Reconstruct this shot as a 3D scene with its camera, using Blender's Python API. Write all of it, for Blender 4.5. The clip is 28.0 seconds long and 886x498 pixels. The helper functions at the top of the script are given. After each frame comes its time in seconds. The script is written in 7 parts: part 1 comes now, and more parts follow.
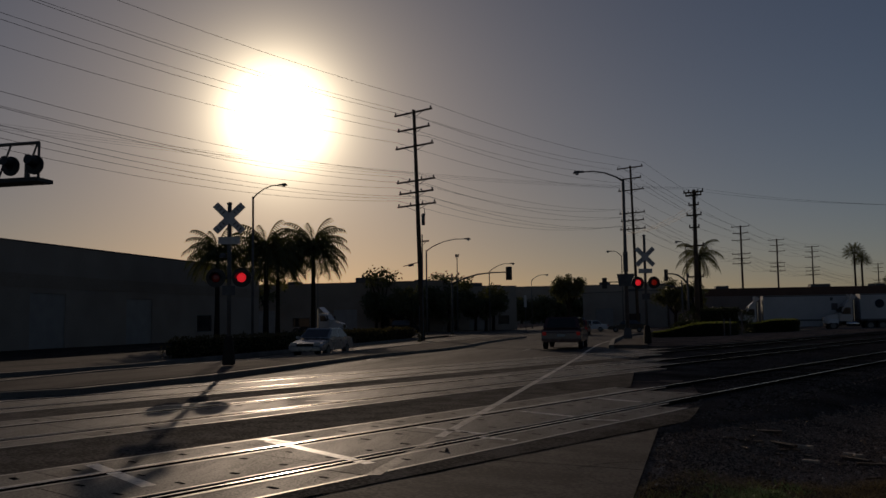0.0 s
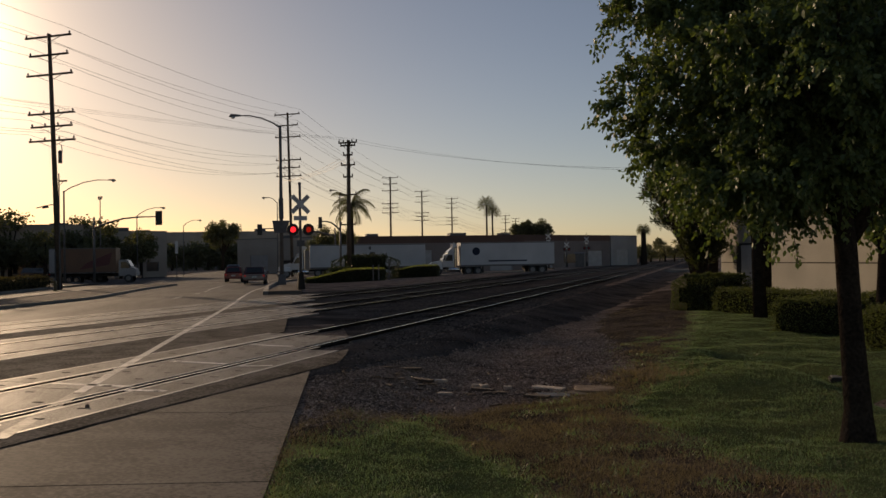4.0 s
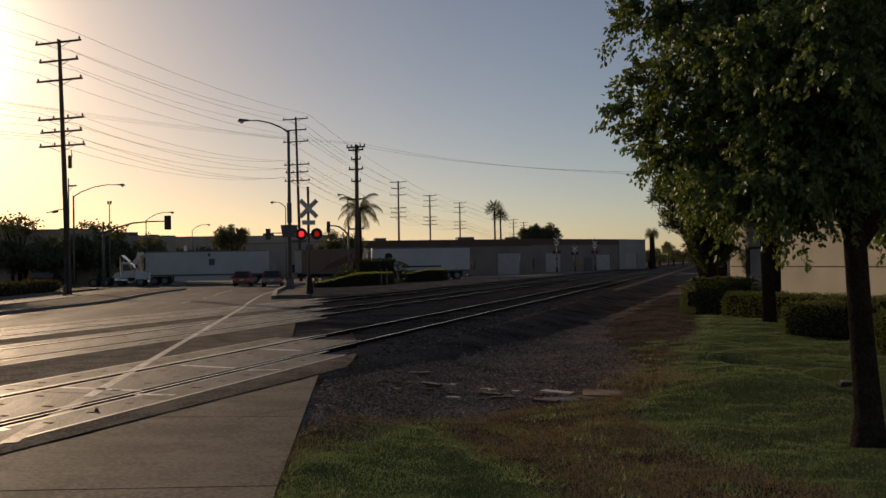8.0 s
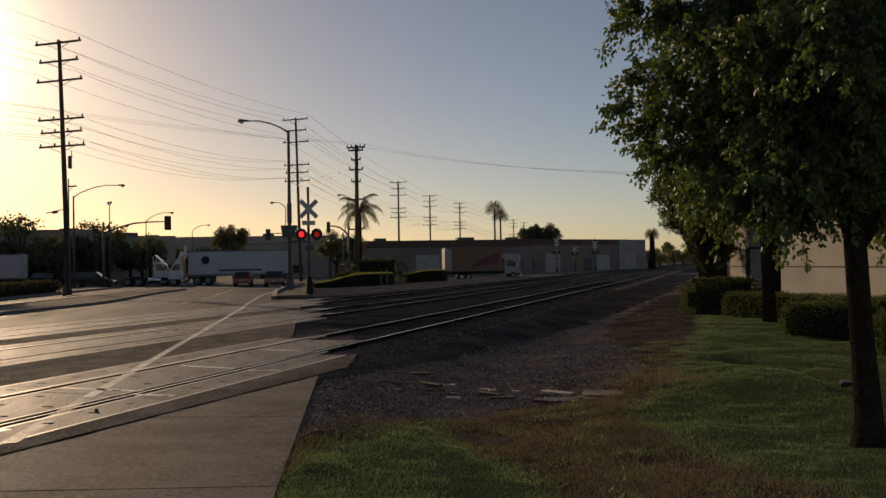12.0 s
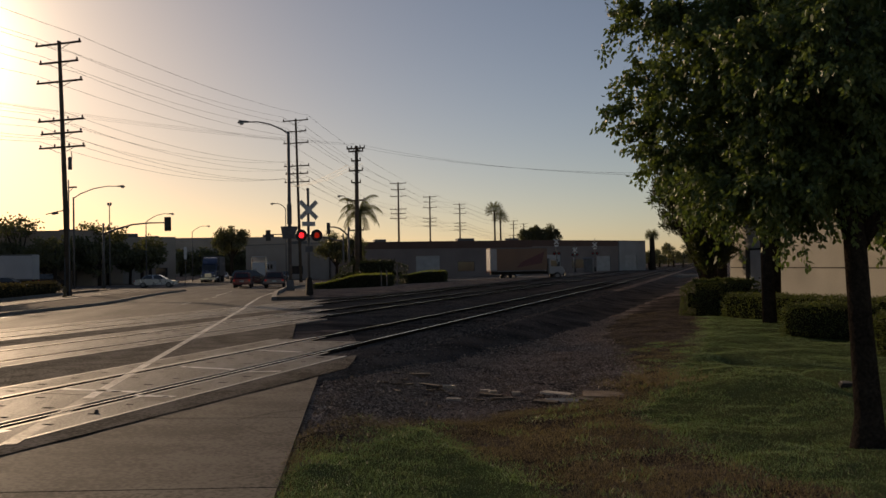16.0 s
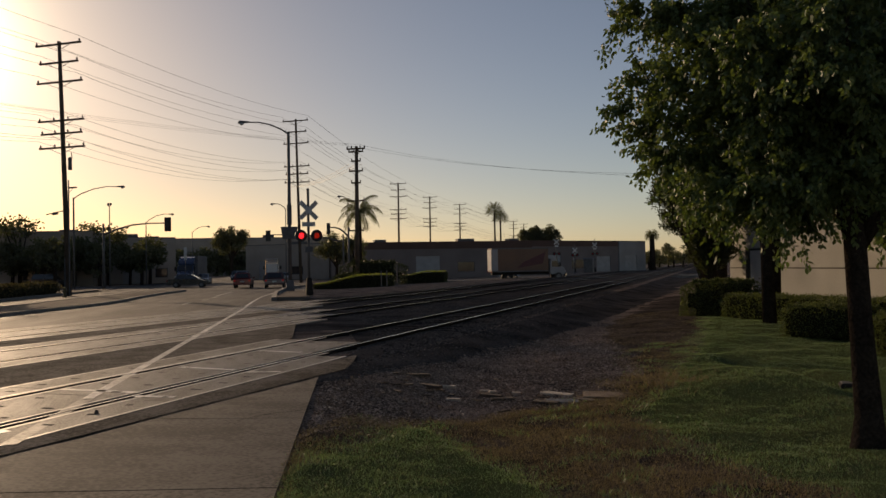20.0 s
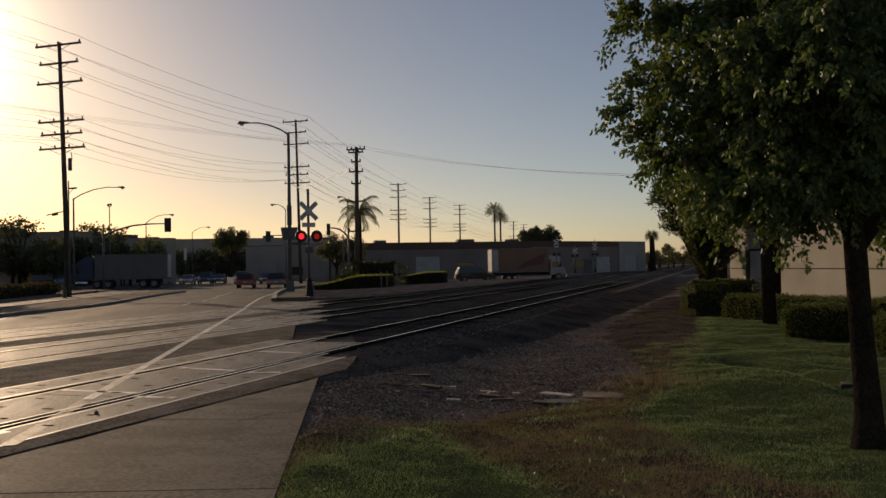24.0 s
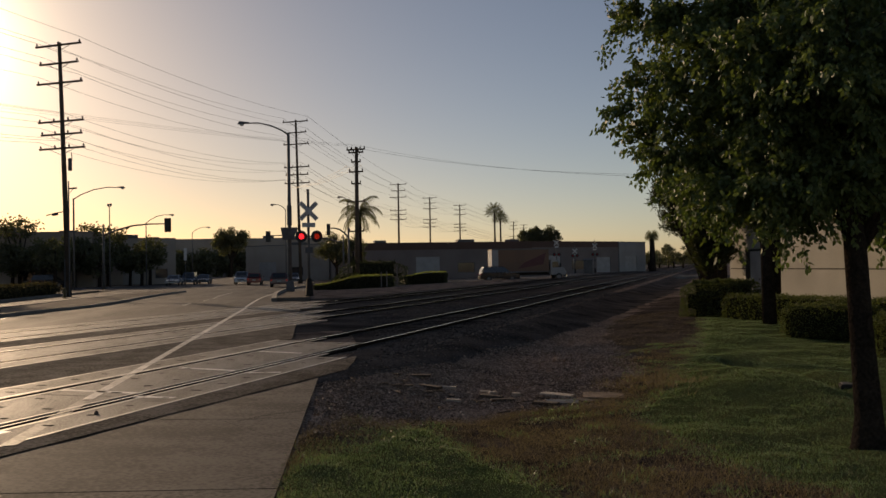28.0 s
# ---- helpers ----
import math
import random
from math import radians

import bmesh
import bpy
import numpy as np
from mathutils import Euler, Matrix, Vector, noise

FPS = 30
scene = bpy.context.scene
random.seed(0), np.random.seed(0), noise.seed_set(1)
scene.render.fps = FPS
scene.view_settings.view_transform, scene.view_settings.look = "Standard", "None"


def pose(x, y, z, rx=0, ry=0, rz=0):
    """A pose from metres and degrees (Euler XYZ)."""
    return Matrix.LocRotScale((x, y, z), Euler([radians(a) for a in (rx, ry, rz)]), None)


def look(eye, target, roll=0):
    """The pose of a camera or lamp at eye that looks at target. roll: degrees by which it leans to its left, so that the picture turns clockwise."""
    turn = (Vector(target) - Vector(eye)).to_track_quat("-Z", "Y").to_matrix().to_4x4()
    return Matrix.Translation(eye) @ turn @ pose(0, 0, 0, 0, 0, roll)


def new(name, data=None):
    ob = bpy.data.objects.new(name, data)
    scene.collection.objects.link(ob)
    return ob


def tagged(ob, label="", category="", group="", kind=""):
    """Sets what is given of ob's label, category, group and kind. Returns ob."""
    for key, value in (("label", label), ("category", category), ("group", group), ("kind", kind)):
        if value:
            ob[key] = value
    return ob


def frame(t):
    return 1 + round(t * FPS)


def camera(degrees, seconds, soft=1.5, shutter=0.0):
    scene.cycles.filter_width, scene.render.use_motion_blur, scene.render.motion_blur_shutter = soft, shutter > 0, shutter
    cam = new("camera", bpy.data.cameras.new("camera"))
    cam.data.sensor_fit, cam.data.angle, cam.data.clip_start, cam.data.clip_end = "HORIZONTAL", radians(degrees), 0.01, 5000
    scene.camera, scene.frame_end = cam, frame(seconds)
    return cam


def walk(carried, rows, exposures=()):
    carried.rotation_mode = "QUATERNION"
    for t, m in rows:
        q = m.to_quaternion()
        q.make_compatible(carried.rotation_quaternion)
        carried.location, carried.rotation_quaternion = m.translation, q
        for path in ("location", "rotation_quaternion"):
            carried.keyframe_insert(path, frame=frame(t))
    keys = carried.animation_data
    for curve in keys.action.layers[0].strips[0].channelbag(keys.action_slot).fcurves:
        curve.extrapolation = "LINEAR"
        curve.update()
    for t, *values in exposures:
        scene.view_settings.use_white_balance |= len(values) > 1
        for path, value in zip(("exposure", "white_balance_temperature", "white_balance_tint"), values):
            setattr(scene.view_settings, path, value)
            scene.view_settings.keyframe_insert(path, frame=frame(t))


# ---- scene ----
cam = camera(55.08, 28.0)
EYE = 1.48
TURNS = [
    (0.0, 39.9, 4.76, 0.8), (0.1, 34.62, 4.68, 1.1), (0.2, 29.6, 4.63, 1.2), (0.3, 25.72, 4.63, 1.45),
    (0.4, 21.58, 4.63, 1.5), (0.5, 18.53, 4.67, 1.35), (0.6, 16.22, 4.9, 1.5), (0.7, 14.33, 5.06, 1.5),
    (0.8, 12.6, 5.54, 1.5), (0.9, 11.15, 5.88, 1.5), (1.0, 9.92, 6.26, 1.42), (1.1, 9.17, 6.38, 1.45),
    (1.2, 8.74, 6.57, 1.45), (1.3, 8.58, 6.55, 1.42), (1.4, 8.62, 6.28, 1.4), (1.5, 8.93, 6.05, 1.28),
    (1.7, 10.37, 4.99, 1.3), (1.8, 11.15, 4.42, 1.25), (2.0, 12.76, 2.99, 1.1), (2.3, 15.19, 1.42, 0.95),
    (2.5, 16.77, 0.66, 0.97), (4.5, 17.1, 0.85, 0.95), (5.0, 17.48, 0.86, 0.99), (5.5, 17.5, 1.01, 0.99),
    (6.0, 17.5, 1.09, 1.0), (8.0, 17.5, 1.1, 1.0), (11.0, 17.5, 1.11, 1.02), (14.5, 17.5, 1.16, 1.02),
    (17.0, 17.5, 1.2, 1.03), (20.0, 17.5, 1.21, 1.03), (24.0, 17.5, 1.25, 1.04), (26.0, 17.5, 1.23, 1.04),
    (28.0, 17.5, 1.26, 1.03),
]
EXPOSURES = [(t, e, k, 21) for t, e, k in ((0.0, -1.65, 6700), (0.2, -1.75, 6800), (0.3, -1.7, 6900), (0.5, -1.1, 7000), (0.8, -0.15, 7000), (1.0, 0.42, 7600), (1.3, 0.8, 7900), (1.6, 0.78, 8000), (2.0, 0.42, 8000), (2.5, 0.12, 7850), (28.0, 0.12, 7850))]
walk(cam, [(t, pose(0, 0, EYE, 90 + p, r, y)) for t, y, p, r in TURNS], EXPOSURES)

# ---------------------------------------------------------------- light
SUN_AZ, SUN_EL = 50.86, 13.46          # degrees left of the rails' direction, and above the horizon
world = bpy.data.worlds.new("evening_sky")
scene.world = world
world.use_nodes = True
wn = world.node_tree
sky = wn.nodes.new("ShaderNodeTexSky")
sky.sky_type = "NISHITA"
sky.sun_disc = False
sky.sun_elevation = radians(SUN_EL)
sky.sun_rotation = radians(-SUN_AZ)
sky.air_density, sky.dust_density, sky.ozone_density = 0.85, 0.55, 1.8
wn.nodes["Background"].inputs["Strength"].default_value = 0.068

sun_way = Vector((-math.sin(radians(SUN_AZ)) * math.cos(radians(SUN_EL)),
                  math.cos(radians(SUN_AZ)) * math.cos(radians(SUN_EL)), math.sin(radians(SUN_EL))))
# the haze glows round the low sun
where = wn.nodes.new("ShaderNodeTexCoord")
dot = wn.nodes.new("ShaderNodeVectorMath")
dot.operation = "DOT_PRODUCT"
dot.inputs[1].default_value = sun_way
wn.links.new(where.outputs["Generated"], dot.inputs[0])
last = dot.outputs["Value"]
for op, value in (("SUBTRACT", None), ("DIVIDE", 0.00137), ("ADD", 1.0), ("POWER", -2.2), ("MULTIPLY", 460.0)):
    node = wn.nodes.new("ShaderNodeMath")
    node.operation = op
    if value is None:
        node.inputs[0].default_value = 1.0003
        wn.links.new(last, node.inputs[1])
    else:
        wn.links.new(last, node.inputs[0])
        node.inputs[1].default_value = value
    last = node.outputs[0]
glow = wn.nodes.new("ShaderNodeVectorMath")
glow.operation = "MULTIPLY_ADD"
glow.inputs[1].default_value = (1.0, 0.89, 0.58)
wn.links.new(last, glow.inputs[0])
# dusty air dims and warms the sky towards the sun
near = wn.nodes.new("ShaderNodeMath")
near.operation, near.use_clamp = "MAXIMUM", True
near.inputs[1].default_value = 0.0
wn.links.new(dot.outputs["Value"], near.inputs[0])
fall = wn.nodes.new("ShaderNodeMath")
fall.operation = "POWER"
fall.inputs[1].default_value = 8.0
wn.links.new(near.outputs[0], fall.inputs[0])
dust = wn.nodes.new("ShaderNodeMix")
dust.data_type, dust.blend_type = "RGBA", "MULTIPLY"
dust.inputs[7].default_value = (0.78, 0.76, 0.735, 1)
wn.links.new(fall.outputs[0], dust.inputs[0])
wn.links.new(sky.outputs["Color"], dust.inputs[6])
# and most of all low over the horizon
level = wn.nodes.new("ShaderNodeSeparateXYZ")
wn.links.new(where.outputs["Generated"], level.inputs[0])
last_z = level.outputs["Z"]
for op, value in (("ABSOLUTE", 0.0), ("MULTIPLY", -7.0), ("EXPONENT", 0.0)):
    node = wn.nodes.new("ShaderNodeMath")
    node.operation = op
    wn.links.new(last_z, node.inputs[0])
    if value:
        node.inputs[1].default_value = value
    last_z = node.outputs[0]
both = wn.nodes.new("ShaderNodeMath")
both.operation = "MULTIPLY"
wn.links.new(last_z, both.inputs[0])
wn.links.new(fall.outputs[0], both.inputs[1])
low_haze = wn.nodes.new("ShaderNodeMix")
low_haze.data_type, low_haze.blend_type = "RGBA", "MULTIPLY"
low_haze.inputs[7].default_value = (0.68, 0.575, 0.49, 1)
wn.links.new(both.outputs[0], low_haze.inputs[0])
wn.links.new(dust.outputs[2], low_haze.inputs[6])
wn.links.new(low_haze.outputs[2], glow.inputs[2])
wn.links.new(glow.outputs["Vector"], wn.nodes["Background"].inputs["Color"])
sun = new("sun", bpy.data.lights.new("sun", "SUN"))
sun.data.energy, sun.data.angle, sun.data.color = 2.4, radians(0.55), (1.0, 0.82, 0.58)
sun.matrix_world = look(sun_way * 200, (0, 0, 0))

# ---------------------------------------------------------------- plan
# the street runs 26 degrees left of the rails; (n, s): metres across it to the right, and along it
UX, UY = -0.4428, 0.8966


def st(n, s):
    return (n * UY + s * UX, -n * UX + s * UY)


def to_ns(x, y):
    return (x * UY - y * UX, x * UX + y * UY)


def ease(t):
    t = min(1.0, max(0.0, t))
    return t * t * (3 - 2 * t)


def edge_n(x, y):
    """Metres to the right of the street's paved edge."""
    if x > -5.2:
        return ((x + 5.15) * 5.35 + (y - 10.55) * 2.25) / 5.80
    return to_ns(x, y)[0] - 0.3


def hz(x, y):
    """Height of the ground."""
    n, s = to_ns(x, y)
    z = -0.3 * ease((-22 - x) / 12)
    inside = ease((2.2 - edge_n(x, y)) / 2.15) * ease((n + 26) / 1.5)
    side = 0.0
    if x > -5.5:
        bank = -0.34 * ease((x + 5.5) / 2.2) + 0.12 * ease((x + 3.4) / 2.4)
        apron = -0.16 * min(1.0, (x + 5.5) / 3.6)
        side = apron * inside + bank * (1 - inside)
        if x > -3.5:
            grow = ease((x + 3.5) / 1.5) * (1 - inside)
            side += grow * (0.08 * noise.noise((x * 0.45, y * 0.33, 3.1)) + 0.025 * noise.noise((x * 1.3, y * 1.3, 7.7)))
            crease = (y - 15.08 + 2.62 * (x - 0.35)) / 2.8
            side -= 0.11 * math.exp(-(crease / 0.2) ** 2) * ease((x + 0.1) / 0.5) * (1 - ease((x - 2.2) / 0.6))
            side += 0.16 * ease((x + 0.8) / 1.4) * ease((y - 9.5) / 3.0) * (1 - ease((y - 13.2 + 0.25 * x) / 0.9))
    elif x > -18.6:
        side = -0.17 * (1 - inside)
    else:
        side = -0.17 * (1 - inside) * ease((x + 21) / 2.4)
    return z + side


# ---------------------------------------------------------------- mesh helpers
class Shape:
    """Vertices and faces of one mesh in the making."""

    def __init__(self):
        self.v, self.f = [], []

    def add(self, verts, faces):
        k = len(self.v)
        self.v += [tuple(p) for p in verts]
        self.f += [tuple(i + k for i in face) for face in faces]
        return self

    def box(self, x0, x1, y0, y1, z0, z1):
        return self.add([(x0, y0, z0), (x1, y0, z0), (x1, y1, z0), (x0, y1, z0), (x0, y0, z1), (x1, y0, z1), (x1, y1, z1), (x0, y1, z1)],
                        [(3, 2, 1, 0), (4, 5, 6, 7), (0, 1, 5, 4), (1, 2, 6, 5), (2, 3, 7, 6), (3, 0, 4, 7)])

    def hull(self, low, high):
        """Joins two outlines of as many points."""
        m = len(low)
        faces = [tuple(reversed(range(m))), tuple(range(m, 2 * m))]
        faces += [(i, (i + 1) % m, m + (i + 1) % m, m + i) for i in range(m)]
        return self.add(list(low) + list(high), faces)

    def side(self, outline, y0, y1, inset=0.0):
        """An outline in x and z, drawn from y0 to y1."""
        return self.hull([(x, y1, z) for x, z in outline], [(x, y0, z) for x, z in outline])

    def pipe(self, points, radii, seg=8):
        pts = [Vector(p) for p in points]
        if not isinstance(radii, (list, tuple)):
            radii = [radii] * len(pts)
        rings, ref = [], None
        for i, p in enumerate(pts):
            d = (pts[min(i + 1, len(pts) - 1)] - pts[max(i - 1, 0)]).normalized()
            if ref is None:
                ref = d.orthogonal().normalized()
            a = (ref - d * ref.dot(d)).normalized()
            ref = a
            b = d.cross(a)
            rings.append([p + (a * math.cos(2 * math.pi * j / seg) + b * math.sin(2 * math.pi * j / seg)) * radii[i] for j in range(seg)])
        verts = [q for r in rings for q in r]
        faces = [(i * seg + j, i * seg + (j + 1) % seg, (i + 1) * seg + (j + 1) % seg, (i + 1) * seg + j)
                 for i in range(len(rings) - 1) for j in range(seg)]
        faces += [tuple(reversed(range(seg))), tuple(range((len(rings) - 1) * seg, len(rings) * seg))]
        return self.add(verts, faces)

    def slab(self, a, b, c, d, thick):
        q = [Vector(p) for p in (a, b, c, d)]
        up = (q[1] - q[0]).cross(q[3] - q[0]).normalized() * thick
        return self.hull(q, [p + up for p in q])


def mesh_of(name, shape, material, smooth=False, bevel=0.0):
    me = bpy.data.meshes.new(name)
    me.from_pydata(shape.v, [], shape.f)
    if bevel:
        bm = bmesh.new()
        bm.from_mesh(me)
        bmesh.ops.recalc_face_normals(bm, faces=bm.faces)
        bmesh.ops.bevel(bm, geom=bm.edges[:], offset=bevel, segments=2, affect="EDGES", clamp_overlap=True)
        bm.to_mesh(me)
        bm.free()
    if smooth:
        me.polygons.foreach_set("use_smooth", [True] * len(me.polygons))
    me.materials.append(material)
    me.update()
    return me


def part(name, shape, material, parent=None, label="", smooth=False, bevel=0.0, at=None):
    ob = new(name, mesh_of(name, shape, material, smooth, bevel))
    ob.parent = parent
    if at:
        ob.matrix_basis = at
    if label:
        ob["label"] = label
    return ob


def base(name, m, label, category, group="", kind=""):
    ob = new(name)
    ob.empty_display_size = 0.3
    ob.matrix_basis = m
    return tagged(ob, label, category, group, kind)


def sheet(name, outline, material, lift=0.0, step=1.0, height=hz, label="", category="", kind="structure"):
    """A paved sheet between two lines of (n, s) points: it follows the ground."""
    (n0, n1), (s0, s1) = outline
    cn, cs = max(1, round((n1 - n0) / step)), max(1, round((s1 - s0) / step))
    sh = Shape()
    verts, faces = [], []
    for j in range(cs + 1):
        for i in range(cn + 1):
            x, y = st(n0 + (n1 - n0) * i / cn, s0 + (s1 - s0) * j / cs)
            verts.append((x, y, height(x, y) + lift))
    for j in range(cs):
        for i in range(cn):
            a = j * (cn + 1) + i
            faces.append((a, a + 1, a + cn + 2, a + cn + 1))
    sh.add(verts, faces)
    ob = part(name, sh, material, None, "", smooth=True)
    return tagged(ob, label, category, "", kind)


# ---------------------------------------------------------------- materials
def mat(name, c0, c1=None, rough=0.7, metal=0.0, scale=4.0, fine=60.0, bump=0.15, spread=0.5, translucent=0.0, emit=0.0, island=0.0,
        coat=0.0, spec=0.5, glass=False, matte=False, stretch=0.0, rough_var=0.1, dist=0.01, detail=5.0, rich=0.5):
    """A surface of two colours mixed by coarse stains and fine grain, with relief of the grain."""
    m = bpy.data.materials.new(name)
    m.use_nodes = True
    nt = m.node_tree
    bs = nt.nodes["Principled BSDF"]
    c1 = c1 or tuple(c * 0.75 for c in c0)
    bs.inputs["Metallic"].default_value = metal
    bs.inputs["Coat Weight"].default_value = coat
    bs.inputs["Specular IOR Level"].default_value = spec
    co = nt.nodes.new("ShaderNodeTexCoord")
    n1, n2 = nt.nodes.new("ShaderNodeTexNoise"), nt.nodes.new("ShaderNodeTexNoise")
    n1.inputs["Roughness"].default_value = rich
    for node, sc, det in ((n1, scale, detail), (n2, fine, 4.0)):
        node.inputs["Scale"].default_value, node.inputs["Detail"].default_value = sc, det
        if stretch and node is n1:
            mp = nt.nodes.new("ShaderNodeMapping")
            mp.vector_type = "TEXTURE"
            mp.inputs["Rotation"].default_value[2] = radians(26.3)
            mp.inputs["Scale"].default_value[1] = stretch
            nt.links.new(co.outputs["Object"], mp.inputs["Vector"])
            nt.links.new(mp.outputs["Vector"], node.inputs["Vector"])
        else:
            nt.links.new(co.outputs["Object"], node.inputs["Vector"])
    add = nt.nodes.new("ShaderNodeMath")
    add.operation = "ADD"
    nt.links.new(n1.outputs["Fac"], add.inputs[0])
    nt.links.new(n2.outputs["Fac"], add.inputs[1])
    ramp = nt.nodes.new("ShaderNodeMapRange")
    ramp.inputs["From Min"].default_value, ramp.inputs["From Max"].default_value = 1.0 - 0.5 * spread, 1.0 + 0.5 * spread
    nt.links.new(add.outputs[0], ramp.inputs["Value"])
    source = ramp.outputs["Result"]
    if island:
        geo = nt.nodes.new("ShaderNodeNewGeometry")
        blend = nt.nodes.new("ShaderNodeMix")
        blend.inputs[0].default_value = island
        nt.links.new(source, blend.inputs[2])
        nt.links.new(geo.outputs["Random Per Island"], blend.inputs[3])
        source = blend.outputs[0]
    mix = nt.nodes.new("ShaderNodeMix")
    mix.data_type = "RGBA"
    mix.inputs[6].default_value, mix.inputs[7].default_value = (*c0, 1), (*c1, 1)
    nt.links.new(source, mix.inputs[0])
    nt.links.new(mix.outputs[2], bs.inputs["Base Color"])
    rr = nt.nodes.new("ShaderNodeMapRange")
    rr.inputs["To Min"].default_value, rr.inputs["To Max"].default_value = max(0.02, rough - rough_var), min(1.0, rough + rough_var)
    nt.links.new(n1.outputs["Fac"], rr.inputs["Value"])
    nt.links.new(rr.outputs["Result"], bs.inputs["Roughness"])
    if bump:
        bp = nt.nodes.new("ShaderNodeBump")
        bp.inputs["Strength"].default_value, bp.inputs["Distance"].default_value = bump, dist
        nt.links.new(n2.outputs["Fac"], bp.inputs["Height"])
        nt.links.new(bp.outputs["Normal"], bs.inputs["Normal"])
    if matte:
        df = nt.nodes.new("ShaderNodeBsdfDiffuse")
        df.inputs["Roughness"].default_value = 0.9
        nt.links.new(mix.outputs[2], df.inputs["Color"])
        if bump:
            nt.links.new(bp.outputs["Normal"], df.inputs["Normal"])
        nt.links.new(df.outputs[0], nt.nodes["Material Output"].inputs["Surface"])
    if emit:
        bs.inputs["Emission Color"].default_value = (*c0, 1)
        bs.inputs["Emission Strength"].default_value = emit
    if glass:
        bs.inputs["Transmission Weight"].default_value = 1.0
        bs.inputs["IOR"].default_value = 1.45
    if translucent:
        tr, ms = nt.nodes.new("ShaderNodeBsdfTranslucent"), nt.nodes.new("ShaderNodeMixShader")
        bright = nt.nodes.new("ShaderNodeMix")
        bright.data_type = "RGBA"
        bright.blend_type = "MULTIPLY"
        bright.inputs[0].default_value = 1.0
        bright.inputs[7].default_value = (1.5, 1.55, 0.6, 1)
        nt.links.new(mix.outputs[2], bright.inputs[6])
        nt.links.new(bright.outputs[2], tr.inputs["Color"])
        ms.inputs[0].default_value = translucent
        nt.links.new(bs.outputs[0], ms.inputs[1])
        nt.links.new(tr.outputs[0], ms.inputs[2])
        nt.links.new(ms.outputs[0], nt.nodes["Material Output"].inputs["Surface"])
    return m


M_ASPHALT = mat("worn_asphalt", (0.081, 0.078, 0.076), (0.0255, 0.0248, 0.0245), 0.72, scale=0.9, fine=60, bump=0.7, spec=0.1, dist=0.01, rough_var=0.2, spread=0.32, stretch=7.0, detail=9.0, rich=0.68)
M_ASPHALT_DARK = mat("dark_gritty_asphalt", (0.06, 0.053, 0.048), (0.02, 0.0185, 0.0175), 0.95, scale=1.2, fine=24, bump=1.0, spec=0.03, dist=0.02, spread=0.26)
M_STRIP = mat("dark_patch_asphalt", (0.128, 0.12, 0.115), (0.028, 0.0268, 0.026), 0.95, scale=1.6, fine=22, bump=1.0, spec=0.03, dist=0.02, rough_var=0.03, spread=0.2, detail=9.0, rich=0.68)
M_CONCRETE = mat("weathered_concrete", (0.14, 0.124, 0.107), (0.052, 0.047, 0.043), 0.8, scale=0.8, fine=26, spec=0.13, bump=0.35, dist=0.006, spread=0.25, stretch=0.5, detail=9.0, rich=0.68)
M_PAVE = mat("dusty_pavement_concrete", (0.19, 0.165, 0.14), (0.085, 0.075, 0.065), 0.95, scale=0.7, fine=30, spec=0.02, bump=0.4, dist=0.006, spread=0.36, stretch=3.0, detail=9.0, rich=0.68)
M_PANEL = mat("crossing_concrete", (0.172, 0.167, 0.157), (0.047, 0.0455, 0.0435), 0.66, scale=1.3, fine=40, bump=0.5, dist=0.008, rough_var=0.26, spec=0.16, spread=0.26, stretch=5.0, detail=9.0, rich=0.68)
M_NOSING = mat("worn_edge_steel", (0.6, 0.55, 0.49), (0.34, 0.31, 0.27), 0.5, 0.3, scale=3, fine=40, bump=0.1)
M_GRAVEL = mat("track_side_gravel", (0.4, 0.302, 0.243), (0.085, 0.064, 0.053), 0.95, scale=0.8, fine=26, bump=1.0, dist=0.05, spread=0.28, matte=True, detail=9.0, rich=0.68)
# real dark ballast, also spread over the bank to paint its shade
M_BALLAST_SHADE = mat("ballast_and_bank_shade", (0.15, 0.129, 0.117), (0.042, 0.038, 0.036), 0.95, scale=0.7, fine=22, bump=1.0, dist=0.06, spread=0.4, matte=True)
M_BALLASTSTONE = mat("ballast_stone", (0.21, 0.185, 0.17), (0.028, 0.025, 0.023), 0.9, scale=2, fine=40, bump=0.4, island=0.85, matte=True)
M_STONE = mat("gravel_stone", (0.55, 0.425, 0.35), (0.055, 0.042, 0.035), 0.9, scale=1.2, fine=40, bump=0.4, island=0.8, spread=0.3, matte=True)
M_SOIL = mat("dry_soil_and_thatch", (0.18, 0.138, 0.11), (0.04, 0.032, 0.027), 0.95, scale=1.2, fine=34, bump=1.0, dist=0.04, spread=0.35, matte=True, detail=9.0, rich=0.68)
M_LAWN = mat("mown_lawn_floor", (0.062, 0.092, 0.036), (0.1, 0.104, 0.048), 0.95, scale=0.9, fine=30, bump=0.8, dist=0.03, spread=0.8, matte=True)
M_BLADE = mat("grass_blade", (0.102, 0.178, 0.098), (0.235, 0.32, 0.178), 0.5, spec=0.35, scale=0.6, fine=9, bump=0, translucent=0.25, island=0.5)
M_STRAW = mat("dry_grass_blade", (0.32, 0.246, 0.186), (0.08, 0.062, 0.05), 0.8, spec=0.1, scale=0.8, fine=9, bump=0, translucent=0.2, island=0.7)
M_LITTER = mat("dry_leaf_litter", (0.24, 0.175, 0.13), (0.07, 0.053, 0.043), 0.8, spec=0.15, scale=3, fine=12, bump=0, island=0.8)
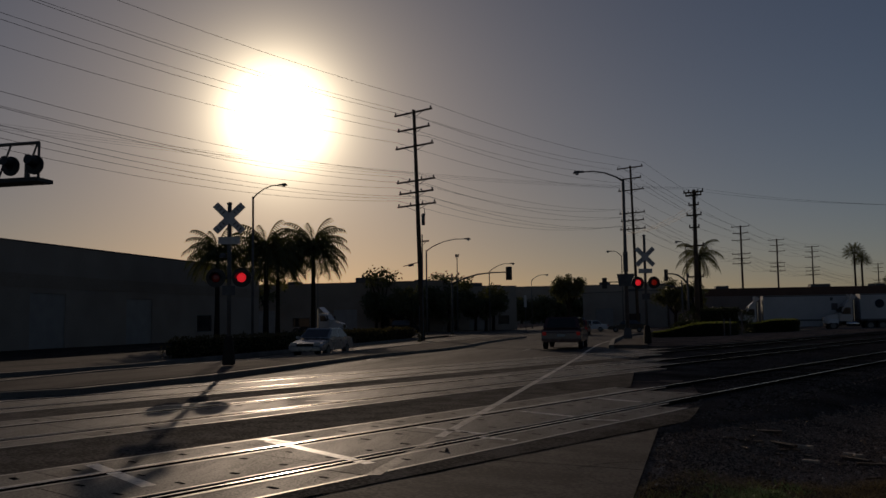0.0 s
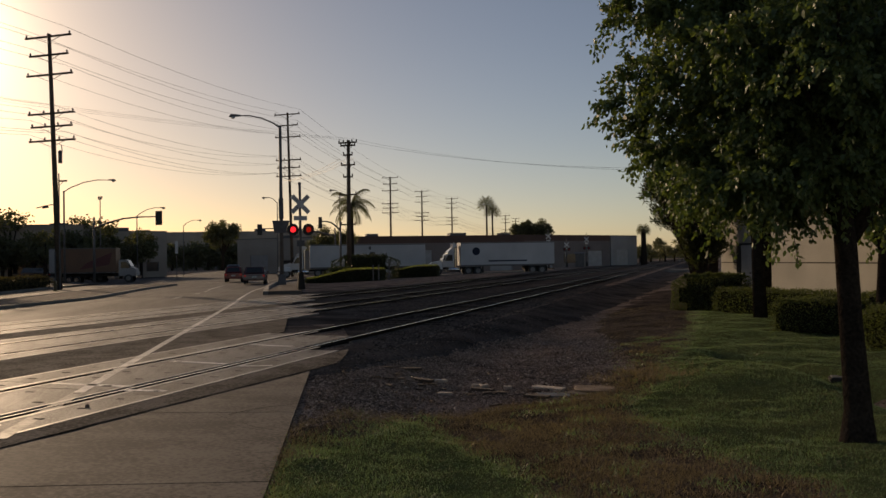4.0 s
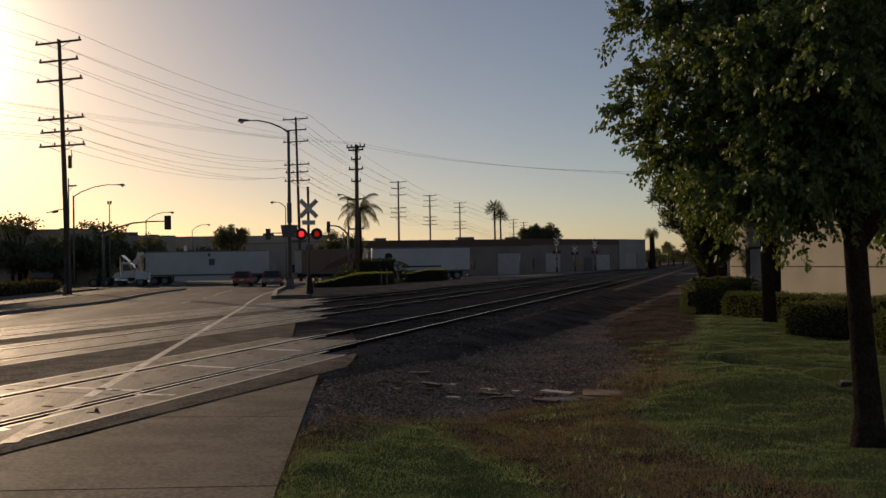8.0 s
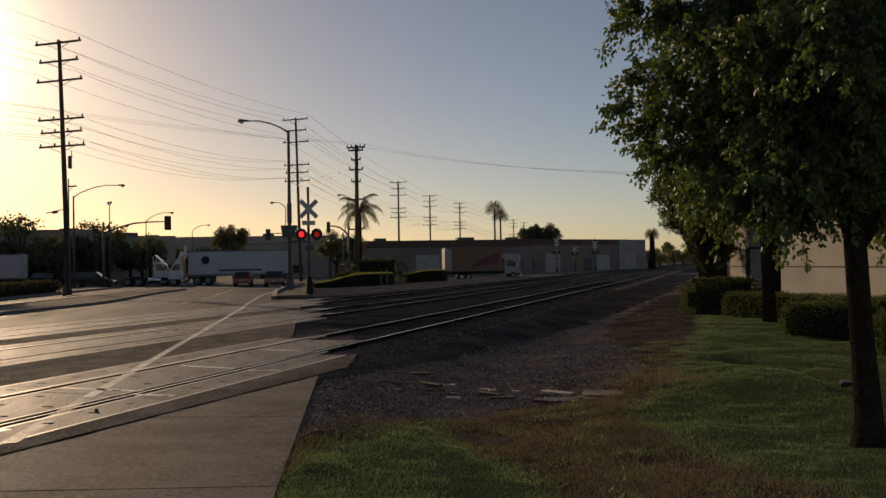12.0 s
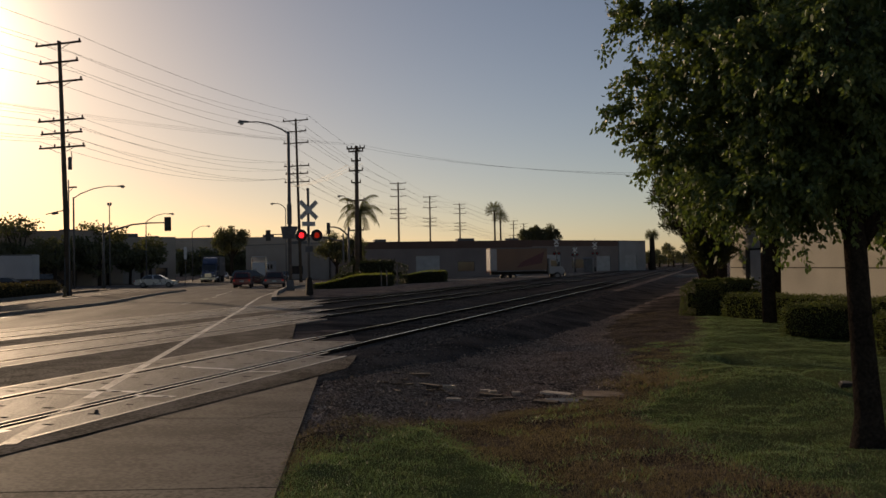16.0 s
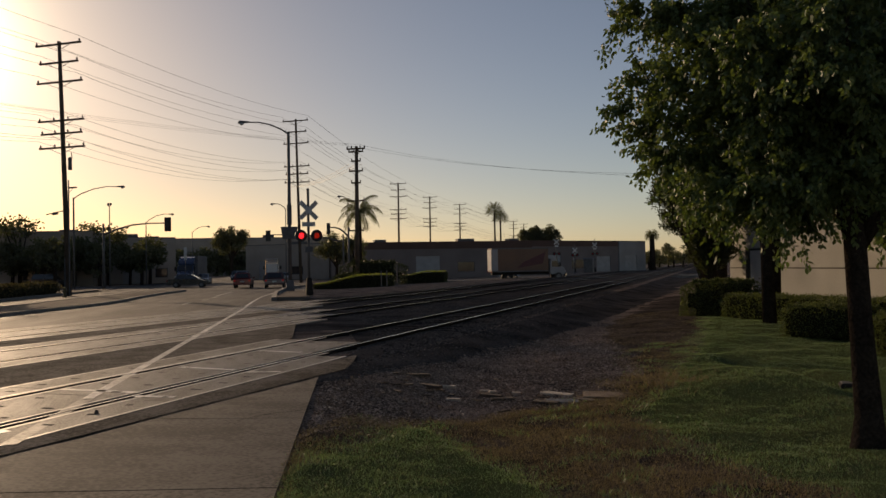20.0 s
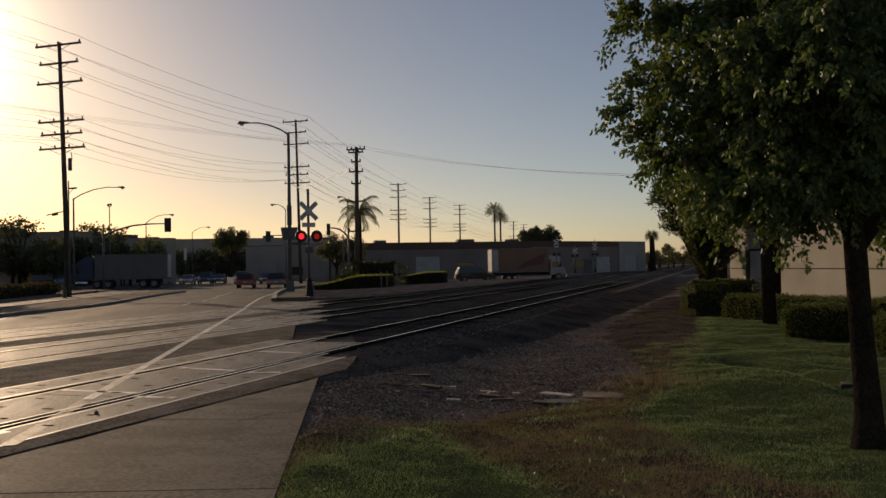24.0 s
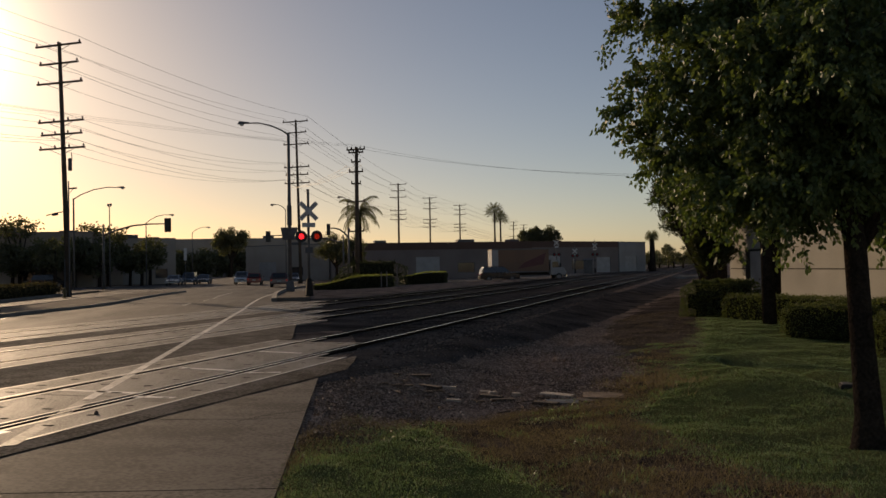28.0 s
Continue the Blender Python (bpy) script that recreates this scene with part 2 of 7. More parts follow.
M_STEEL = mat("rail_running_steel", (0.78, 0.75, 0.72), (0.66, 0.63, 0.59), 0.2, 1.0, scale=3, fine=80, bump=0.05)
M_RAILHEAD = mat("brown_rail_head", (0.03, 0.0235, 0.02), (0.017, 0.0135, 0.0115), 0.9, scale=4, fine=60, bump=0.2, matte=True)
M_RUST = mat("rusty_steel", (0.06, 0.045, 0.037), (0.03, 0.024, 0.02), 0.85, 0.0, scale=4, fine=60, bump=0.3, matte=True)
M_TIE = mat("creosoted_timber", (0.03, 0.025, 0.021), (0.014, 0.012, 0.0105), 0.9, scale=3, fine=45, bump=0.5, matte=True)
M_DARKGAP = mat("black_rubber_seal", (0.012, 0.011, 0.011), (0.02, 0.019, 0.018), 0.9, scale=4, fine=50, matte=True)
M_WHITE_PAINT = mat("worn_white_road_paint", (0.62, 0.585, 0.53), (0.24, 0.22, 0.195), 0.55, spec=0.4, scale=1.6, fine=22, bump=0.2, spread=0.3)
M_FRESH_PAINT = mat("white_bar_paint", (0.82, 0.79, 0.74), (0.5, 0.47, 0.43), 0.5, spec=0.5, scale=1.6, fine=22, bump=0.1, spread=0.3)
M_FAINT_PAINT = mat("rubbed_road_paint", (0.2, 0.19, 0.172), (0.07, 0.066, 0.06), 0.6, spec=0.25, scale=1.6, fine=22, bump=0.2, spread=0.25)
M_POLE = mat("weathered_pole_timber", (0.15, 0.112, 0.082), (0.065, 0.05, 0.038), 0.9, spec=0.1, scale=1.5, fine=30, bump=0.4)
M_INSUL = mat("brown_porcelain", (0.06, 0.035, 0.025), None, 0.3, scale=6, fine=40, bump=0)
M_WIRE = mat("dull_wire", (0.06, 0.055, 0.05), None, 0.6, 0.5, scale=3, fine=20, bump=0)
M_GALV = mat("galvanised_steel", (0.16, 0.154, 0.148), (0.1, 0.097, 0.094), 0.6, 0.25, spec=0.25, scale=3, fine=60, bump=0.1)
M_GREY = mat("grey_painted_metal", (0.13, 0.129, 0.132), (0.085, 0.084, 0.084), 0.6, 0.1, spec=0.25, scale=3, fine=50, bump=0.1)
M_BLACK = mat("black_painted_metal", (0.018, 0.018, 0.018), (0.028, 0.027, 0.026), 0.5, 0.1, scale=4, fine=60, bump=0.1)
M_SIGNWHITE = mat("white_sign_face", (0.62, 0.61, 0.58), (0.45, 0.44, 0.42), 0.5, scale=3, fine=40, bump=0.05)
M_REDLIT = mat("lit_red_lens", (1.0, 0.025, 0.035), (0.8, 0.04, 0.04), 0.3, scale=30, fine=80, bump=0, emit=1.5)
M_REDDIM = mat("dim_red_lens", (0.8, 0.035, 0.012), (0.5, 0.02, 0.01), 0.3, scale=30, fine=80, bump=0, emit=0.22)
M_AMBER = mat("signal_housing_yellow", (0.12, 0.08, 0.02), None, 0.5, scale=4, fine=60)
M_LAMPGLASS = mat("lamp_refractor", (0.5, 0.5, 0.48), None, 0.2, scale=10, fine=90, bump=0.1)
M_CREAM = mat("cream_painted_tiltup", (0.27, 0.259, 0.229), (0.216, 0.207, 0.182), 0.85, spec=0.2, scale=0.4, fine=25, bump=0.15, dist=0.006, spread=0.4)
M_STUCCO = mat("tan_stucco", (0.32, 0.265, 0.215), (0.24, 0.20, 0.16), 0.9, scale=0.3, fine=12, bump=0.2)
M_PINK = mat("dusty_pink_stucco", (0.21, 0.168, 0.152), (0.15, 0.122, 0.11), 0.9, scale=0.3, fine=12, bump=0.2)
M_BRICKRED = mat("red_brown_fascia", (0.125, 0.068, 0.05), (0.085, 0.048, 0.038), 0.85, scale=0.4, fine=10, bump=0.2)
M_GREYWALL = mat("grey_tiltup_wall", (0.30, 0.29, 0.28), (0.22, 0.215, 0.21), 0.9, scale=0.3, fine=12, bump=0.2)
# dark stucco made paler: haze over the far walls is painted into it
M_HAZEWALL = mat("haze_lightened_stucco", (0.36, 0.31, 0.26), (0.27, 0.23, 0.195), 0.9, scale=0.3, fine=12, bump=0.2)
M_ROOF = mat("gravel_roof", (0.13, 0.12, 0.11), (0.08, 0.075, 0.07), 0.95, scale=0.5, fine=20, bump=0.4)
M_DOOR = mat("roller_door_metal", (0.34, 0.335, 0.33), (0.26, 0.255, 0.25), 0.55, 0.2, scale=1, fine=30, bump=0.1)
M_PANE = mat("dark_window_glass", (0.02, 0.022, 0.025), (0.03, 0.032, 0.035), 0.08, scale=1, fine=10, bump=0, coat=0.3)
M_BARK = mat("grey_brown_bark", (0.066, 0.051, 0.041), (0.02, 0.016, 0.0135), 0.95, scale=5, fine=30, bump=1.0, dist=0.03, spread=0.6, matte=True)
M_LEAF = mat("pear_leaf", (0.055, 0.096, 0.042), (0.15, 0.19, 0.076), 0.52, spec=0.3, scale=1.0, fine=8, bump=0, translucent=0.24, island=0.75)
M_LEAF_YELLOW = mat("yellow_green_leaf", (0.09, 0.14, 0.03), (0.18, 0.19, 0.035), 0.45, scale=2, fine=10, bump=0, translucent=0.4, island=0.7)
M_HEDGE = mat("hedge_leaf", (0.05, 0.068, 0.034), (0.12, 0.14, 0.07), 0.68, spec=0.15, scale=1.2, fine=8, bump=0, translucent=0.3, island=0.7)
M_HEDGEDRY = mat("dusty_hedge_leaf", (0.07, 0.058, 0.036), (0.12, 0.10, 0.06), 0.7, spec=0.1, scale=1.2, fine=8, bump=0, translucent=0.2, island=0.7)
# brighter leaf colour that paints sunlight on the bank hedges' tops
M_BERM = mat("berm_grass_painted_sun", (0.12, 0.15, 0.05), (0.2, 0.22, 0.085), 0.6, spec=0.2, scale=0.8, fine=8, bump=0, translucent=0.4, island=0.6)
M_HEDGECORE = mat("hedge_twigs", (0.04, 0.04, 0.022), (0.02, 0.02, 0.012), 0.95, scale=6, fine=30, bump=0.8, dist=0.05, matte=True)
M_PINE = mat("pine_needles", (0.028, 0.042, 0.016), (0.06, 0.066, 0.026), 0.6, scale=1, fine=8, bump=0, translucent=0.2, island=0.7)
M_FROND = mat("palm_frond", (0.085, 0.095, 0.045), (0.14, 0.13, 0.07), 0.6, spec=0.2, scale=1, fine=8, bump=0, translucent=0.35, island=0.6)
# leaf colour lightened to put the distance haze into far crowns
M_FARLEAF = mat("haze_lightened_foliage", (0.08, 0.085, 0.05), (0.12, 0.12, 0.07), 0.8, scale=0.5, fine=4, bump=0, translucent=0.3, island=0.7)
M_TYRE = mat("tyre_rubber", (0.018, 0.018, 0.018), (0.03, 0.029, 0.028), 0.85, scale=6, fine=50, bump=0.2)
M_RIM = mat("bright_wheel_metal", (0.2, 0.2, 0.2), (0.12, 0.12, 0.12), 0.45, 0.6, scale=6, fine=50, bump=0)
M_CHROME = mat("chrome_trim", (0.7, 0.7, 0.7), (0.6, 0.6, 0.6), 0.12, 1.0, scale=5, fine=60, bump=0)
M_CHASSIS = mat("dirty_black_chassis", (0.025, 0.024, 0.023), (0.045, 0.04, 0.035), 0.85, spec=0.12, scale=3, fine=40, bump=0.2)
M_TRUCKWHITE = mat("white_truck_paint", (0.55, 0.55, 0.55), (0.46, 0.46, 0.455), 0.28, scale=0.8, fine=20, bump=0, coat=0.5)
M_EMBLEM = mat("dark_blue_emblem", (0.028, 0.034, 0.055), (0.022, 0.027, 0.044), 0.8, spec=0.1, scale=3, fine=30, bump=0)
# white cab paint greyed: the cab's shade is put into the colour
M_CABGREY = mat("cab_paint_greyed_for_shade", (0.3, 0.3, 0.3), (0.22, 0.22, 0.22), 0.4, scale=0.8, fine=20, bump=0, coat=0.2)
M_TRAILER = mat("white_trailer_panel", (0.48, 0.485, 0.49), (0.38, 0.38, 0.38), 0.4, 0.0, scale=0.5, fine=14, bump=0.05)
M_DUSKPANEL = mat("dusty_dark_trailer_panel", (0.13, 0.12, 0.115), (0.1, 0.094, 0.09), 0.6, scale=0.5, fine=14, bump=0.05)
M_TRUCKBLUE = mat("dark_blue_truck_paint", (0.03, 0.05, 0.10), (0.025, 0.04, 0.08), 0.25, scale=0.8, fine=20, bump=0, coat=0.6)
M_BOXORANGE = mat("faded_orange_box_panel", (0.17, 0.085, 0.046), (0.13, 0.066, 0.038), 0.45, scale=0.5, fine=14, bump=0.05)
M_MAROON = mat("maroon_stripe", (0.12, 0.03, 0.03), None, 0.5, scale=2, fine=20, bump=0)
M_CARRED = mat("red_car_paint", (0.19, 0.018, 0.016), (0.155, 0.014, 0.013), 0.3, 0.2, scale=2, fine=30, bump=0, coat=0.5)
M_CARMAROON = mat("dark_plum_car_paint", (0.085, 0.03, 0.032), (0.065, 0.024, 0.026), 0.3, 0.1, scale=2, fine=30, bump=0, coat=0.7)
M_CARDARK = mat("charcoal_car_paint", (0.025, 0.026, 0.028), (0.02, 0.02, 0.022), 0.25, 0.3, scale=2, fine=30, bump=0, coat=0.7)
M_CARSILVER = mat("silver_car_paint", (0.42, 0.43, 0.44), (0.36, 0.36, 0.37), 0.28, 0.6, scale=2, fine=30, bump=0, coat=0.7)
M_CARWHITE = mat("white_car_paint", (0.68, 0.68, 0.67), (0.6, 0.6, 0.6), 0.28, 0.0, scale=2, fine=30, bump=0, coat=0.7)
M_CARBLUE = mat("blue_grey_car_paint", (0.10, 0.12, 0.15), (0.08, 0.10, 0.125), 0.25, 0.4, scale=2, fine=30, bump=0, coat=0.7)
M_TAIL = mat("red_tail_lens", (0.45, 0.01, 0.01), None, 0.2, scale=10, fine=50, bump=0)
M_BRAKE = mat("lit_brake_lens", (0.5, 0.015, 0.012), None, 0.2, scale=10, fine=50, bump=0, emit=0.12)
M_HEADLIGHT = mat("clear_headlamp", (0.75, 0.76, 0.75), None, 0.1, 0.2, scale=10, fine=50, bump=0, coat=0.5)
M_PLATE = mat("blank_plate", (0.5, 0.5, 0.48), None, 0.5, scale=10, fine=50, bump=0)
M_WOOD = mat("weathered_board", (0.58, 0.49, 0.4), (0.34, 0.27, 0.21), 0.8, scale=3, fine=40, bump=0.4)
M_WOODTAN = mat("tan_board", (0.27, 0.20, 0.145), (0.15, 0.11, 0.08), 0.85, spec=0.2, scale=4, fine=40, bump=0.4, spread=0.3)
M_WOODDARK = mat("old_dark_board", (0.10, 0.07, 0.05), (0.05, 0.036, 0.028), 0.85, scale=3, fine=40, bump=0.4)
M_CURB = mat("kerb_concrete", (0.20, 0.19, 0.175), (0.11, 0.105, 0.095), 0.8, scale=0.8, fine=40, bump=0.25)
M_FARHILL = mat("distant_town", (0.10, 0.10, 0.10), (0.07, 0.075, 0.07), 0.95, scale=0.01, fine=0.2, bump=0)

# ---------------------------------------------------------------- ground and roads
def steps(*runs):
    out = []
    for a, b, d in runs:
        k = max(1, round((b - a) / d))
        out += [a + (b - a) * i / k for i in range(k)]
    return out + [runs[-1][1]]


GX = steps((-3000, -600, 800), (-600, -120, 120), (-120, -60, 10), (-60, -24, 2), (-24, -8, 0.8), (-8, 6, 0.3), (6, 20, 1), (20, 100, 20), (100, 3000, 700))
GY = steps((-600, -60, 180), (-60, -6, 6), (-6, 34, 0.4), (34, 100, 2), (100, 300, 20), (300, 900, 150), (900, 3600, 900))


def land(name, xs, ys, material, lift):
    verts = [(x, y, hz(x, y) + lift) for y in ys for x in xs]
    w = len(xs)
    faces = [(j * w + i, j * w + i + 1, (j + 1) * w + i + 1, (j + 1) * w + i) for j in range(len(ys) - 1) for i in range(w - 1)]
    sh = Shape().add(verts, faces)
    return part(name, sh, material, smooth=True)


tagged(land("ground", GX, GY, M_GRAVEL, -0.035), "grey-brown gravel and bare dirt beside the tracks", "ground", kind="structure")

sheet("road", ((-24.0, -0.5), (-20, 122)), M_ASPHALT, -0.02, 0.8, lambda x, y: hz(x, y) - (0.25 if x > -5.15 else 0.0), label="worn grey asphalt street over the railway crossing", category="road")
sheet("road_cross_street", ((-150, -24.0), (96, 119)), M_ASPHALT, -0.02, 3.0, label="asphalt cross street beyond the junction", category="road")
sheet("road_cross_street_far", ((0.3, 190), (96, 119)), M_ASPHALT, -0.02, 3.0, label="asphalt cross street behind the hedge", category="road")
sheet("road_far_side", ((-24.0, 0.3), (122, 420)), M_ASPHALT, -0.02, 6.0, label="asphalt street going on past the junction", category="road")


# dark patched strips beside and between the crossing panels, cut off along the street's edge
def skew_strip(name, x0, x1, y0, lift, reach, material=M_ASPHALT_DARK, skew=False):
    def end(x):
        return 13.6 - (x + 5.88) * 2.8 if skew else (0.3 + reach - x * UY) / -UX
    k = 60
    verts, faces = [], []
    for j in range(k + 1):
        for i in range(3):
            x = x0 + (x1 - x0) * i / 2
            y = y0 + (end(x) - y0) * j / k
            if skew:
                x = x0 + max(0.01, -5.28 - 0.058 * (10.7 - y) - x0) * i / 2
            verts.append((x, y, hz(x, y) + lift))
    for j in range(k):
        for i in range(2):
            a = j * 3 + i
            faces.append((a, a + 1, a + 4, a + 3))
    return tagged(part(name, Shape().add(verts, faces), material, smooth=True), "dark patched asphalt strip beside the crossing panels", "road", kind="structure")


skew_strip("road_patch_strip", -5.88, -5.2, -6, 0.001, 0.2, M_STRIP, skew=True)
skew_strip("road_patch_strip_between", -11.0, -8.72, -6, 0.001, -0.74, M_STRIP)
skew_strip("road_patch_strip_far", -15.3, -13.7, -6, 0.001, -0.74, M_STRIP)

# ballast bed of the three tracks, either side of the street
def bed(name, y0, y1, edge):
    xs = [-19.6, -18.5, -17.5, -16.6, -15.6, -14.4, -13.4, -12.3, -11.2, -9.8, -8.4, -7.4, -6.3, -5.5, -5.0, -4.5, -4.1, -3.8, -3.5]
    ys = steps((y0, 60, 0.6), (60, y1, 12))
    verts, faces = [], []
    for y in ys:
        for x in xs:
            yy = max(y, edge(x))
            # right shoulder widens to paint the bank's shade with dark ballast
            wide = float(np.interp(yy, [10.3, 11.2, 12.3, 13.5, 16, 21.4, 24, 35, 58, 120], [0.3, 0.78, 0.84, 0.97, 1.28, 1.8, 2.0, 2.5, 3.7, 3.8])) / 2.0
            x_ = x if x <= -5.5 else -5.5 + (x + 5.5) * wide + 0.3 * (x > -3.9) * noise.noise((yy * 0.8, 0, 1))
            t = 1.0 if -18.6 < x < -5.6 else max(0.0, 1 - (abs(x + 12.05) - 6.5) / 0.7) * ease((yy - 11) / 5)
            z = -0.06 * t + (hz(x_, yy) - (0.012 if x < -3.6 else 0.06)) * (1 - t) + 0.012 * noise.noise((x * 3, yy * 3, 0))
            z = max(z, hz(x_, yy) - (0.022 if x < -3.6 else 0.06))
            verts.append((x_, yy, z))
    w = len(xs)
    faces = [(j * w + i, j * w + i + 1, (j + 1) * w + i + 1, (j + 1) * w + i) for j in range(len(ys) - 1) for i in range(w - 1)]
    return tagged(part(name, Shape().add(verts, faces), M_BALLAST_SHADE, smooth=True), "dark crushed-stone ballast bed, its right shoulder painting the bank's shade", "ballast", kind="structure")


bed("ballast", 8.0, 900, lambda x: ((-0.6 if x < -8.8 else 0.9) - x * UY) / -UX if x < -5.6 else 10.4)

# rails: six, running through the crossing
TRACKS = {"near": -7.38, "middle": -12.32, "far": -16.62}
for which, cx in TRACKS.items():
    track = base("railway_track", pose(cx, 0, 0), "single railway track with worn steel rails on timber ties", "railway track", "railway tracks")
    for side_x in (-0.755, 0.755):
        y0, y1 = -60, 900
        head = Shape().box(side_x - 0.036, side_x + 0.036, y0, y1, -0.03, 0.008)
        rail = part("rail", Shape().box(side_x - 0.012, side_x + 0.012, y0, y1, -0.13, -0.03).box(side_x - 0.07, side_x + 0.07, y0, y1, -0.15, -0.13), M_RUST, track, "rusty steel rail")
        part("rail_head", head, M_RAILHEAD, rail, "dull brown rail head")
        part("running_band", Shape().box(side_x - 0.017, side_x + 0.017, y0, y1, -0.01, 0.0095), M_STEEL, rail, "polished running surface")

# concrete apron in front of the crossing
apron = base("concrete_apron", pose(0, 0, 0), "weathered cracked concrete apron in front of the crossing", "pavement", kind="structure")


def clipped(poly, keep):
    """Cuts a convex outline by the half plane keep(x, y) >= 0, which is linear."""
    out = []
    for i, p in enumerate(poly):
        q = poly[(i + 1) % len(poly)]
        a, b = keep(*p), keep(*q)
        if a >= 0:
            out.append(p)
        if (a >= 0) != (b >= 0):
            t = a / (a - b)
            out.append((p[0] + (q[0] - p[0]) * t, p[1] + (q[1] - p[1]) * t))
    return out


for s0, s1 in ((-8, -1.6), (-1.58, 3.7), (3.72, 6.37), (6.39, 9.01), (9.03, 14.5)):
    for n0, n1 in ((-12, -7.0), (-6.995, 1.2)):
        outline = [st(n0, s0), st(n1, s0), st(n1, s1), st(n0, s1)]
        outline = clipped(outline, lambda x, y: x + 5.28 + 0.058 * (10.7 - y))
        if len(outline) > 2:
            outline = clipped(outline, lambda x, y: x + 5.875)
        if len(outline) > 2:
            outline = clipped(outline, lambda x, y: -((x + 5.15) * 5.35 + (y - 10.55) * 2.25))
        if len(outline) < 3:
            continue
        top = [(x, y, hz(x, y) - 0.0065) for x, y in outline]
        part("slab", Shape().hull([(x, y, z - 0.12) for x, y, z in top], top), M_CONCRETE, apron)

# median, islands and kerbs along the street
def kerb_run(name, points, width, height, label, mat_=M_CURB, cat="kerb"):
    """A raised strip with square edges along a line of (n, s) points; width to its left."""
    thing = base(name, pose(0, 0, 0), label, cat, kind="structure")
    low, high = [], []
    pts = [Vector(st(*p)) for p in points]
    for i in range(len(pts) - 1):
        a, b = pts[i], pts[i + 1]
        d0 = (pts[min(i + 1, len(pts) - 1)] - pts[max(i - 1, 0)]).normalized()
        d1 = (pts[min(i + 2, len(pts) - 1)] - pts[i]).normalized()
        l0, l1 = Vector((-d0.y, d0.x)) * width, Vector((-d1.y, d1.x)) * width
        quad = [a, b, b + l1, a + l0]
        lo = [(p.x, p.y, hz(p.x, p.y) - 0.1) for p in quad]
        hi = [(p.x, p.y, hz(p.x, p.y) + height) for p in quad]
        part("kerb_stone", Shape().hull(lo, hi), mat_, thing)
    return thing


MED = [(-14.0, 13.6), (-11.9, 16.0), (-11.2, 20), (-11.0, 26), (-11.1, 32), (-11.2, 38), (-11.3, 46), (-11.5, 54), (-11.8, 62), (-11.8, 70), (-11.3, 80)]
kerb_run("median_kerb", MED, 0.25, 0.13, "raised concrete kerb along the median")
kerb_run("median_kerb_back", [(-15.2, 14.5), (-15.6, 22), (-15.6, 40), (-15.4, 60), (-13.4, 80)], 0.25, 0.16, "raised concrete kerb along the oncoming lanes")
med_top = Shape()
for (a, b), (c, d) in zip(MED[:-1], MED[1:]):
    quad = [st(a - 0.25, b), st(c - 0.25, d), st(-15.25, d), st(-15.25, b)]
    med_top.hull([(x, y, hz(x, y) - 0.1) for x, y in quad], [(x, y, hz(x, y) + 0.145) for x, y in quad])
tagged(part("median", med_top, M_PAVE), "long concrete traffic median with pale paving", "pavement", kind="structure")
kerb_run("far_kerb", [(-20.2, 8), (-20.2, 30), (-20.2, 60), (-20.8, 88), (-24, 95), (-40, 96), (-80, 96)], 0.25, 0.16, "concrete kerb of the far pavement")
sheet("pavement_far", ((-29.0, -20.5), (8, 92)), M_PAVE, 0.14, 2.0, label="pale concrete pavement along the street", category="pavement")
sheet("parking_lot", ((-43.8, -29.2), (8, 95)), M_ASPHALT_DARK, 0.0, 3.0, label="dark asphalt forecourt before the warehouses", category="parking lot")
kerb_run("corner_kerb", [(-1.95, 41.9), (-2.1, 46), (-2.6, 60), (-2.6, 78), (-1.5, 88), (3, 94.5), (12, 96), (60, 96), (150, 96)], -0.25, 0.16, "concrete kerb round the street corner")
island = Shape()
quad = [st(-1.8, 42.4), st(-0.1, 42.4), st(-0.1, 66), st(-1.8, 66)]
island.hull([(x, y, hz(x, y) - 0.1) for x, y in quad], [(x, y, hz(x, y) + 0.15) for x, y in quad])
tagged(part("pavement_corner", island, M_PAVE, bevel=0.03), "raised dusty concrete corner beside the crossing signals", "pavement", kind="structure")

# road markings
def marking(points, width, name="road_marking", label="worn white painted line on the road", paint=M_WHITE_PAINT):
    sh = Shape()
    pts = [Vector(st(*p)) for p in points]
    for a, b in zip(pts[:-1], pts[1:]):
        k = max(1, round((b - a).length / 1.0))
        d = (b - a).normalized()
        off = Vector((-d.y, d.x)) * width / 2
        for i in range(k):
            p, q = a + (b - a) * i / k, a + (b - a) * (i + 1) / k
            quad = [p - off, q - off, q + off, p + off]
            top = []
            for w in quad:
                top.append((w.x, w.y, 0.0065 if -18.1 < w.x < -5.2 else hz(w.x, w.y) + (-0.006 if w.x > -5.2 else -0.015)))
            sh.add(top, [(0, 1, 2, 3)])
    ob = part(name, sh, paint)
    return tagged(ob, label, "road marking", "road markings", "structure")


marking([(-2.63, 10.6), (-2.63, 36.0)], 0.13)
marking([(-2.75, 36.2), (-3.0, 66)], 0.13)
marking([(-2.63, 7.9), (-2.63, 10.6)], 0.15, label="rubbed white painted line over the crossing panels", paint=M_FAINT_PAINT)
for n0, s0, s1 in ((-5.85, 40.2, 42.8), (-6.0, 48.6, 51.2), (-6.4, 57.0, 59.6), (-6.8, 63, 75)):
    marking([(n0, s0), (n0, s1)], 0.13)
marking([(-9.3, 44.5), (-8.8, 55.5)], 0.1, label="faint white lane line on the asphalt", paint=M_FAINT_PAINT)
marking([(-10.7, 31.5), (-11.8, 37.6)], 0.14)
marking([(-9.5, 88.5), (-3.0, 88.5)], 0.45)
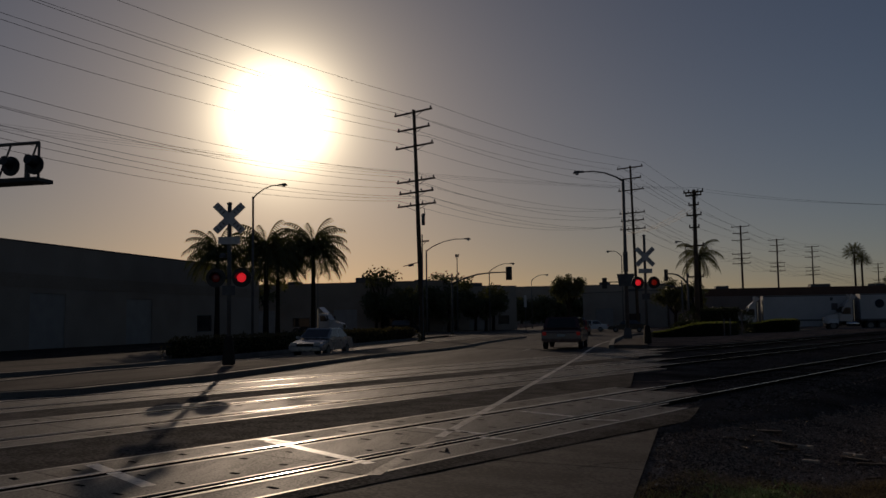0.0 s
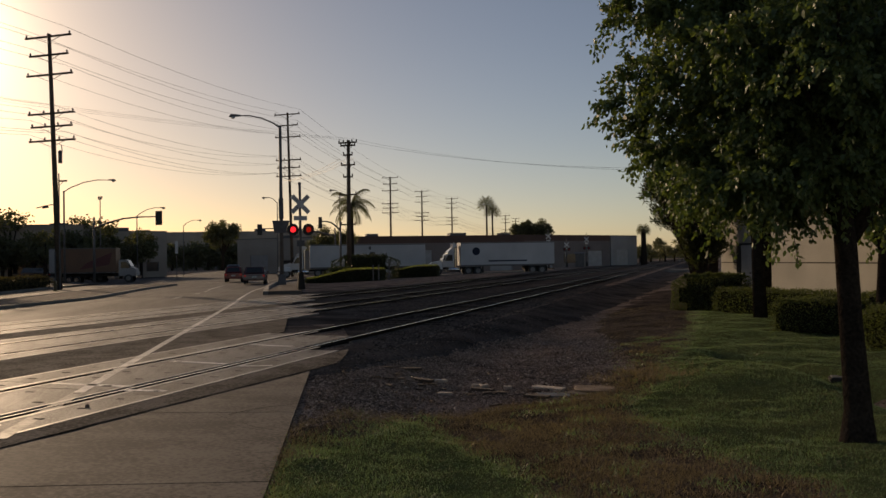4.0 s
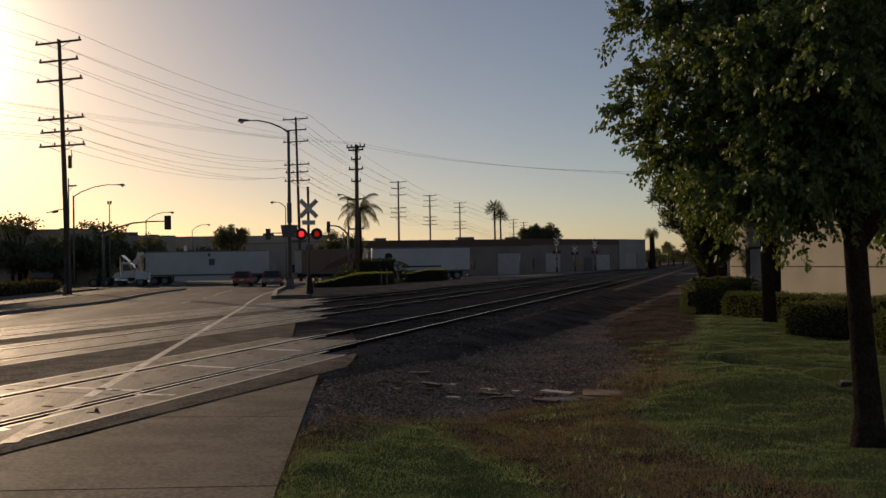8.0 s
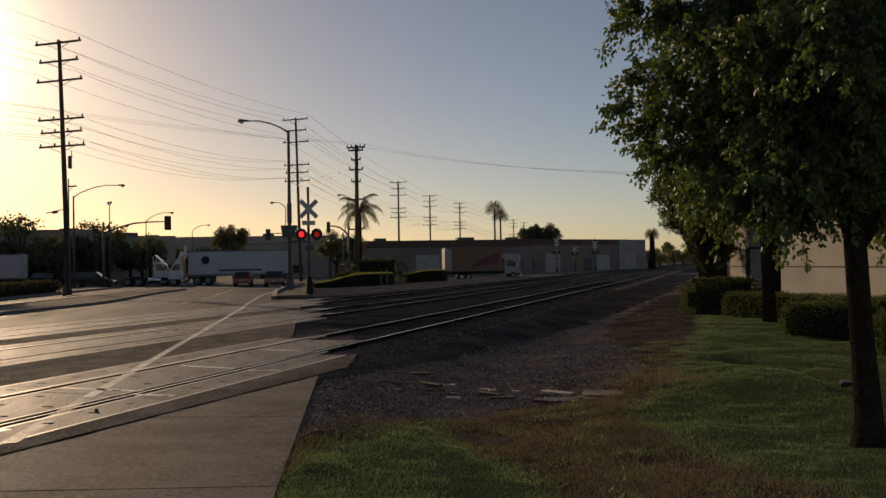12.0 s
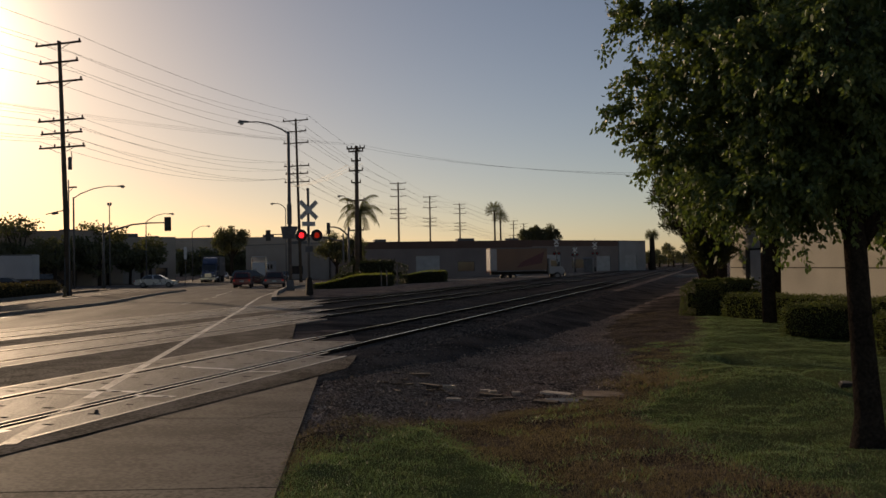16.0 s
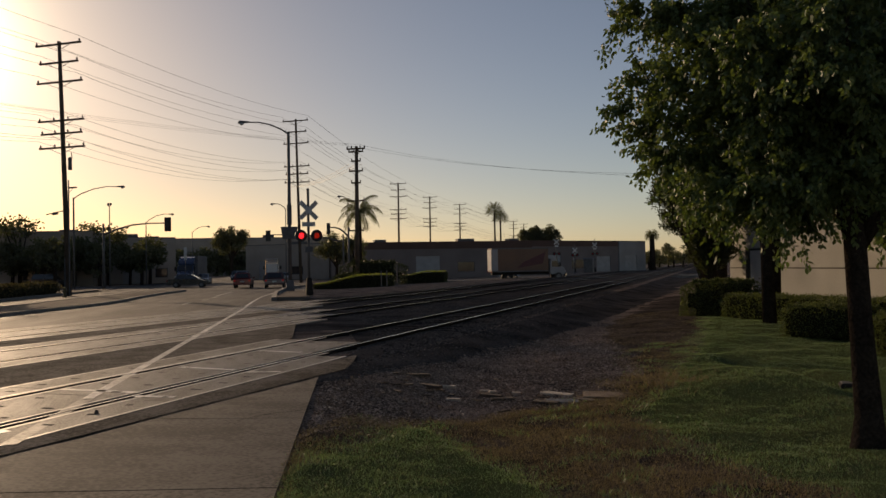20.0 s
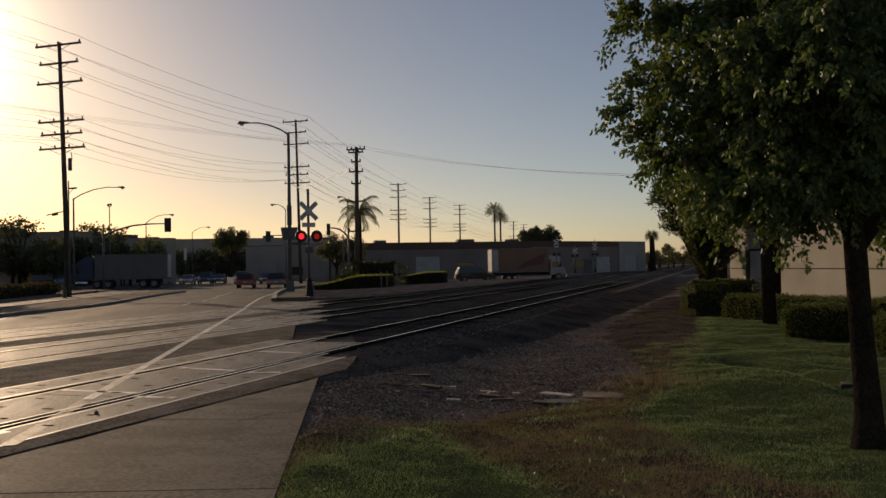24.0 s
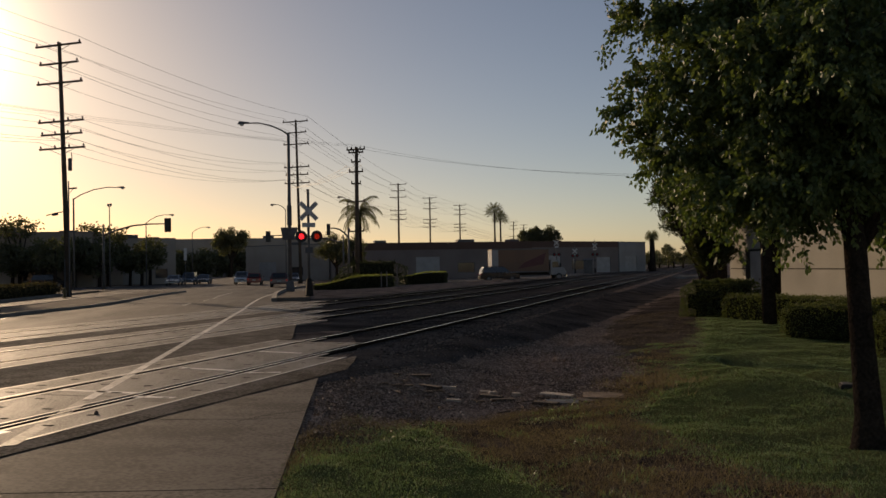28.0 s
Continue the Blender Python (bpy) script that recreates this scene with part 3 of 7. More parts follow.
for n0 in range(-110, -30, 9):
    marking([(n0, 104.5), (n0 + 3.5, 104.5)], 0.14)
for n0 in range(6, 90, 9):
    marking([(n0, 104.5), (n0 + 3.5, 104.5)], 0.14)
# bars across the near track
def bar(p, q, width=0.11):
    marking([to_ns(*p), to_ns(*q)], width, paint=M_FRESH_PAINT)


bar((-7.95, 8.92), (-6.72, 8.86))
bar((-6.65, 8.60), (-6.06, 8.62))
bar((-7.86, 11.34), (-6.76, 11.15))
bar((-6.44, 10.94), (-5.99, 11.08))
bar((-7.98, 13.88), (-7.00, 13.70))
for n0, n1, s0 in ((-6.6, -5.4, 9.0), (-8.2, -7.0, 8.0), (-6.3, -5.2, 15.0), (-8.6, -7.4, 13.9), (-9.5, -8.3, 16.0), (-7.4, -6.2, 17.4), (-11.0, -9.9, 9.5)):
    mx = st((n0 + n1) / 2, s0)[0]
    if any(abs(mx - c) < 1.3 for c in TRACKS.values()):
        marking([(n0, s0), (n1, s0 + 0.25)], 0.12)
bar((-8.57, 6.84), (-6.34, 6.38), 0.14)
bar((-8.75, 4.62), (-7.14, 4.33), 0.14)
bar((-8.8, 6.9), (-8.16, 6.89), 0.14)

# cracks in the apron
def crack(points, width, name="crack"):
    sh = Shape()
    for (ax, ay), (bx_, by_) in zip(points[:-1], points[1:]):
        d = Vector((bx_ - ax, by_ - ay)).normalized()
        o = Vector((-d.y, d.x)) * width / 2
        q = [(ax - o.x, ay - o.y), (bx_ - o.x, by_ - o.y), (bx_ + o.x, by_ + o.y), (ax + o.x, ay + o.y)]
        sh.add([(x, y, hz(x, y) - 0.0005) for x, y in q], [(0, 1, 2, 3)])
    part(name, sh, M_DARKGAP, apron, "thin dark crack in the concrete")


crack([(-4.62, 7.62), (-4.56, 7.9), (-4.5, 8.1), (-4.38, 8.3), (-4.26, 8.46), (-4.2, 8.62)], 0.013)
crack([(-4.72, 7.56), (-4.5, 7.42), (-4.36, 7.38), (-4.1, 7.2), (-3.9, 7.16)], 0.006)

rim = random.Random(3)
crack([(-5.28 - 0.058 * (10.7 - y) + rim.uniform(-0.03, 0.02), y) for y in [1.0 + 0.32 * k for k in range(31)]], 0.028)

# ---------------------------------------------------------------- poles and wires
def utility_pole(x, y, h, arms, lean=(0, 0), r=0.2, can=False, label="tall weathered timber utility pole with many crossarms"):
    """arms: (height, half length, pins). They stand across the rails' direction."""
    z0 = hz(x, y)
    pole = base("utility_pole", pose(x, y, z0), label, "utility pole", "utility poles along the road")
    part("shaft", Shape().pipe([(0, 0, -0.2), (lean[0] * 0.5, lean[1] * 0.5, h * 0.5), (lean[0], lean[1], h)], [r, r * 0.82, r * 0.6], 10), M_POLE, pole, smooth=True)
    for z, half, pins in arms:
        ox, oy = lean[0] * z / h, lean[1] * z / h
        arm = part("crossarm", Shape().box(ox - half, ox + half, oy - 0.22, oy - 0.08, z - 0.07, z + 0.07), M_POLE, pole)
        part("brace", Shape().pipe([(ox - half * 0.55, oy - 0.16, z - 0.06), (ox, oy - 0.2, z - 0.55), (ox + half * 0.55, oy - 0.16, z - 0.06)], 0.025, 4), M_GALV, pole)
        for i in range(pins):
            px = ox - half * 0.94 + 1.88 * half * i / max(1, pins - 1)
            part("insulator", Shape().pipe([(px, oy - 0.15, z + 0.07), (px, oy - 0.15, z + 0.16), (px, oy - 0.15, z + 0.2), (px, oy - 0.15, z + 0.3)], [0.03, 0.08, 0.08, 0.03], 6), M_INSUL, arm)
    if can:
        part("transformer", Shape().pipe([(0.3, -0.1, h * 0.49), (0.3, -0.1, h * 0.53)], 0.15, 10), M_GREY, pole, "grey pole transformer", smooth=True)
        part("transformer_lid", Shape().pipe([(0.3, -0.1, h * 0.53), (0.3, -0.1, h * 0.535), (0.3, -0.1, h * 0.54)], [0.17, 0.16, 0.06], 10), M_GREY, pole)
        part("riser_pipe", Shape().pipe([(0.2, -0.15, 0), (0.18, -0.15, h * 0.45)], 0.05, 6), M_GREY, pole)
        part("bracket_arm", Shape().box(0.15, 0.95, -0.2, -0.1, h * 0.417, h * 0.423).pipe([(0.2, -0.15, h * 0.4), (0.6, -0.15, h * 0.417)], 0.02, 5), M_POLE, pole)
        part("fuse_cutout", Shape().pipe([(0.5, -0.1, h * 0.535), (0.42, -0.1, h * 0.56)], 0.035, 6), M_INSUL, pole)
        arm = part("lamp_arm", Shape().pipe([(-0.1, 0, 6.9), (-0.9, 0, 6.82), (-2.2, 0, 6.62)], 0.04, 6), M_GALV, pole, "thin steel lamp arm")
        part("lamp_head", Shape().hull([(-1.55, -0.12, 6.56), (-1.05, -0.12, 6.62), (-1.05, 0.12, 6.62), (-1.55, 0.12, 6.56)], [(-1.5, -0.08, 6.76), (-1.1, -0.08, 6.82), (-1.1, 0.08, 6.82), (-1.5, 0.08, 6.76)]), M_GREY, arm)
        part("conduit_guard", Shape().box(-0.28, -0.14, -0.2, 0.0, 0.0, 3.0), M_GREY, pole)
    return pole


def arms_of(h, half):
    return [(h - 0.25, half, 3), (h - 1.75, half * 0.85, 2), (h - 3.35, half, 3), (h - 6.5, half, 4), (h - 7.55, half * 0.9, 4), (h - 8.7, half, 4)]


LINE = [(-44.5, 8.0, 20.6), (-49.4, 56.3, 20.7), (-53.4, 104.8, 22.4), (-71.6, 192.1, 22.3), (-77.3, 233.4, 22.3), (-78.6, 268.6, 22.5), (-81.4, 360.9, 21.3), (-87.5, 410.8, 22.4), (-92, 480, 22.0)]
for k, (x, y, h) in enumerate(LINE):
    lean = (-0.85, 0.1) if k == 1 else ((-0.45, 0) if k == 2 else (0.05, 0))
    utility_pole(x, y, h, arms_of(h, (2.1, 2.25, 1.9, 2.1, 2.1, 2.1, 2.0, 2.0, 2.0)[k]), lean, 0.23 if k < 3 else 0.29, can=(k == 1))
POLE3 = (-33.95, 79.0, 14.1)
utility_pole(*POLE3, [(13.85, 1.0, 5), (13.55, 0.8, 4), (12.6, 0.5, 3), (11.6, 0.75, 3), (10.4, 0.5, 2), (8.6, 0.9, 3), (5.6, 0.8, 2)], (0.1, 0), 0.27, label="stout timber utility pole with short crossarms and fittings")
utility_pole(2.5, 60.0, 7.4, [(7.2, 1.0, 4), (6.6, 0.8, 3)], (0, 0), 0.17, label="timber utility pole behind the trees")
utility_pole(-57.0, 19.0, 14.4, [(14.2, 1.1, 4), (12.8, 1.0, 3)], (0, 0), 0.2, label="timber utility pole before the warehouses")


def wire(a, b, sag, r=0.018):
    a, b = Vector(a), Vector(b)
    k = 14
    pts = []
    for i in range(k + 1):
        t = i / k
        p = a.lerp(b, t)
        p.z -= sag * 4 * t * (1 - t)
        pts.append(p)
    ob = part("power_line", Shape().pipe(pts, r, 4), M_WIRE)
    return tagged(ob, "thin dark overhead power line", "cable", "overhead power lines")


spans = list(zip(LINE[:-1], LINE[1:]))
for k, (p, q) in enumerate(spans[:6]):
    for drop, offs in ((0.05, (-1, 1)), (1.55, (-0.8, 0.8)), (3.15, (-1, 1)), (6.3, (-1, 0.4)), (7.35, (-0.9, 0.9)), (8.5, (-1, 0.2, 1))):
        for o in offs:
            half = 1.9
            sx = -0.85 if k == 1 else (-0.45 if k == 2 else 0)
            ex = -0.85 if k == 0 else (-0.45 if k == 1 else 0)
            wire((p[0] + o * half + sx, p[1] - 0.15, p[2] - 0.2 - drop + 0.3), (q[0] + o * half + ex, q[1] - 0.15, q[2] - 0.2 - drop + 0.3), 0.7 + 0.09 * drop, 0.014 if k < 2 else 0.012 + 0.0025 * k)
for o in (-0.8, 0.4):
    wire((POLE3[0] + o, POLE3[1], 13.95), (2.5 + o, 60.0, 7.4 - 0.3 * (o > 0)), 0.9, 0.011)
for o in (-0.8, 0.0, 0.7):
    wire((POLE3[0] + o, POLE3[1], 13.95), (-57.0 + o, 19.0, 14.4), 1.0, 0.008)
    wire((POLE3[0] + o, POLE3[1], 12.0), (-54.6 + o, 104.8, 12.8), 0.5, 0.016)


# ---------------------------------------------------------------- street lamps and signals
def street_lamp(x, y, h, toward, reach=3.2, base_box=False, r=0.11, z=None, rise=0.07, label="grey steel street lamp with a cobra head"):
    """toward: heading of the arm in degrees."""
    z0 = hz(x, y) if z is None else z
    lamp = base("street_lamp", pose(x, y, z0, 0, 0, toward), label, "street lamp", "street lamps")
    part("pole", Shape().pipe([(0, 0, 0), (0, 0, h * 0.5), (0, 0, h * (1.01 - rise))], [r, r * 0.9, r * 0.75], 10), M_GALV, lamp, smooth=True)
    arm = [(0, 0, h * (1 - rise)), (reach * 0.16, 0, h * (1 - 0.62 * rise)), (reach * 0.45, 0, h * (1 - 0.2 * rise)), (reach * 0.75, 0, h), (reach, 0, h * 0.998)]
    part("arm", Shape().pipe(arm, [0.06, 0.055, 0.05, 0.045, 0.04], 8), M_GALV, lamp, smooth=True)
    head = part("lamp_head", Shape().hull([(reach - 0.1, -0.07, h - 0.06), (reach + 0.7, -0.16, h - 0.1), (reach + 0.7, 0.16, h - 0.1), (reach - 0.1, 0.07, h - 0.06)],
                                          [(reach - 0.1, -0.06, h + 0.05), (reach + 0.55, -0.12, h + 0.1), (reach + 0.55, 0.12, h + 0.1), (reach - 0.1, 0.06, h + 0.05)]), M_GREY, lamp, bevel=0.02)
    part("refractor", Shape().pipe([(reach + 0.42, 0, h - 0.09), (reach + 0.42, 0, h - 0.18), (reach + 0.42, 0, h - 0.22)], [0.15, 0.13, 0.06], 10), M_LAMPGLASS, head, smooth=True)
    part("base_plate", Shape().box(-0.2, 0.2, -0.2, 0.2, 0, 0.06), M_GALV, lamp)
    if base_box:
        part("pole_base", Shape().hull([(-0.3, -0.3, 0), (0.3, -0.3, 0), (0.3, 0.3, 0), (-0.3, 0.3, 0)], [(-0.22, -0.22, 0.75), (0.22, -0.22, 0.75), (0.22, 0.22, 0.75), (-0.22, 0.22, 0.75)]), M_GREY, lamp, bevel=0.03)
        part("control_box", Shape().hull([(-0.48, 0.1, 3.6), (0.48, 0.1, 3.6), (0.48, 0.4, 3.6), (-0.48, 0.4, 3.6)], [(-0.56, 0.1, 4.45), (0.6, 0.1, 4.45), (0.6, 0.42, 4.45), (-0.56, 0.42, 4.45)]), M_GREY, lamp, "grey sign box strapped to the pole", bevel=0.02)
        part("junction_box", Shape().box(-0.16, 0.16, -0.16, 0.16, 4.6, 6.0), M_GREY, lamp, bevel=0.02)
        part("small_sign", Shape().box(0.12, 0.15, -0.9, -0.2, 3.05, 3.25), M_SIGNWHITE, lamp)
    return lamp


sx, sy = st(-1.48, 60.0)
street_lamp(sx, sy, 11.75, 206.3, 2.75, True, r=0.135, z=hz(sx, sy) + 0.15)
street_lamp(-62.2, 71.64, 10.7, 26.3, 4.4, rise=0.115)
street_lamp(-55.5, 42.6, 12.7, 15, 2.6)
street_lamp(*st(5.05, 118.0), 11.8, 206.3, 0.75, r=0.1)
street_lamp(*st(-23.1, 125.2), 10.0, 26.3, 3.2, r=0.09, rise=0.12)
street_lamp(*st(-20.5, 152.9), 9.6, 26.3, 2.4, r=0.08, rise=0.11)
street_lamp(*st(-50, 124), 9.6, 26.3, 2.6, r=0.08)
street_lamp(*st(-3.5, 120.5), 11.0, 206.3, 1.4, r=0.08)


def crossing_signal(x, y, heading, h=5.5, lights=(3.55, 3.55), lit=(True, False), z0=None, cut=0.0, label="railway crossing signal with white crossbuck and red flashing lights"):
    """heading: degrees in which its signs face."""
    z0 = hz(x, y) if z0 is None else z0
    sig = base("crossing_signal", pose(x, y, z0, 0, 0, heading), label, "crossing signal", "railway crossing signals")
    part("mast", Shape().pipe([(0, 0, 0), (0, 0, h - cut)], 0.07, 10), M_GALV, sig, smooth=True)
    part("mast_base", Shape().hull([(-0.19, -0.19, 0), (0.19, -0.19, 0), (0.19, 0.19, 0), (-0.19, 0.19, 0)], [(-0.12, -0.12, 0.9), (0.12, -0.12, 0.9), (0.12, 0.12, 0.9), (-0.12, 0.12, 0.9)]), M_CHASSIS, sig, bevel=0.03)
    part("mast_cap", Shape().pipe([(0, 0, h - cut), (0, 0, h - cut + 0.05), (0, 0, h - cut + 0.08)], [0.085, 0.085, 0.03], 8), M_GREY, sig)
    zc = h - 1.05
    for a, off in ((45, 0.0), (-45, 0.012)):
        blade = Shape().box(0.09 + off, 0.102 + off, -0.61, 0.61, -0.115, 0.115)
        ob = part("crossbuck_blade", blade, M_SIGNWHITE, sig, "white crossbuck blade with black letters")
        ob.matrix_basis = pose(0, 0, zc, a, 0, 0)
        for k in range(9):
            yy = -0.5 + k * 0.125
            if abs(yy) > 0.14:
                part("letter_bar", Shape().box(0.103 + off, 0.105 + off, yy - 0.012, yy + 0.012, -0.05, 0.05), M_BLACK, ob)
    part("track_count_sign", Shape().box(0.08, 0.092, -0.34, 0.34, zc - 0.83, zc - 0.6), M_SIGNWHITE, sig)
    part("light_bar", Shape().pipe([(0, -0.55, lights[0]), (0, 0.55, lights[0])], 0.04, 8), M_BLACK, sig)
    for side_y, on in ((-0.4, lit[1]), (0.4, lit[0])):
        disc = part("light_background", Shape().pipe([(0.1, side_y, lights[0]), (0.13, side_y, lights[0])], 0.305, 20), M_BLACK, sig, "round black light background")
        part("lens", Shape().pipe([(0.13, side_y, lights[0]), (0.15, side_y, lights[0]), (0.16, side_y, lights[0])], [0.145, 0.14, 0.09], 16), (M_REDLIT if on else M_REDDIM) if on is not None else M_TAIL, disc, "red signal lens", smooth=True)
        hood = Shape()
        ring = [(math.cos(t) * 0.17, math.sin(t) * 0.17) for t in [math.pi * (-0.1 + 1.2 * k / 10) for k in range(11)]]
        for (a, b), (c, d) in zip(ring[:-1], ring[1:]):
            hood.slab((0.13, side_y + a, lights[0] + b), (0.13, side_y + c, lights[0] + d), (0.36, side_y + c, lights[0] + d), (0.36, side_y + a, lights[0] + b), 0.006)
        part("hood", hood, M_BLACK, disc)
        part("lamp_housing", Shape().pipe([(0.1, side_y, lights[0]), (-0.05, side_y, lights[0]), (-0.12, side_y, lights[0])], [0.16, 0.14, 0.05], 12), M_BLACK, sig, smooth=True)
    part("bell", Shape().pipe([(0.0, -0.2, h - 2.3), (0.0, -0.2, h - 2.2), (0, -0.2, h - 2.15)], [0.12, 0.1, 0.03], 10), M_GREY, sig)
    part("instruction_sign", Shape().box(0.075, 0.085, -0.2, 0.2, 2.2, 2.5), M_GREY, sig)
    return sig


gx, gy = st(-0.14, 44.0)
crossing_signal(gx, gy, math.degrees(math.atan2(-gy, -gx)) + 12, h=5.4, lights=(3.05,), z0=0.15 + hz(gx, gy), lit=(False, True))
crossing_signal(-22.5, 16.35, math.degrees(math.atan2(-16.35, 22.5)) - 8, h=5.7, lights=(2.75,), z0=0.15, lit=(True, None), cut=0.6)
crossing_signal(-25.7, 147.8, -80, h=6.6, lights=(3.5,), lit=(None, None), label="distant railway crossing signal with white crossbuck")
crossing_signal(-24.1, 158.2, -80, h=5.2, lights=(3.3,), lit=(None, None), label="distant railway crossing signal beside the tracks")
crossing_signal(-21.1, 163.6, -80, h=6.2, lights=(3.5,), lit=(None, None), label="distant railway crossing signal beside the tracks")

# cantilevered flashers over the oncoming lanes
cx, cy = st(-25.3, 22.0)
canti = base("cantilever_signal", pose(cx, cy, 0, 0, 0, 26.3), "cantilevered railway flashers on a steel arm over the road", "crossing signal")
part("mast", Shape().pipe([(0, 0, 0), (0, 0, 7.1)], [0.16, 0.13], 12), M_GALV, canti, smooth=True)
for z in (5.95, 7.05):
    part("arm_tube", Shape().pipe([(0, 0, z), (7.35, 0, z)], 0.055, 8), M_GALV, canti, smooth=True)
part("walkway", Shape().box(0.4, 7.6, -0.35, 0.35, 5.8, 5.92), M_BLACK, canti, "dark walkway grating")
for k in range(8):
    part("strut", Shape().pipe([(k * 0.95 + 0.2, 0, 5.95), (k * 0.95 + 0.65, 0, 7.05)], 0.03, 6), M_GALV, canti)
part("end_frame", Shape().pipe([(7.35, 0, 5.95), (7.35, 0, 7.05)], 0.04, 6), M_GALV, canti)
for off, on in ((6.55, False), (7.4, False)):
    disc = part("light_background", Shape().pipe([(off, -0.2, 6.32), (off, -0.26, 6.32)], 0.3, 18), M_BLACK, canti)
    part("lens", Shape().pipe([(off, -0.26, 6.32), (off, -0.28, 6.32)], [0.15, 0.1], 14), M_BLACK, disc)
    part("visor", Shape().pipe([(off, -0.26, 6.4), (off, -0.55, 6.44)], [0.17, 0.15], 10), M_BLACK, disc)
part("lamp_bracket", Shape().pipe([(6.95, 0, 5.9), (6.95, 0, 6.7)], 0.08, 8), M_GREY, canti)


def traffic_light(parent, x, y, z, wide=0.36):
    head = part("signal_head", Shape().box(x - 0.18, x + 0.18, y - 0.16, y + 0.1, z - 0.55, z + 0.55), M_BLACK, parent, "black three-lamp signal head", bevel=0.02)
    for k in range(3):
        part("signal_lens", Shape().pipe([(x, y - 0.16, z + 0.34 - 0.34 * k), (x, y - 0.18, z + 0.34 - 0.34 * k)], 0.11, 10), M_BLACK, head)
    part("backplate", Shape().box(x - wide, x + wide, y + 0.1, y + 0.12, z - wide - 0.42, z + wide + 0.42), M_BLACK, parent, "black signal backplate")
    return head


def signal_mast(n, s, h, arm_len, heading, head_at, wide=0.36, label="traffic signal on a curved steel mast arm"):
    x, y = st(n, s)
    mast = base("traffic_signal", pose(x, y, hz(x, y), 0, 0, heading), label, "traffic signal", "traffic signals at the junction")
    part("pole", Shape().pipe([(0, 0, 0), (0, 0, h)], [0.15, 0.1], 10), M_GALV, mast, smooth=True)
    arm = [(0, 0, h * 0.83), (arm_len * 0.2, 0, h * 0.91), (arm_len * 0.45, 0, h * 0.975), (arm_len * 0.7, 0, h * 0.997), (arm_len, 0, h)]
    part("mast_arm", Shape().pipe(arm, [0.11, 0.1, 0.09, 0.075, 0.06], 8), M_GALV, mast, smooth=True)
    traffic_light(mast, head_at, -0.05, h - 0.15, wide)
    return mast


signal_mast(-22.5, 97.6, 7.2, 6.9, 26.3, 6.8)
signal_mast(4.1, 95.0, 6.4, 2.2, 206.3, 2.2, 0.2, label="traffic signal on a short curved mast arm")
signal_mast(4.5, 122.0, 6.75, 10.5, 206.3, 10.5, 0.34, label="traffic signal on a long mast arm")

# slim pole with two floodlights behind the junction
flx, fly = st(-26.65, 119.1)
flood = base("floodlight_pole", pose(flx, fly, hz(flx, fly)), "slim steel pole with two small floodlights", "light pole")
part("pole", Shape().pipe([(0, 0, 0), (0, 0, 10.8)], [0.1, 0.06], 8), M_GALV, flood, smooth=True)
part("crossbar", Shape().box(-0.26, 0.26, -0.03, 0.03, 10.7, 10.76), M_GALV, flood)
for fx_ in (-0.2, 0.2):
    part("floodlight", Shape().hull([(fx_ - 0.1, -0.14, 10.8), (fx_ + 0.1, -0.14, 10.8), (fx_ + 0.1, 0.08, 10.8), (fx_ - 0.1, 0.08, 10.8)], [(fx_ - 0.13, -0.04, 11.15), (fx_ + 0.13, -0.04, 11.15), (fx_ + 0.13, 0.14, 11.15), (fx_ - 0.13, 0.14, 11.15)]), M_GREY, flood, bevel=0.02)

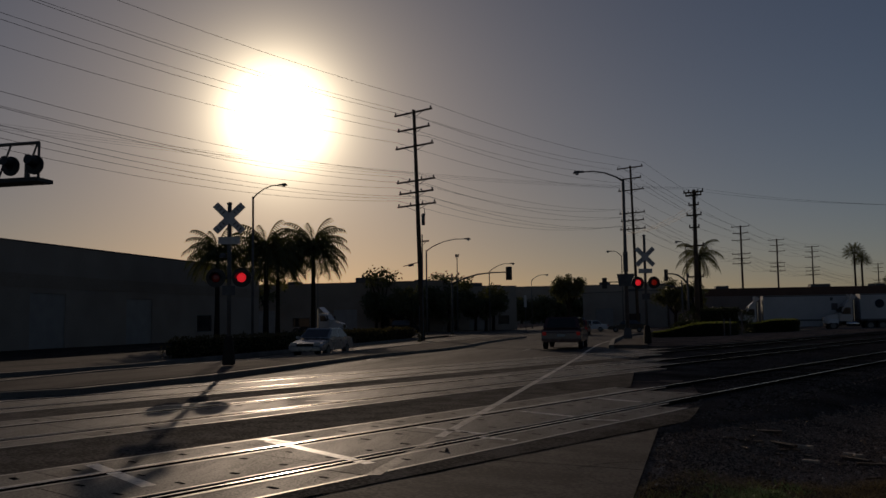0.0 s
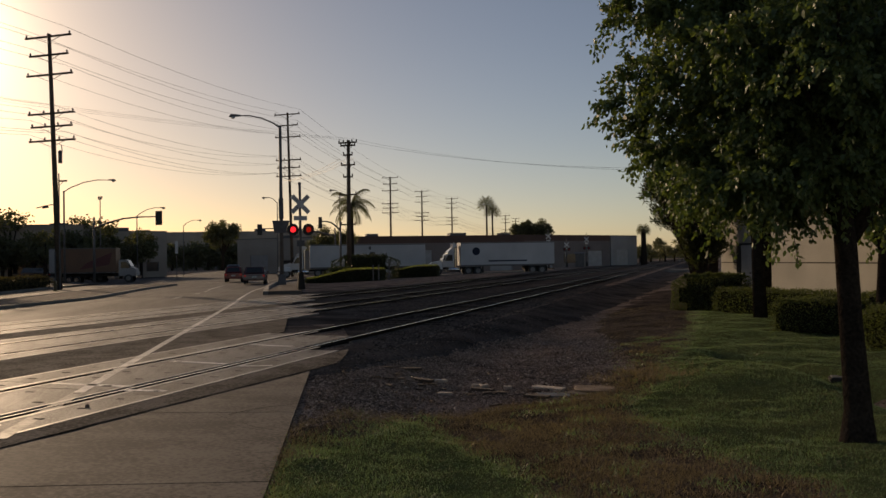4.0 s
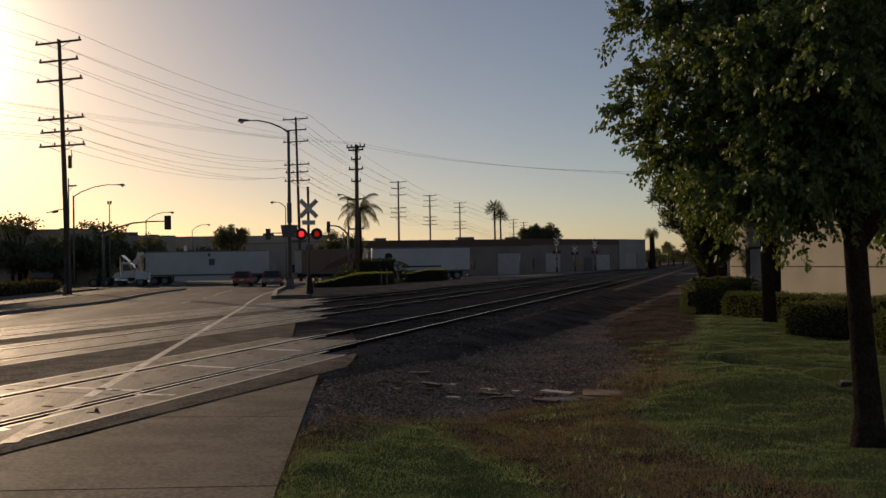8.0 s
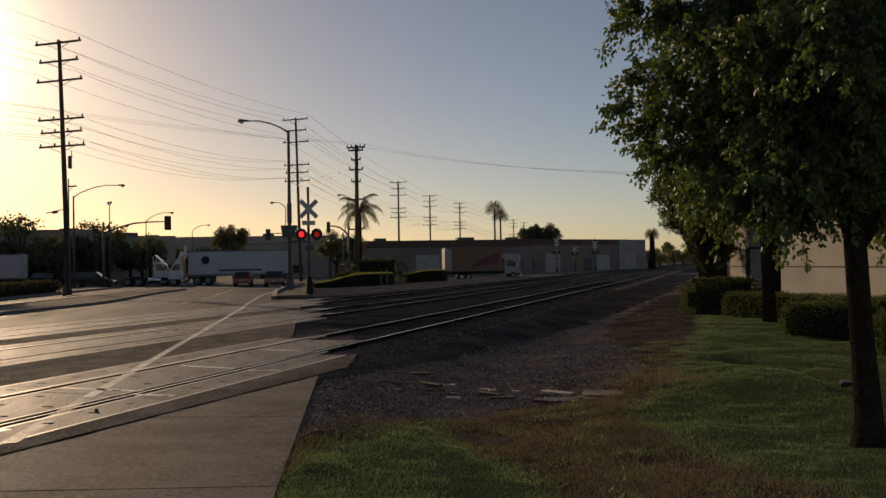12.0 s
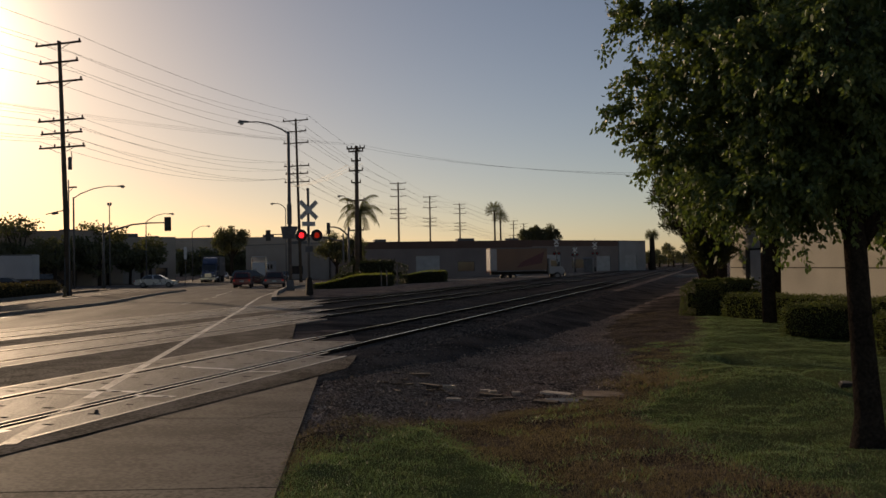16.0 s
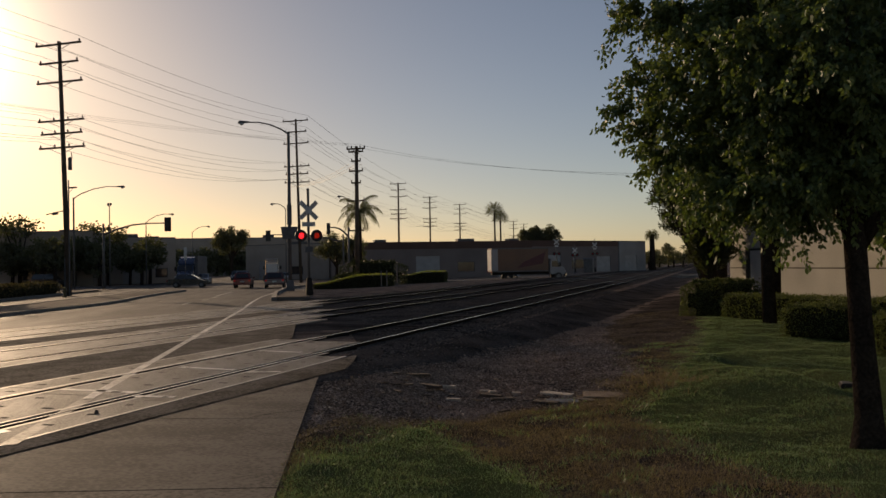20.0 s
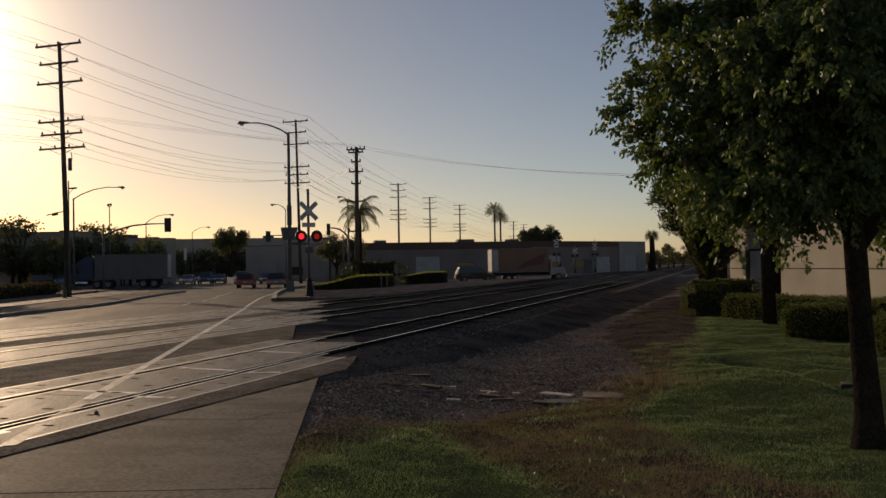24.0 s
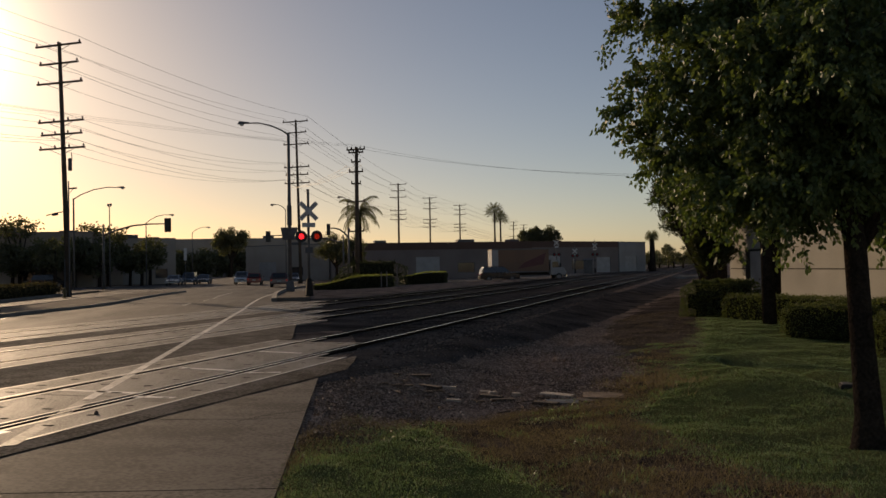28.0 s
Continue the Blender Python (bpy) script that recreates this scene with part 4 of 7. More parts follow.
# ---------------------------------------------------------------- buildings
def facade(name, a, b, depth, h, wall, label, bays=(), fascia=None, roofbits=(), z0=-0.3, thick=0.3, band=None):
    """A flat-roofed building: a to b is its front line, seen with a on the left; depth goes away.
    bays: (start, end, low, high, kind) along the front, in metres."""
    a, b = Vector((a[0], a[1], 0)), Vector((b[0], b[1], 0))
    d = (b - a).normalized()
    ang = math.degrees(math.atan2(d.y, d.x))
    L = (b - a).length
    ob = base(name, pose(a.x, a.y, z0, 0, 0, ang), label, "building")
    cuts = sorted(bays)
    x = 0.0
    for s0, s1, lo, hi, kind in cuts:
        if s0 > x:
            part("wall", Shape().box(x, s0, 0, thick, 0, h), wall, ob)
        if lo > 0:
            part("wall", Shape().box(s0, s1, 0, thick, 0, lo), wall, ob)
        part("wall", Shape().box(s0, s1, 0, thick, hi, h), wall, ob)
        if kind == "roller":
            door = part("roller_door", Shape().box(s0, s1, 0.12, 0.17, lo, hi), M_DOOR, ob, "grey metal roller door")
            for k in range(max(1, int((hi - lo) / 0.5))):
                part("slat", Shape().box(s0, s1, 0.1, 0.12, lo + 0.5 * k + 0.05, lo + 0.5 * k + 0.45), M_DOOR, door)
        else:
            win = part("window", Shape().box(s0, s1, 0.14, 0.16, lo, hi), M_PANE, ob, "dark window")
            part("frame", Shape().box(s0, s1, 0.05, 0.14, lo, lo + 0.08).box(s0, s1, 0.05, 0.14, hi - 0.08, hi).box(s0, s0 + 0.08, 0.05, 0.14, lo + 0.08, hi - 0.08).box(s1 - 0.08, s1, 0.05, 0.14, lo + 0.08, hi - 0.08), M_GREY, win)
        x = s1
    if x < L:
        part("wall", Shape().box(x, L, 0, thick, 0, h), wall, ob)
    part("wall", Shape().box(0, thick, thick, depth, 0, h), wall, ob)
    part("wall", Shape().box(L - thick, L, thick, depth, 0, h), wall, ob)
    part("wall", Shape().box(thick, L - thick, depth - thick, depth, 0, h), wall, ob)
    roof = part("roof", Shape().box(thick, L - thick, thick, depth - thick, h - 0.6, h - 0.4), M_ROOF, ob)
    part("parapet_cap", Shape().box(-0.05, L + 0.05, -0.06, thick + 0.05, h, h + 0.1), fascia or M_GREY, ob)
    if fascia:
        part("fascia", Shape().box(0, L, -0.05, -0.002, h - 1.1, h - 0.002), fascia, ob)
    if band:
        part("band", Shape().box(0, L, -0.04, -0.002, band[0], band[1]), band[2], ob)
    for px, py, sx_, sy_, sz_ in roofbits:
        part("roof_unit", Shape().box(px, px + sx_, py, py + sy_, h - 0.4, h + sz_), M_GREY, roof, "rooftop air unit", bevel=0.04)
    return ob


# warehouses along the far side of the street
wa = [(14, 18, 0, 4.2, "roller"), (26, 30, 0, 4.0, "roller"), (38, 41, 0.9, 2.6, "window")]
facade("warehouse", st(-44.5, 40), st(-44.5, 92), 30, 7.9, M_HAZEWALL, "long dark stucco warehouse facing the street", wa, None, ((8, 8, 3, 2, 0.9), (22, 6, 2, 2, 0.7), (36, 10, 2.5, 2, 0.8)), z0=-0.3, band=(4.6, 5.6, M_STUCCO))
facade("warehouse", st(-44.5, -8), st(-44.5, 39.5), 30, 8.1, M_HAZEWALL, "long dark warehouse with a plain parapet", (), None, ((12, 8, 3, 2, 0.8),), z0=-0.3)
wb = [(2, 6, 0, 3.6, "roller"), (9, 12, 0.9, 2.4, "window"), (15, 19, 0, 3.6, "roller"), (22, 25, 0.9, 2.4, "window"), (29, 33, 0, 3.6, "roller"), (37, 40, 0.9, 2.4, "window")]
facade("warehouse", st(-78, 128), st(-31, 128), 28, 7.8, M_STUCCO, "tan stucco warehouse beyond the cross street", wb, None, ((5, 5, 3, 2, 0.9), (18, 7, 2, 2, 0.8), (31, 5, 4, 3, 1.1), (40, 9, 2, 2, 0.7)))
facade("warehouse", st(-30.5, 136), st(-21.5, 141), 28, 7.2, M_HAZEWALL, "dark low warehouse beyond the junction", [(2, 5, 0, 3.4, "roller"), (7, 9, 0.9, 2.4, "window")], None, ((3, 5, 3, 2, 0.8),))
facade("warehouse", st(-130, 320), st(6, 320), 24, 13.8, M_HAZEWALL, "long dark warehouse closing the street's far end", [(66, 72, 0, 5, "roller"), (80, 86, 1, 4, "window"), (98, 104, 0, 5, "roller"), (112, 118, 1, 4, "window"), (124, 130, 0, 5, "roller")], None, ((70, 6, 4, 3, 1.2), (112, 6, 4, 3, 1.2)))
facade("warehouse", st(-12.0, 161), st(3, 150), 28, 6.3, M_HAZEWALL, "dark low warehouse seen past the junction", [(3, 7, 0, 3.4, "roller"), (10, 13, 0.9, 2.4, "window")], None, ((6, 5, 3, 2, 0.7),))
wc = [(4, 8, 0.9, 2.6, "window"), (13, 17, 0, 3.6, "roller"), (20, 23, 0.9, 2.6, "window"), (27, 31, 0, 3.6, "roller")]
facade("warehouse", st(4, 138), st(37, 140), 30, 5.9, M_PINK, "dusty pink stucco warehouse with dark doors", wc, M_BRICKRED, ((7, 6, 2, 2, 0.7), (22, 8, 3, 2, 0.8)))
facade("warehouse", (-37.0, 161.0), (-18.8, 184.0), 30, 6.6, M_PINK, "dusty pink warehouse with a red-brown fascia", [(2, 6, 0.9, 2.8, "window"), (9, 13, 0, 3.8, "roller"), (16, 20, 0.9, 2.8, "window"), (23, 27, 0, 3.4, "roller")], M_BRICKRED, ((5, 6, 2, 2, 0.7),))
facade("warehouse", (-18.6, 184.3), (-13.7, 192), 40, 6.6, M_GREYWALL, "pale grey warehouse beside the far crossing", [(2, 6, 0, 3.6, "roller")], None, ())

# cream hall beside the lawn
hall = facade("cream_hall", (0.875, 43.0), (12.4, 7.5), 26, 9.6, M_CREAM, "tall cream tilt-up hall with shallow panel joints", [], None, (), z0=-0.35, thick=0.35)
L_hall = math.hypot(11.525, 35.5)
# near-black strip draws the joint's shadow below the lip
part("panel_joint", Shape().box(0.1, L_hall - 0.1, -0.012, -0.002, 1.52, 1.56), M_CHASSIS, hall, "horizontal joint, its shadow drawn as a dark strip")
part("joint_lip", Shape().box(0.1, L_hall - 0.1, -0.03, -0.002, 1.565, 1.6), M_CREAM, hall)
door = part("service_door", Shape().box(2.75, 4.05, -0.05, -0.004, 0.05, 2.3), M_DOOR, hall, "pale metal service door", bevel=0.01)
part("door_jamb", Shape().box(2.2, 2.75, -0.06, -0.004, 0.0, 2.4).box(2.75, 4.15, -0.06, -0.004, 2.31, 2.4), M_CHASSIS, hall, "dark door frame")
part("door_handle", Shape().box(3.85, 3.95, -0.1, -0.05, 1.05, 1.12), M_CHROME, door)

# far cabinet beside the distant crossing, posts, low fence rails
cab = base("signal_cabinet", pose(-20.9, 153.0, -0.2), "pale metal railway signal cabinet", "cabinet")
part("body", Shape().box(-0.8, 0.8, -0.6, 0.6, 0.15, 2.6), M_GALV, cab, bevel=0.03)
part("plinth", Shape().box(-0.9, 0.9, -0.7, 0.7, 0, 0.15), M_CONCRETE, cab)
part("roof", Shape().hull([(-0.95, -0.75, 2.6), (0.95, -0.75, 2.6), (0.95, 0.75, 2.6), (-0.95, 0.75, 2.6)], [(-0.9, -0.1, 2.85), (0.9, -0.1, 2.85), (0.9, 0.1, 2.85), (-0.9, 0.1, 2.85)]), M_GREY, cab)


def post(x, y, h, r=0.06, label="short grey metal post", top=None):
    p = base("marker_post", pose(x, y, hz(x, y)), label, "post", "short posts")
    part("shaft", Shape().pipe([(0, 0, 0), (0, 0, h)], r, 8), M_GALV, p)
    part("cap", Shape().pipe([(0, 0, h), (0, 0, h + 0.05)], [r * 1.2, r * 0.5], 8), M_GREY, p)
    if top:
        part("sign_plate", Shape().box(-0.02, 0.02, -0.25, 0.25, h - top, h), M_SIGNWHITE, p, "white sign plate")
    return p


for px, D_, hh, tp in ((-26.85, 67.6, 1.3, None), (-26.35, 67.6, 1.3, None), (-25.4, 67.6, 1.7, None), (-27.3, 125.0, 3.0, 1.0), (-21.5, 140.0, 2.6, 0.8)):
    post(px, D_, hh, 0.06, "thin metal post with a white plate" if tp else "short grey metal post", tp)
bx, by = st(-16.05, 113.2)
sgn = base("keep_right_sign", pose(bx, by, hz(bx, by), 0, 0, 26), "white narrow sign on a thin post beyond the junction", "road sign")
part("post", Shape().pipe([(0, 0, 0), (0, 0, 4.9)], 0.05, 6), M_GALV, sgn)
part("plate", Shape().box(-0.17, 0.17, -0.08, -0.055, 3.3, 4.9), M_SIGNWHITE, sgn)
hx, hy = st(-18.5, 68)
hyd = base("fire_hydrant", pose(hx, hy, hz(hx, hy) + 0.0), "stubby dull fire hydrant by the pole", "hydrant")
part("barrel", Shape().pipe([(0, 0, 0), (0, 0, 0.1), (0, 0, 0.12), (0, 0, 0.6), (0, 0, 0.75), (0, 0, 0.8)], [0.18, 0.18, 0.12, 0.12, 0.1, 0.03], 10), M_AMBER, hyd, smooth=True)
part("outlet", Shape().pipe([(-0.22, 0, 0.45), (0.22, 0, 0.45)], 0.06, 8), M_AMBER, hyd)
# flat distance
tagged(part("backdrop_town", Shape().box(-900, 1200, 1500, 1510, -2, 12), M_FARHILL), "hazy flat distance", "backdrop", kind="structure")

# ---------------------------------------------------------------- plants
rng = np.random.default_rng(7)


def leaf_cloud(name, centres, length, width, material, parent, droop=0.4, label="", ways=None, kind="", corners=4):
    """Many small folded leaves, each of four or six corners, at the given places."""
    c = np.asarray(centres, float)
    k = len(c)
    way = rng.normal(size=(k, 3)) if ways is None else np.asarray(ways) + 0.45 * rng.normal(size=(k, 3))
    way[:, 2] -= droop
    way /= np.linalg.norm(way, axis=1)[:, None]
    side = np.cross(way, rng.normal(size=(k, 3)))
    side /= np.linalg.norm(side, axis=1)[:, None] + 1e-9
    up = np.cross(side, way)
    size = rng.uniform(0.7, 1.25, (k, 1))
    le, wi = length * size, width * size
    m = corners
    v = np.empty((k, m, 3))
    v[:, 0] = c
    rim = ((0.45, 0.5),) if m == 4 else ((0.22, 0.44), (0.62, 0.46))
    for i, (along_, out_) in enumerate(rim):
        sag = up * (wi * 0.15 - le * 0.1 * along_ * (m == 6))
        v[:, 1 + i] = c + way * le * along_ + side * wi * out_ + sag
        v[:, m - 1 - i] = c + way * le * along_ - side * wi * out_ + sag
    v[:, m // 2] = c + way * le - up * le * 0.12
    me = bpy.data.meshes.new(name)
    me.vertices.add(m * k)
    me.vertices.foreach_set("co", v.ravel())
    me.loops.add(m * k)
    me.loops.foreach_set("vertex_index", np.arange(m * k, dtype=np.int32))
    me.polygons.add(k)
    me.polygons.foreach_set("loop_start", np.arange(0, m * k, m, dtype=np.int32))
    me.polygons.foreach_set("loop_total", np.full(k, m, dtype=np.int32))
    me.materials.append(material)
    me.update(calc_edges=True)
    ob = new(name, me)
    ob.parent = parent
    if label:
        ob["label"] = label
    if kind:
        ob["kind"] = kind
    return ob


def ball(k):
    p = rng.normal(size=(k, 3))
    return p / np.linalg.norm(p, axis=1)[:, None] * rng.uniform(0, 1, (k, 1)) ** (1 / 2.2)


def round_tree(x, y, z0, centre, radii, fork, trunk_r, leaves, leaf, material, label, clumps=120, clump_r=0.42, limbs=9, lean=(0, 0), hollow=0.25, lobes=(), sprays=0):
    """A broad-leaved tree: centre and radii of its crown are from its foot."""
    tree = base("tree", pose(x, y, z0), label, "tree", "trees on the lawn")
    c, r = np.array(centre), np.array(radii)
    lx, ly = lean
    part("trunk", Shape().pipe([(0, 0, -0.15), (0.01, 0, 0.06), (0.02 + lx * 0.1, ly * 0.1, 0.3), (lx * 0.5, ly * 0.5, fork * 0.6), (lx, ly, fork), (lx * 1.3, ly * 1.3, fork + 0.5)],
                               [trunk_r * 1.7, trunk_r * 1.35, trunk_r * 1.05, trunk_r * 0.88, trunk_r * 0.85, trunk_r * 0.5], 14), M_BARK, tree, smooth=True)
    ctr = []
    while len(ctr) < clumps:
        p = rng.uniform(-1.25, 1.25, 3)
        d = (abs(p[0] / (0.95 + 0.05 * p[2])) ** 2.6 + abs(p[1] / (0.95 + 0.05 * p[2])) ** 2.6 + abs(p[2]) ** 2.6) ** (1 / 2.6)
        wob = 1.0 + 0.42 * noise.noise((p[0] * 1.9 + x, p[1] * 1.7 + y, p[2] * 1.7))
        if lobes:
            if any((p[0] - a) ** 2 + (p[1] - b) ** 2 + (p[2] - e) ** 2 < (f * (0.85 + 0.15 * wob)) ** 2 for a, b, e, f in lobes):
                ctr.append(c + p * r)
        elif d < wob * 0.92 and d > hollow and p[2] > -0.95:
            ctr.append(c + p * r)
    ctr = np.array(ctr)
    far = ctr[np.argsort(-np.linalg.norm((ctr - c) / r, axis=1))]
    twig = Shape()
    for k in range(limbs):
        tip = Vector(far[k * 5 % len(far)])
        root = Vector((lx, ly, fork - 0.12 + 0.05 * (k % 4)))
        mid = root.lerp(tip, 0.45) + Vector((0, 0, 0.25 * (1 + k % 2)))
        part("limb", Shape().pipe([root, root.lerp(mid, 0.5), mid, mid.lerp(tip, 0.6), tip], [trunk_r * 0.42, trunk_r * 0.34, trunk_r * 0.25, trunk_r * 0.14, 0.008], 7), M_BARK, tree, smooth=True)
        for j in range(6):
            q = Vector(ctr[(k * 13 + j * 7) % len(ctr)])
            if (q - mid).length < 1.6:
                twig.pipe([mid, mid.lerp(q, 0.5) + Vector((0, 0, 0.06)), q], [trunk_r * 0.12, 0.012, 0.005], 5)
    if twig.v:
        tagged(part("twig_mass", twig, M_BARK, tree), kind="stuff")
    per = leaves // clumps
    if sprays:
        # each clump is a bundle of twigs that arch outwards, their leaves hanging along them
        pts, ways, rods = [], [], Shape()
        steps_ = np.linspace(0.15, 1.0, per // sprays)[:, None]
        for q in ctr:
            away = (q - c) / r
            for k in range(sprays):
                d = away * 0.75 + rng.normal(size=3) * 0.62 + np.array([0, 0, 0.28])
                d /= np.linalg.norm(d)
                reach = clump_r * rng.uniform(0.7, 1.5)
                line = q + d * reach * steps_ + np.array([0, 0, -0.3]) * reach * steps_ ** 2
                pts.append(line + rng.normal(size=line.shape) * 0.022)
                ways.append(np.repeat(d[None] * 0.35, len(line), 0) + rng.normal(size=line.shape) * 0.3)
                if k % 3 == 0:
                    rods.pipe([q, line[len(line) // 2], line[-1]], [0.006, 0.004, 0.002], 3)
        tagged(part("twig_mass", rods, M_BARK, tree), kind="stuff")
        leaf_cloud("crown", np.concatenate(pts), leaf, leaf * 0.52, material, tree, 0.75, ways=np.concatenate(ways), corners=6)
    else:
        pts = np.concatenate([q + ball(per) * clump_r * rng.uniform(0.6, 1.25) * np.array([1, 1, 0.85]) for q in ctr])
        leaf_cloud("crown", pts, leaf, leaf * 0.55, material, tree, 0.55, ways=(pts - c) / r * 0.6)
    # upright leafy shoots at the outline
    shoots, ways, stems = [], [], Shape()
    for k in range(60):
        q = far[k % (len(far) // 2)]
        d = (q - c) / np.linalg.norm((q - c))
        d = d * 0.6 + np.array([0, 0, 0.75]) + rng.normal(size=3) * 0.15
        reach = rng.uniform(0.25, 0.5)
        stems.pipe([q - d * 0.1, q + d * reach * 0.6, q + d * reach], [0.006, 0.004, 0.002], 4)
        for j in range(16):
            shoots.append(q + d * reach * (0.1 + 0.9 * j / 15) + rng.normal(size=3) * 0.012)
            ways.append(d * 0.3 + rng.normal(size=3) * 0.6)
    tagged(part("shoot_stem_mass", stems, M_BARK, tree), kind="stuff")
    leaf_cloud("shoot_leaf_mass", shoots, leaf, leaf * 0.5, material, tree, 0.7, ways=ways, kind="stuff")
    return tree


TX, TY = 1.30, 8.40
round_tree(TX, TY, hz(TX, TY), (-0.33, 0.35, 3.42), (1.88, 1.8, 1.5), 1.85, 0.112, 170000, 0.054, M_LEAF,
           "leafy ornamental pear tree with dense dark green crown on the lawn", 360, 0.34, 11, (-0.06, 0.0), 0.0,
           ((-0.55, 0.0, 0.48, 0.36), (-0.66, 0.1, 0.06, 0.34), (-0.66, 0.1, -0.34, 0.24), (-0.44, 0.0, -0.5, 0.26), (-0.27, -0.1, -0.55, 0.33), (-0.45, 0.0, 0.12, 0.34), (-0.2, 0.0, 0.6, 0.36), (0.28, 0.1, 0.62, 0.38), (0.64, 0.0, 0.34, 0.34), (0.6, -0.1, -0.2, 0.38),
            (0.42, 0.1, -0.66, 0.34), (0.0, 0.0, 0.0, 0.55), (0.0, 0.6, 0.1, 0.45), (0.05, -0.6, 0.0, 0.45), (-0.05, -0.3, -0.55, 0.36),
            (-0.38, 0.2, 0.25, 0.36), (-0.4, -0.2, 0.05, 0.34), (0.95, 0.0, 0.25, 0.3), (0.95, 0.0, -0.2, 0.3), (0.8, 0.1, -0.5, 0.28)), 9)
round_tree(3.7, 20.4, -0.32, (0.0, 0, 4.15), (2.0, 1.9, 1.45), 1.95, 0.15, 22000, 0.09, M_LEAF, "young leafy tree with forked trunk behind the hedge", 80, 0.42, 6, (0.1, 0))
round_tree(4.95, 13.5, -0.32, (0.0, 0, 3.7), (1.45, 1.45, 1.35), 2.0, 0.1, 14000, 0.08, M_LEAF, "small leafy tree with yellow-green tips beside the hall", 60, 0.32, 6)

# a tree beside the viewer of which a bough hangs over
bough = base("overhanging_tree", pose(3.3, 1.6, hz(3.3, 1.6)), "leafy tree whose low bough hangs over the lawn", "tree", "trees on the lawn")
part("trunk", Shape().pipe([(0, 0, -0.1), (0, 0, 1.2), (-0.05, 0.05, 2.6), (-0.1, 0.1, 3.6)], [0.16, 0.13, 0.11, 0.07], 12), M_BARK, bough, smooth=True)
tips, ways = [], []
for (ax, ay, az), (bx_, by_, bz) in (((-0.1, 0.1, 3.1), (-2.15, 1.9, 3.12)), ((-0.1, 0.1, 3.3), (-2.75, 1.95, 3.42)), ((-0.1, 0.1, 3.2), (-2.3, 2.2, 2.98))):
    a, b = Vector((ax, ay, az)), Vector((bx_, by_, bz))
    mid = a.lerp(b, 0.5) + Vector((0, 0, 0.32))
    part("limb", Shape().pipe([a, a.lerp(mid, 0.5) + Vector((0, 0, 0.12)), mid, mid.lerp(b, 0.5) + Vector((0, 0, 0.08)), b], [0.05, 0.035, 0.022, 0.012, 0.005], 7), M_BARK, bough, smooth=True)
    for k in range(80):
        t = rng.uniform(0.35, 1.0)
        p = (mid.lerp(b, (t - 0.5) * 2) if t > 0.5 else a.lerp(mid, t * 2))
        tips.append(np.array(p) + rng.normal(size=3) * np.array([0.07, 0.07, 0.06]))
        ways.append((0, 0, -0.5))
# its crown, above and beside the viewer
heap = []
while len(heap) < 60:
    p = rng.uniform(-1, 1, 3)
    if np.linalg.norm(p) < 1:
        heap.append(np.array([0.5, -0.4, 4.6]) + p * np.array([1.7, 1.5, 1.2]))
for k in range(7):
    tip = Vector(heap[k])
    part("limb", Shape().pipe([(-0.08, 0.06, 2.9 + 0.1 * k), tuple(Vector((-0.08, 0.06, 3.2 + 0.1 * k)).lerp(tip, 0.5)), tuple(tip)], [0.05, 0.03, 0.008], 6), M_BARK, bough, smooth=True)
leaf_cloud("crown", np.concatenate([q + ball(260) * 0.42 for q in heap]), 0.07, 0.042, M_LEAF, bough, 0.5)
# drooping sprays at the bough's end
for a, b, k in (((-1.95, 1.7, 3.05), (-2.42, 1.89, 2.67), 46), ((-2.05, 1.8, 3.1), (-2.3, 1.85, 2.74), 34), ((-2.15, 1.8, 3.2), (-2.8, 1.96, 3.05), 40), ((-2.0, 1.75, 3.1), (-2.2, 1.82, 2.9), 30), ((-2.5, 1.9, 3.12), (-2.72, 1.95, 2.98), 26)):
    a, b = Vector(a), Vector(b)
    part("twig", Shape().pipe([a, a.lerp(b, 0.5) + Vector((0, 0, 0.03)), b], [0.006, 0.004, 0.002], 5), M_BARK, bough)
    for j in range(k):
        tips.append(np.array(a.lerp(b, (j + 0.5) / k)) + rng.normal(size=3) * 0.03)
        ways.append((0, 0, -0.9))
leaf_cloud("leaves", tips, 0.06, 0.044, M_LEAF_YELLOW, bough, 0.6, "yellow-green heart-shaped leaves", ways, corners=6)


